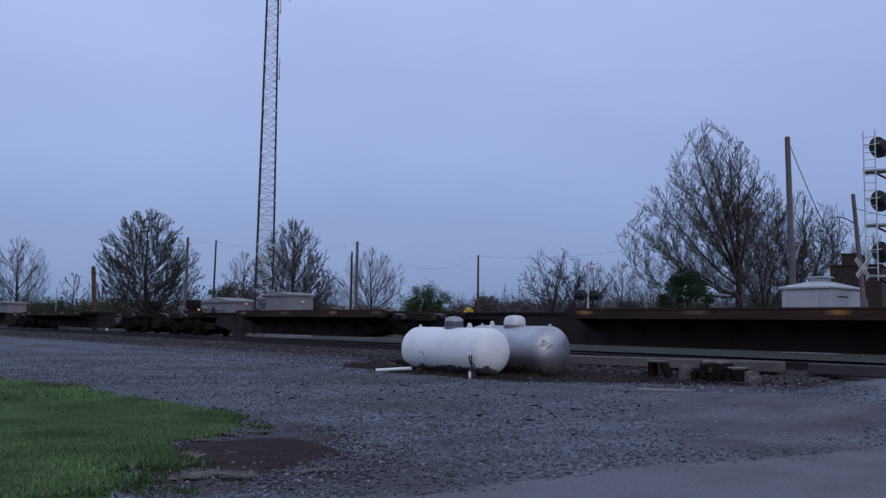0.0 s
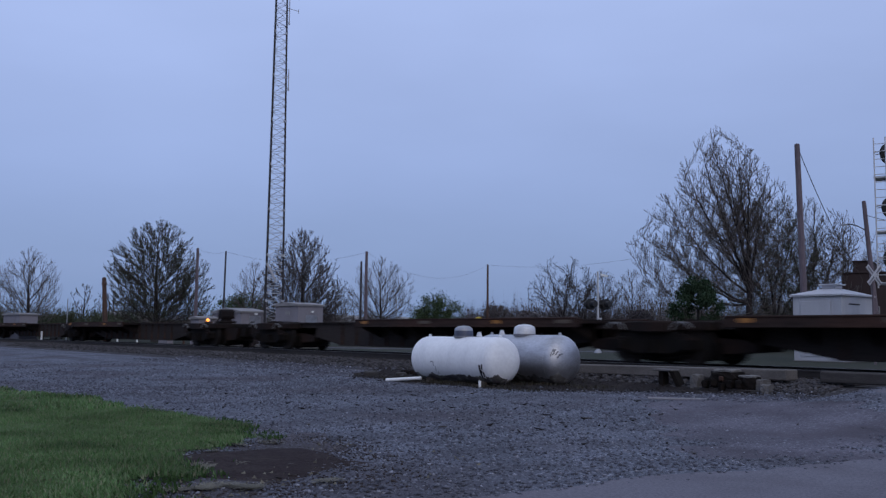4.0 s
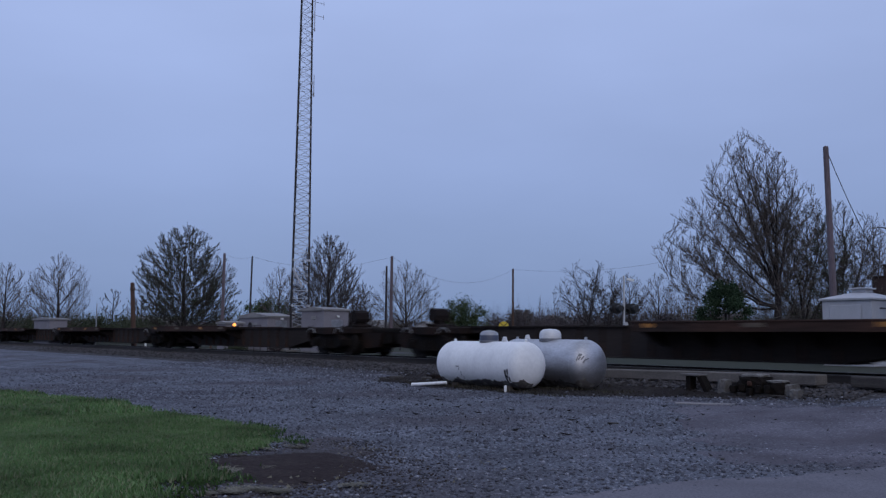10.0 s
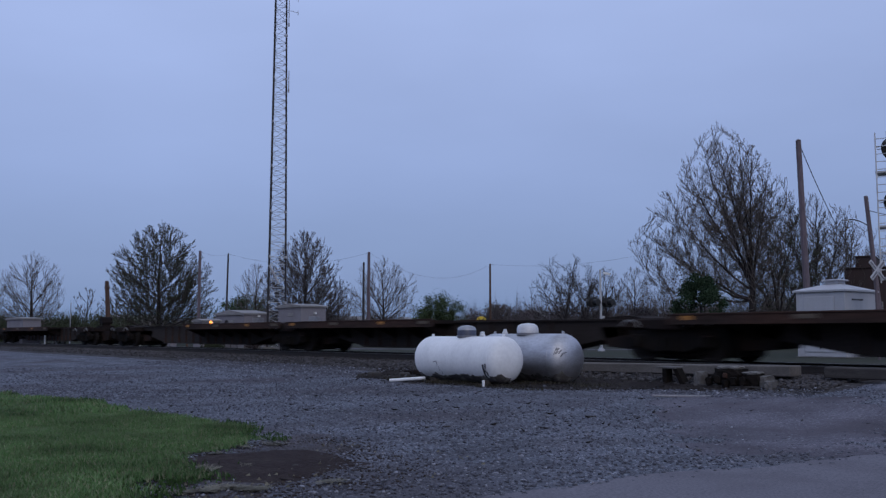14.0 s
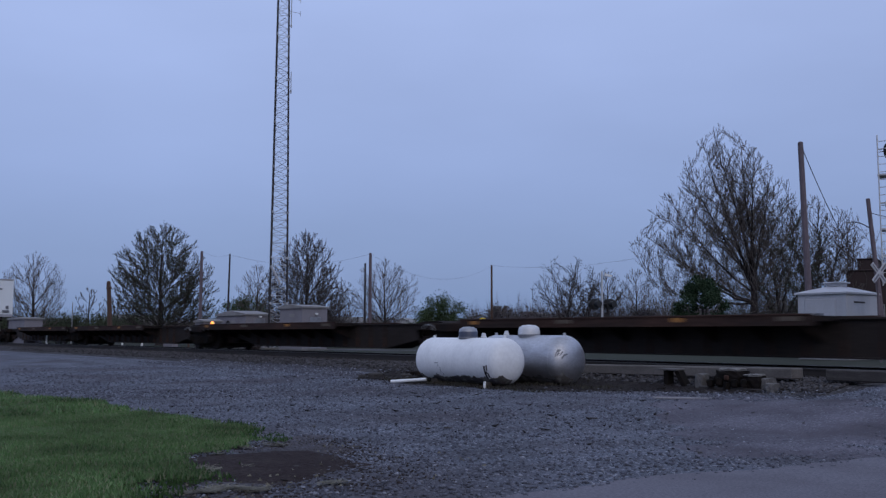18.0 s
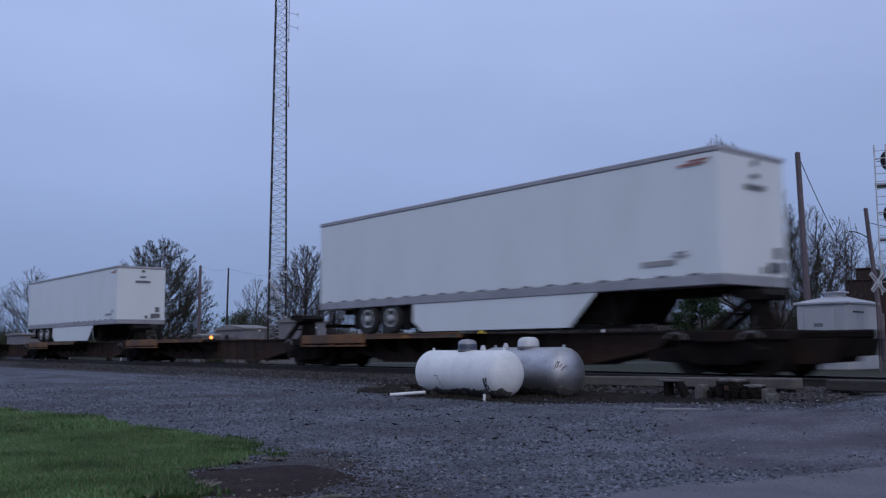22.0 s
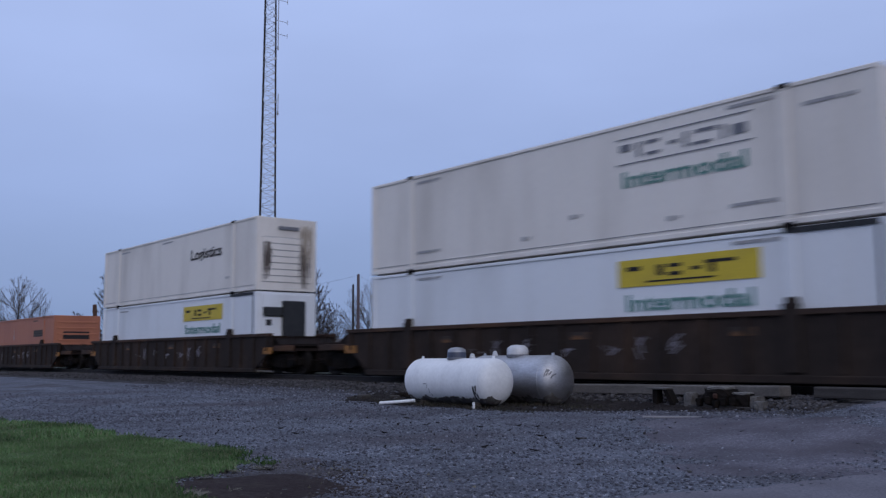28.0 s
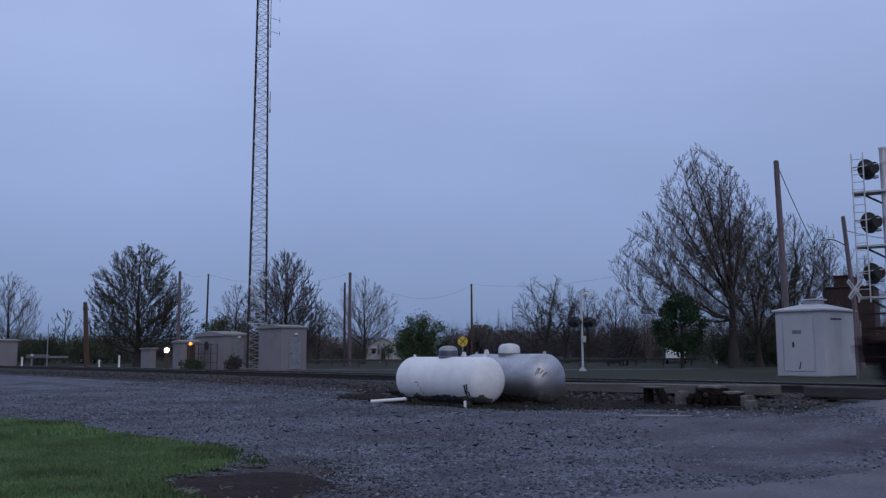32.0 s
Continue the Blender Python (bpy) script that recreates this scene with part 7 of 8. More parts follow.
            f = (T[2] / H - self.clear) / (1 - self.clear)
            goals = np.vstack([goals, T])
            best, pick = 1e9, None
            for p, d, r1 in nodes:
                v = T - p
                L = np.linalg.norm(v)
                if L < 0.7:
                    continue
                cost = L * (1 + 2.4 * max(0.0, 0.50 - v[2] / L) + 1.4 * max(0.0, 0.72 - d.dot(v) / L))
                if f > 0.45 and v[2] < 0.45 * L:
                    cost += 5 * L
                if lead:
                    cost = abs(p[2] - H * (self.clear + (low - self.clear) * f)) + 0.3 * rs.rand() if r1 > 0.4 * self.r0 else 1e8
                if cost < best:
                    best, pick = cost, (p, d, r1)
            S, d0, rp = pick
            L = np.linalg.norm(T - S)
            r1 = min(rp * 0.8, 0.014 + 0.0105 * L)
            mid = S + (T - S) * 0.5 + np.array((0, 0, -arch * L * (1 if lead else 0.5))) + d0 * L * 0.05 + rs.randn(3) * 0.03 * L
            m = max(3, int(L / 0.5))
            pts = []
            for q in range(m + 1):
                t = q / m
                pts.append(S * (1 - t) ** 2 + mid * 2 * t * (1 - t) + T * t * t + rs.randn(3) * self.wander * 0.5 * (0 < q))
            end = self.fine * 1.5
            for q in range(m):
                ra, rb = r1 + (end - r1) * q / m, r1 + (end - r1) * (q + 1) / m
                self.seg.append((pts[q], pts[q + 1], ra, rb, 6 if ra > 0.03 else 4))
                d = pts[q + 1] - pts[q]
                nodes.append((pts[q + 1], d / np.linalg.norm(d), rb))
            gap, share, spread, lift = spec[0]
            nb = max(2, int(L / gap))
            for b in range(nb):
                t = 0.30 + 0.70 * (b + rs.uniform(0.2, 1.0)) / nb
                q = min(m - 1, int(t * m))
                u = min(1.0, t * m - q)
                d = pts[q + 1] - pts[q]
                d = d / np.linalg.norm(d)
                self.branch(pts[q] + (pts[q + 1] - pts[q]) * u, self.side(d, spread * rs.uniform(0.7, 1.2)), min(1.9, max(0.6, L * share)) * (1.15 - 0.6 * t) * rs.uniform(0.7, 1.25), max(self.fine, (r1 + (end - r1) * t) * 0.55), 1, spec)
            d = pts[-1] - pts[-2]
            self.branch(pts[-1], d / np.linalg.norm(d), 0.9, end, 1, spec)


def tubes(seg):
    """All pieces as one triangle mesh, built side count by side count."""
    VV, FF, base = [], [], 0
    for k in sorted({s[4] for s in seg}):
        pick = [s for s in seg if s[4] == k]
        p, q = np.array([s[0] for s in pick]), np.array([s[1] for s in pick])
        ra, rb = np.array([s[2] for s in pick]), np.array([s[3] for s in pick])
        d = q - p
        d /= np.linalg.norm(d, axis=1)[:, None] + 1e-9
        ref = np.where(np.abs(d[:, 2:3]) > 0.8, np.array([[0.31, 0.87, 0.38]]), np.array([[0.0, 0.0, 1.0]]))
        s = np.cross(d, ref)
        s /= np.linalg.norm(s, axis=1)[:, None]
        t = np.cross(d, s)
        a = 2 * math.pi * np.arange(k) / k
        ring = s[:, None, :] * np.cos(a)[None, :, None] + t[:, None, :] * np.sin(a)[None, :, None]
        V = np.concatenate([p[:, None] + ring * ra[:, None, None], q[:, None] + ring * rb[:, None, None]], 1)
        j = np.arange(k)
        x, y = j, (j + 1) % k
        F = np.concatenate([np.stack([x, y, y + k], 1), np.stack([x, y + k, x + k], 1)])
        FF.append((F[None] + (np.arange(len(pick)) * 2 * k)[:, None, None]).reshape(-1, 3) + base)
        VV.append(V.reshape(-1, 3))
        base += len(pick) * 2 * k
    return np.concatenate(VV), np.concatenate(FF)


def buds(tips, rs, per, size, spread, start=0.0):
    """Small leaf pieces along the twigs."""
    T = np.array(tips)
    m = int(len(T) * per)
    pick = rs.randint(0, len(T), m)
    c = T[pick, 0] + (T[pick, 1] - T[pick, 0]) * rs.uniform(start, 1.05, (m, 1)) + rs.randn(m, 3) * spread
    e = rs.randn(m, 3) + np.array((0, 0, 0.4))
    e /= np.linalg.norm(e, axis=1)[:, None]
    g = np.cross(e, rs.randn(m, 3))
    g /= np.linalg.norm(g, axis=1)[:, None]
    s = size * rs.uniform(0.5, 1.3, (m, 1))
    V = np.stack([c - e * s, c + g * s * 0.5, c + e * s, c - g * s * 0.5], 1).reshape(-1, 3)
    i4 = np.arange(m)[:, None] * 4
    return V, np.concatenate([i4 + np.array((0, 1, 2)), i4 + np.array((0, 2, 3))])


def tree(name, az, d, label, bark, leaf_mat, seed, H, W, clear=0.16, shape=ROUND, r0=0.25, fine=0.010, curl=0.7, wander=0.07, depth=1.0, limbs=24, steep=1.0, top=0.8, sweep=0.06, gap=0.75, share=0.36, twig=0.55, twig_gap=0.28, leaf=3.0, leaf_size=0.035, spread=0.02, fineness=1, leaders=0, low=0.34, arch=0.16):
    """A tree that stands at a bearing and distance; x in its own space runs across the view."""
    g = Grower(seed, H, W, clear, shape, r0, fine, wander, depth)
    spec = [(gap, share, 0.75, 0.3), (gap * 0.66, 0.46, 0.78, curl * 0.7), (twig_gap, 0.5, 0.70, curl), (9.0, twig, 0.6, curl * 1.5)]
    if not fineness:
        spec = [spec[0], (twig_gap * 1.3, 0.42, 0.72, curl), spec[3]]
    if leaders:
        g.fork(leaders, limbs, [spec[0], (twig_gap, 0.5, 0.95, 0.25), (9.0, twig, 0.6, curl)], low, arch)
    else:
        g.grow(limbs, steep, spec, top, sweep)
    t = thing(name, label, "tree", pose(*polar(az, d, FAR), 0, 0, -az))
    V, F = tubes([q for q in g.seg if q[2] >= 0.034])
    part("trunk", quick("trunk", V, F), M_BARKDK, t, "dark bark on trunk and limbs")
    V, F = tubes([q for q in g.seg if q[2] < 0.034])
    part("branches", quick("branches", V, F), bark, t, "thin bare branches and twigs")
    if leaf:
        LV, LF = buds(g.tips, g.rs, leaf, leaf_size, spread)
        part("crown", quick("crown", LV, LF), leaf_mat, t, "fine spring growth on the twigs")
    return t


MAPLE = ((0.0, -0.70, 0.26), (0.08, -0.80, 0.28), (0.16, -0.90, 0.31), (0.31, -1.02, 0.34), (0.38, -1.05, 0.34), (0.49, -0.92, 0.34), (0.61, -0.80, 0.33), (0.69, -0.63, 0.31), (0.77, -0.57, 0.23), (0.85, -0.52, 0.13), (0.93, -0.43, -0.02), (1.0, -0.30, -0.18))
BROAD = ((0.0, -0.80, 0.80), (0.15, -0.95, 1.0), (0.40, -1.0, 1.0), (0.58, -0.9, 0.86), (0.74, -0.76, 0.68), (0.88, -0.56, 0.48), (0.96, -0.34, 0.30), (1.0, -0.12, 0.10))
BARE = dict(leaf=0.8, leaf_size=0.030, fine=0.010, twig=0.70, gap=0.45, share=0.42, twig_gap=0.28, curl=0.5, limbs=28, steep=1.1, wander=0.10)
tree("tree", -32.0, 64.0, "tall maple coming into bud, its wide crown half open", M_BARKPALE, M_BUDS, seed=3, H=15.2, W=15.6, clear=0.16, shape=MAPLE, r0=0.36, fine=0.0095, curl=0.9, depth=0.75, leaders=19, limbs=340, gap=0.34, share=0.5, twig=0.40, twig_gap=0.145, leaf=1.6, leaf_size=0.032)
tree("tree", -30.6, 68.0, "dark crowded tree greening behind a pole", M_BARK, M_LEAFDK, seed=8, H=11.6, W=8.2, clear=0.06, r0=0.30, wander=0.12, leaders=9, limbs=110, gap=0.36, share=0.5, twig=0.42, twig_gap=0.20, leaf=3.6, leaf_size=0.046, spread=0.06, low=0.22)
tree("tree", -28.6, 72.0, "budding tree leaning behind a pole", M_BARK, M_BUDS, seed=9, H=11.8, W=7.4, clear=0.10, r0=0.26, wander=0.11, leaders=8, limbs=85, gap=0.36, share=0.5, twig=0.42, twig_gap=0.20, leaf=3.2, low=0.26)
tree("tree", -27.0, 84.0, "bare pale tree behind the signal", M_BARKPALE, M_BUDS, seed=12, H=12.0, W=8.2, clear=0.12, r0=0.2, fine=0.011, leaders=8, limbs=80, gap=0.38, share=0.5, twig=0.45, twig_gap=0.20, leaf=1.5)
tree("tree", -68.0, 85.0, "dense upright dark tree with clustered young leaves", M_BARK, M_LEAFDK, seed=21, H=10.9, W=10.4, clear=0.12, shape=BROAD, r0=0.30, fine=0.016, curl=0.45, limbs=46, steep=0.6, top=0.86, sweep=0.08, gap=0.26, share=0.5, twig=0.75, twig_gap=0.24, leaf=6.0, leaf_size=0.050, spread=0.05, fineness=0)
tree("tree", -59.3, 80.0, "reddish budding tree behind the tower", M_BARK, M_BUDSRED, seed=24, H=10.0, W=8.0, clear=0.08, shape=BROAD, r0=0.24, fine=0.013, curl=0.5, limbs=44, steep=1.0, gap=0.26, share=0.5, twig=0.60, twig_gap=0.22, fineness=0, leaf=4.5, leaf_size=0.042, spread=0.04)
tree("tree", -54.5, 95.0, "slender bare tree with a fine rounded crown", M_BARKPALE, M_BUDS, seed=27, H=9.0, W=8.2, clear=0.22, r0=0.19, **BARE)
tree("tree", -57.3, 100.0, "small bare tree among huts", M_BARKPALE, M_BUDS, seed=29, H=6.5, W=5.4, clear=0.15, r0=0.12, **BARE)
tree("tree", -62.3, 96.0, "small bare tree behind the mast", M_BARKPALE, M_BUDS, seed=30, H=8.4, W=5.4, clear=0.15, r0=0.12, **BARE)
GNARL = dict(wander=0.19, curl=0.2, fine=0.014, leaf=0, gap=0.50, share=0.5, twig=0.42, twig_gap=0.24, limbs=44, leaders=8, low=0.30, arch=0.05)
tree("tree", -43.1, 90.0, "gnarled bare tree with crooked dark limbs", M_BARKDK, M_BUDS, seed=33, H=9.0, W=8.0, clear=0.22, r0=0.30, **GNARL)
tree("tree", -41.9, 96.0, "bare dark crooked tree by the far road", M_BARKDK, M_BUDS, seed=35, H=8.4, W=7.0, clear=0.2, r0=0.24, **GNARL)
tree("tree", -40.6, 99.0, "brown bare tree by the crossing signal", M_BARK, M_BUDSRED, seed=36, H=8.2, W=5.8, clear=0.15, r0=0.18, **BARE)
tree("tree", -38.9, 104.0, "pale bare tree by the far road", M_BARKPALE, M_BUDS, seed=37, H=8.6, W=6.2, clear=0.15, r0=0.18, **BARE)
tree("tree", -37.2, 100.0, "small pale bare tree by the far road", M_BARKPALE, M_BUDS, seed=38, H=6.4, W=4.0, clear=0.1, r0=0.13, **BARE)
tree("tree", -75.0, 92.0, "bare grey tree beyond a shed", M_BARKPALE, M_BUDS, seed=41, H=8.6, W=7.4, clear=0.15, r0=0.22, **BARE)
tree("tree", -77.8, 96.0, "bare grey tree beyond a shed", M_BARKPALE, M_BUDS, seed=42, H=8.0, W=6.2, clear=0.15, r0=0.2, **BARE)
tree("tree", -72.0, 130.0, "small far tree coming into leaf", M_BARK, M_BUDS, seed=44, H=7.4, W=5.6, clear=0.1, r0=0.18, fine=0.02, twig_gap=0.5, leaf=3.0, leaf_size=0.07, wander=0.12, limbs=14)
tree("tree", -70.4, 134.0, "small far tree with clumps of twigs", M_BARK, M_BUDSRED, seed=45, H=6.6, W=5.0, clear=0.3, r0=0.18, fine=0.02, twig_gap=0.5, leaf=3.0, leaf_size=0.07, wander=0.14, limbs=12)
tree("tree", -24.6, 95.0, "bare tree behind the signal mast", M_BARKPALE, M_BUDS, seed=47, H=10.3, W=6.1, clear=0.2, r0=0.18, **BARE)


def bush(name, az, d, W, H, n, leaf_mat, label, seed, size=0.16, cat="bush", foot=0.08):
    """A full-leaved bush: many clumps of small leaves over a few stems."""
    rs = np.random.RandomState(seed)
    t = thing(name, label, cat, pose(*polar(az, d, FAR)))
    bm = bmesh.new()
    for k in range(7):
        a = rs.uniform(0, 6.28)
        bm_cyl((0.2 * math.cos(a), 0.2 * math.sin(a), H * foot - 0.4 if foot > 0.1 else -0.1), (W * 0.3 * math.cos(a), W * 0.3 * math.sin(a), H * rs.uniform(0.5, 0.85)), 0.07, 0.02, 6, bm)
    part("stems", bm, M_BARK, t)
    if foot > 0.1:
        part("trunk", bm_cyl((0, 0, -0.1), (0.05, 0, H * 0.6), 0.14, 0.07, 10), M_BARKDK, t)
    nc = 70
    cl = []
    for k in range(nc):
        a, f = rs.uniform(0, 6.28), rs.rand()
        z = H * (foot + (0.94 - foot) * f)
        rad = W / 2 * math.sqrt(max(0.05, 1 - (2 * f - 0.85) ** 2 / 1.4)) * rs.uniform(0.05, 1.0) ** 0.7
        cl.append((rad * math.cos(a), rad * math.sin(a), z, rs.uniform(0.05, 0.16) * W))
    V, F = [], []
    for k in range(n):
        c = cl[rs.randint(nc)]
        p = np.array(c[:3]) + rs.randn(3) * c[3] * 0.55
        p[2] = max(foot * H * 0.8 if foot > 0.1 else 0.05, p[2])
        q, _ = np.linalg.qr(rs.randn(3, 3))
        s = size * rs.uniform(0.5, 1.2)
        i = len(V)
        V += [p - q[0] * s, p + q[1] * s * 0.6, p + q[0] * s, p - q[1] * s * 0.6]
        F += [(i, i + 1, i + 2), (i, i + 2, i + 3)]
    part("leaves", quick("leaves", V, F), leaf_mat, t)
    return t


bush("evergreen_tree", -35.0, 60.0, 3.3, 4.7, 19000, M_NEEDLE, "small dark evergreen tree below a tall maple", 51, 0.07, "tree", 0.24)
bush("bush", -51.0, 112.0, 6.4, 5.6, 20000, M_LEAFGR, "fresh green rounded bush by the far road", 52, 0.10)
bush("bush", -47.2, 125.0, 5.0, 5.0, 9000, M_BUDS, "olive budding shrub far beyond the railway", 53, 0.11)
bush("bush", -62.9, 120.0, 9.0, 5.4, 16000, M_LEAFGR, "green hedge-like trees behind the huts", 54, 0.12)
bush("bush", -38.5, 74.0, 3.6, 3.0, 6000, M_BUDSRED, "brown leafless shrub beside the far road", 55, 0.06)
bush("shrub", -64.9, 59.0, 1.5, 0.7, 1800, M_LEAFDK, "low dark shrub by a lit doorway", 56, 0.07)
bush("shrub", -62.4, 59.5, 1.3, 0.9, 1500, M_BUDSRED, "low brown shrub by the hut fence", 57, 0.07)


def thicket(name, az0, az1, d0, d1, h0, h1, n, leaf_mat, label, seed, leaf=90, size=0.35):
    """Far woods: many stems with leaf clumps, joined."""
    rnd = random.Random(seed)
    rs = np.random.RandomState(seed)
    V, F = [], []
    for k in range(n):
        p = polar(rnd.uniform(az0, az1), rnd.uniform(d0, d1), FAR)
        h = rnd.uniform(h0, h1)
        w = h * rnd.uniform(0.35, 0.55)
        ends = []
        for s in range(46):
            a, o = rnd.uniform(0, 6.28), math.sqrt(rnd.random())
            b = Vector((p.x + math.cos(a) * w * o * 0.35, p.y + math.sin(a) * w * o * 0.35, p.z + h * rnd.uniform(0, 0.5)))
            top = h * (1 - 0.55 * o * o) * rnd.uniform(0.72, 1.0)
            e = Vector((p.x + math.cos(a) * w * o, p.y + math.sin(a) * w * o, p.z + max(top, 0.6 * h * rnd.random())))
            i = len(V)
            r = rnd.uniform(0.018, 0.05)
            V += [(b.x - r, b.y, b.z), (b.x + r, b.y - r, b.z), (b.x, b.y + r, b.z), tuple(e)]
            F += [(i, i + 1, i + 3), (i + 1, i + 2, i + 3), (i + 2, i, i + 3)]
            ends.append((b, e))
        for s in range(leaf):
            b, e = ends[rnd.randrange(46)]
            c = np.array(b.lerp(e, rs.uniform(0.1, 0.74))) + rs.randn(3) * size * 0.8
            c[2] = max(c[2], p.z + 0.05)
            q, _ = np.linalg.qr(rs.randn(3, 3))
            z = size * rs.uniform(0.4, 1.2)
            i = len(V)
            V += [tuple(c - q[0] * z), tuple(c + q[1] * z * 0.6), tuple(c + q[0] * z), tuple(c - q[1] * z * 0.6)]
            F += [(i, i + 1, i + 2), (i, i + 2, i + 3)]
    tagged(part(name, quick(name, V, F), leaf_mat), label, "woods", kind="stuff")


thicket("far_woods", -52, -22, 150, 240, 4.4, 7.6, 150, M_BUDS, "far belt of budding trees and scrub", 61, 170, 0.18)
thicket("far_woods", -80, -52, 150, 240, 4.0, 7.0, 150, M_BUDSRED, "far belt of brown leafless trees", 62, 150, 0.20)
thicket("far_woods", -50, -34.5, 104, 140, 4.2, 7.6, 105, M_BUDSRED, "brown scrub along the far road", 63, 260, 0.12)
thicket("far_woods", -37, -22, 90, 125, 3.8, 7.2, 150, M_BUDS, "undergrowth behind the cabinet", 64, 330, 0.10)
thicket("far_woods", -82, -69, 105, 140, 3.4, 5.2, 90, M_LEAFDK, "dark scrub beyond the pale shed", 65, 300, 0.11)
thicket("far_woods", -31.0, -25.8, 80, 95, 4.0, 7.0, 26, M_BUDS, "dark tangled trees behind the pale cabinet", 70, 420, 0.09)
thicket("far_woods", -33.4, -29.0, 70, 84, 2.2, 4.2, 26, M_LEAFDK, "dark undergrowth round the foot of tall trees", 71, 420, 0.08)
thicket("far_woods", -110, -80, 120, 260, 4.0, 8.0, 60, M_BUDS, "far trees along the railway", 66)
thicket("far_woods", -22, 60, 120, 260, 4.0, 8.0, 60, M_BUDS, "far trees beyond the road", 67)
thicket("far_woods", -53, -44, 130, 170, 3.4, 5.0, 50, M_LEAFGR, "greening scrub beyond the road", 68, 300, 0.12)
thicket("far_woods", -70, -54.4, 105, 140, 3.2, 5.0, 130, M_BUDS, "dark low scrub behind the huts", 69, 260, 0.11)

# ---- far buildings and vehicles ----


def house(az, d, W, D, H, roof, wall, roof_mat, label, turn=0.0):
    t = thing("house", label, "house", pose(*polar(az, d, FAR), 0, 0, turn))
    part("wall", bm_prism([(-W / 2, 0), (W / 2, 0), (W / 2, H), (0, H + roof * 0.98), (-W / 2, H)], -D / 2, D / 2), wall, t)
    for s in (-1, 1):
        bm = bm_prism([(0, H + roof + 0.10), (s * (W / 2 + 0.3), H - 0.12), (s * (W / 2 + 0.3), H - 0.24), (0, H + roof - 0.02)], -D / 2 - 0.3, D / 2 + 0.3)
        part("roof", bm, roof_mat, t)
    for x in (-W * 0.28, W * 0.22):
        w = part("window", bm_box(x - 0.45, -D / 2 - 0.03, 1.0, x + 0.45, -D / 2 + 0.02, 2.1, 0.01), M_WHITE, t)
        part("pane", bm_box(x - 0.37, -D / 2 - 0.036, 1.08, x + 0.37, -D / 2 - 0.03, 2.02), M_GLASS, w)
    part("door", bm_box(-0.42, -D / 2 - 0.03, 0, 0.42, -D / 2 + 0.02, 2.03, 0.01), M_POLEBR, t)
    return t


house(-53.0, 165, 6, 8, 2.2, 1.6, M_CABINET, M_ROOFG, "small pale house with a grey gable among trees", 40)
house(-56.6, 165, 9, 8, 2.4, 1.6, M_HUT, M_ROOFG, "drab house partly hidden by bare trees", 20)
house(-69.4, 150, 10, 7, 2.3, 1.5, M_HUT, M_ROOFG, "low drab house far along the railway", 10)
house(-45.0, 160, 9, 8, 2.7, 2.2, M_REDBRICK, M_ROOFG, "dark red house in far scrub", 30)

bld = thing("red_building", "dark red-brown stepped wooden building behind the crossing", "building", pose(*polar(-25.6, 78.0, FAR), 0, 0, 20))
part("wall", bm_box(-1.8, 0, 0, 1.8, 5, 6.05, 0.03), M_REDBRICK, bld)
part("upper_wall", bm_box(-1.05, 0.2, 6.05, 0.30, 4.8, 6.9, 0.03), M_REDBRICK, bld)
part("roof", bm_box(-1.10, 0.1, 6.9, 0.35, 4.9, 7.0, 0.03), M_REDBRICK, bld)
part("eave", bm_box(-1.88, -0.1, 6.0, 1.88, 5.1, 6.1, 0.02), M_REDBRICK, bld)
for x in (-1.4, 0.4):
    w_ = part("window", bm_box(x - 0.4, -0.03, 2.2, x + 0.4, 0.02, 3.4, 0.01), M_ROOFG, bld)
    part("pane", bm_box(x - 0.33, -0.036, 2.27, x + 0.33, -0.03, 3.33), M_GLASS, w_)


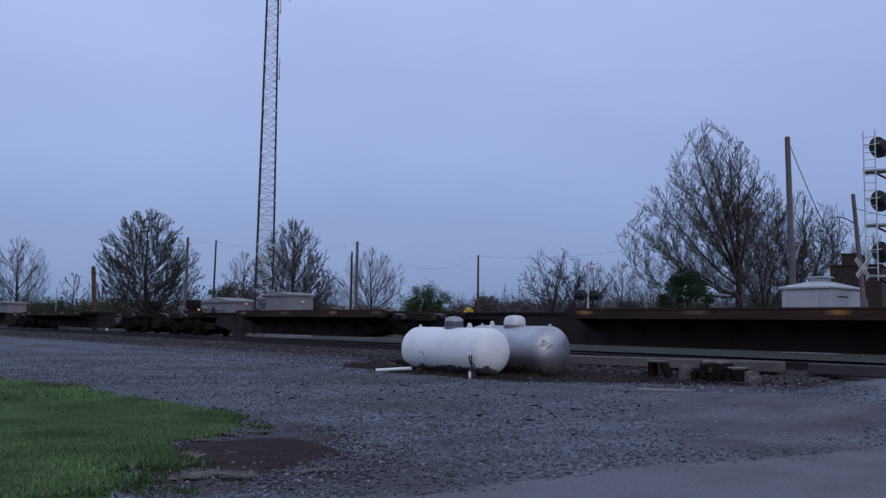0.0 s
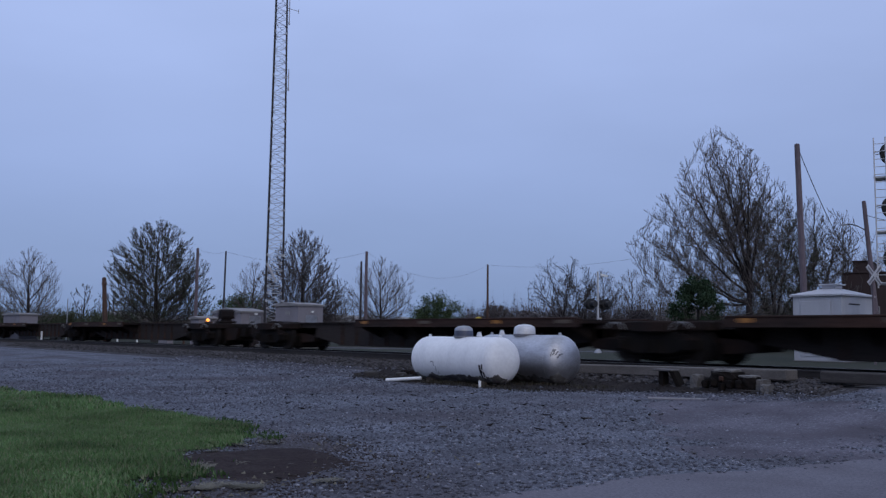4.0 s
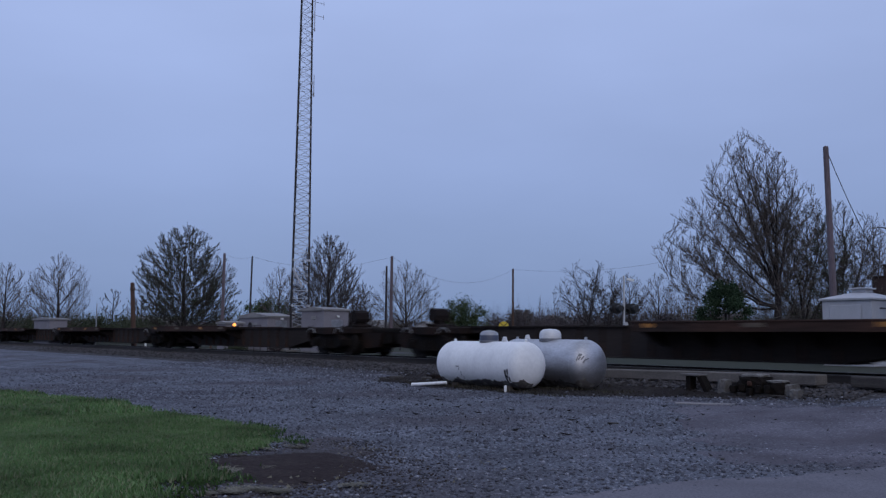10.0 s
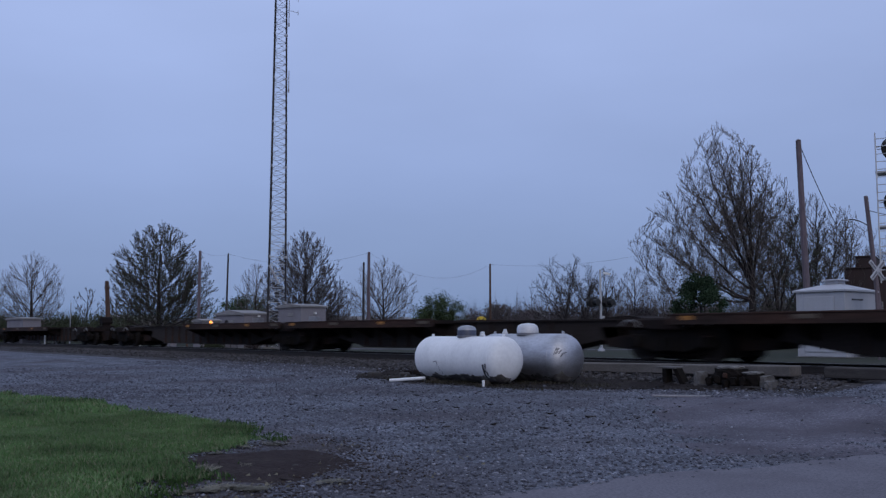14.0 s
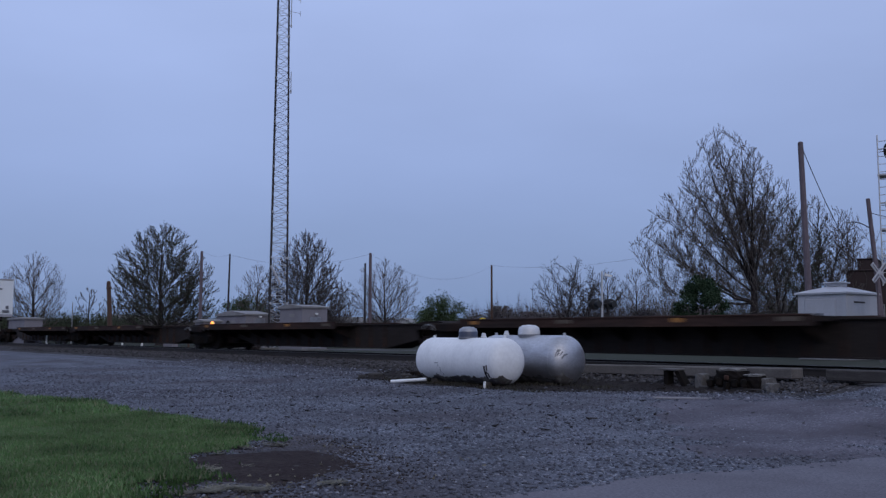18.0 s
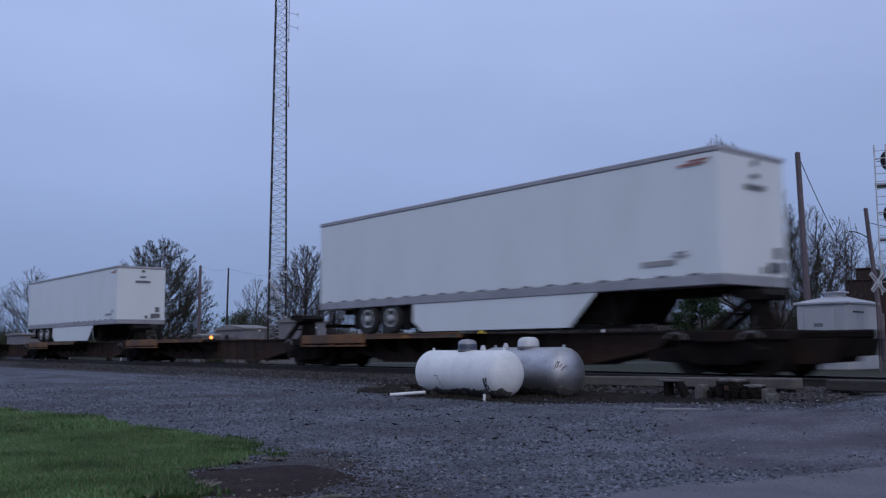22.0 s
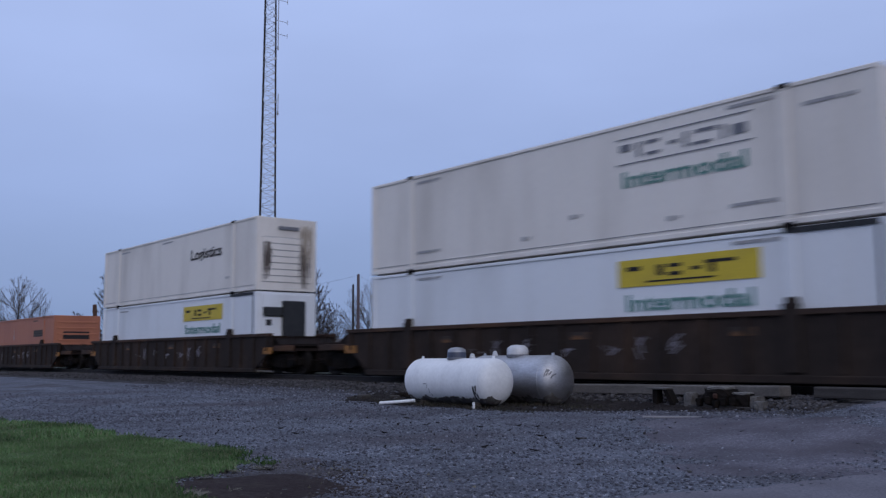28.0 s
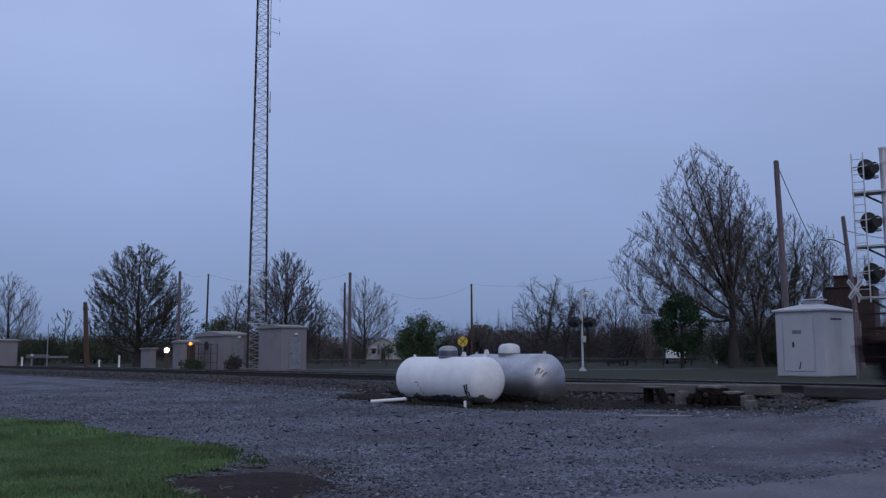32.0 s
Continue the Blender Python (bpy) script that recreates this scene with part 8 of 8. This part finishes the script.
def parked_car(az, d, turn, paint, label):
    t = thing("car", label, "car", pose(*polar(az, d, FAR), 0, 0, turn))
    smooth(part("body", bm_prism([(-2.2, 0.32), (2.2, 0.32), (2.25, 0.7), (2.1, 0.88), (1.1, 0.96), (0.5, 1.42), (-1.0, 1.46), (-1.75, 1.0), (-2.2, 0.92)], -0.86, 0.86), paint, t), 30)
    part("window", bm_prism([(0.95, 0.98), (0.46, 1.36), (-0.95, 1.38), (-1.5, 1.0)], -0.875, 0.875), M_GLASS, t)
    for x in (-1.35, 1.35):
        for y in (-0.8, 0.8):
            w = part("wheel", shared("car_tyre", lambda: bm_lathe([(0.2, -0.1), (0.32, -0.1), (0.32, 0.1), (0.2, 0.1)], 18, "Y"), M_RUBBER), None, t, at=pose(x, y, 0.32))
            part("rim", shared("car_rim", lambda: bm_lathe([(0.02, -0.11), (0.2, -0.11), (0.2, 0.11), (0.02, 0.11)], 14, "Y"), M_HUB), None, w)


parked_car(-35.35, 88, 124, M_WHITE, "white saloon car parked on the far road")
parked_car(-70.4, 122, 10, M_BLACK, "dark car parked by a far house")
for az, d, w, lb in ((-72.9, 97, 4.2, "low pale flat trailer beyond the railway"),):
    t_ = thing("flat_trailer", lb, "trailer", pose(*polar(az, d, FAR), 0, 0, 12))
    part("bed", bm_box(-w / 2, -1.0, 0.75, w / 2, 1.0, 0.95, 0.02), M_ROOFG, t_)
    part("side", bm_box(-w / 2, -1.02, 0.95, w / 2, -0.96, 1.1, 0.01), M_ROOFG, t_)
    for x in (-0.5, 0.5):
        part("wheel", shared("flat_tyre", lambda: bm_lathe([(0.1, -0.1), (0.36, -0.1), (0.36, 0.1), (0.1, 0.1)], 16, "Y"), M_RUBBER), None, t_, at=pose(x, -0.9, 0.36))
barrier = thing("road_barrier", "long low dark steel guard rail along the far road", "barrier", pose(*polar(-48.0, 70.0, FAR), 0, 0, 48))
for k in range(15):
    part("post", bm_box(k * 2.1 - 12.6, -0.06, 0, k * 2.1 - 12.5, 0.06, 0.62), M_DARKST, barrier)
part("rail", bm_box(-12.8, -0.12, 0.44, 17.2, -0.06, 0.60, 0.02), M_DARKST, barrier)
for az, d, h in ((-69.0, 62, 1.0), (-70.1, 66, 0.7), (-74.2, 64, 0.9), (-33.0, 88, 0.9), (-58.6, 84, 0.9)):
    ob = part("marker_post", bm_cyl((0, 0, 0), (0, 0, h), 0.07, 0.06, 8), M_WHITE, None, "", pose(*polar(az, d, FAR)))
    tagged(ob, "short white marker post in the grass", "post")


# ---- what moves ----
def motions():
    for ob, u, z in MOVING:
        walk(ob, [(t, pose(u + SPEED * t - (0.555 if t >= 25 else 0.0), TY, z)) for t in (*range(25), 24.9, *range(25, 33))])


motions()
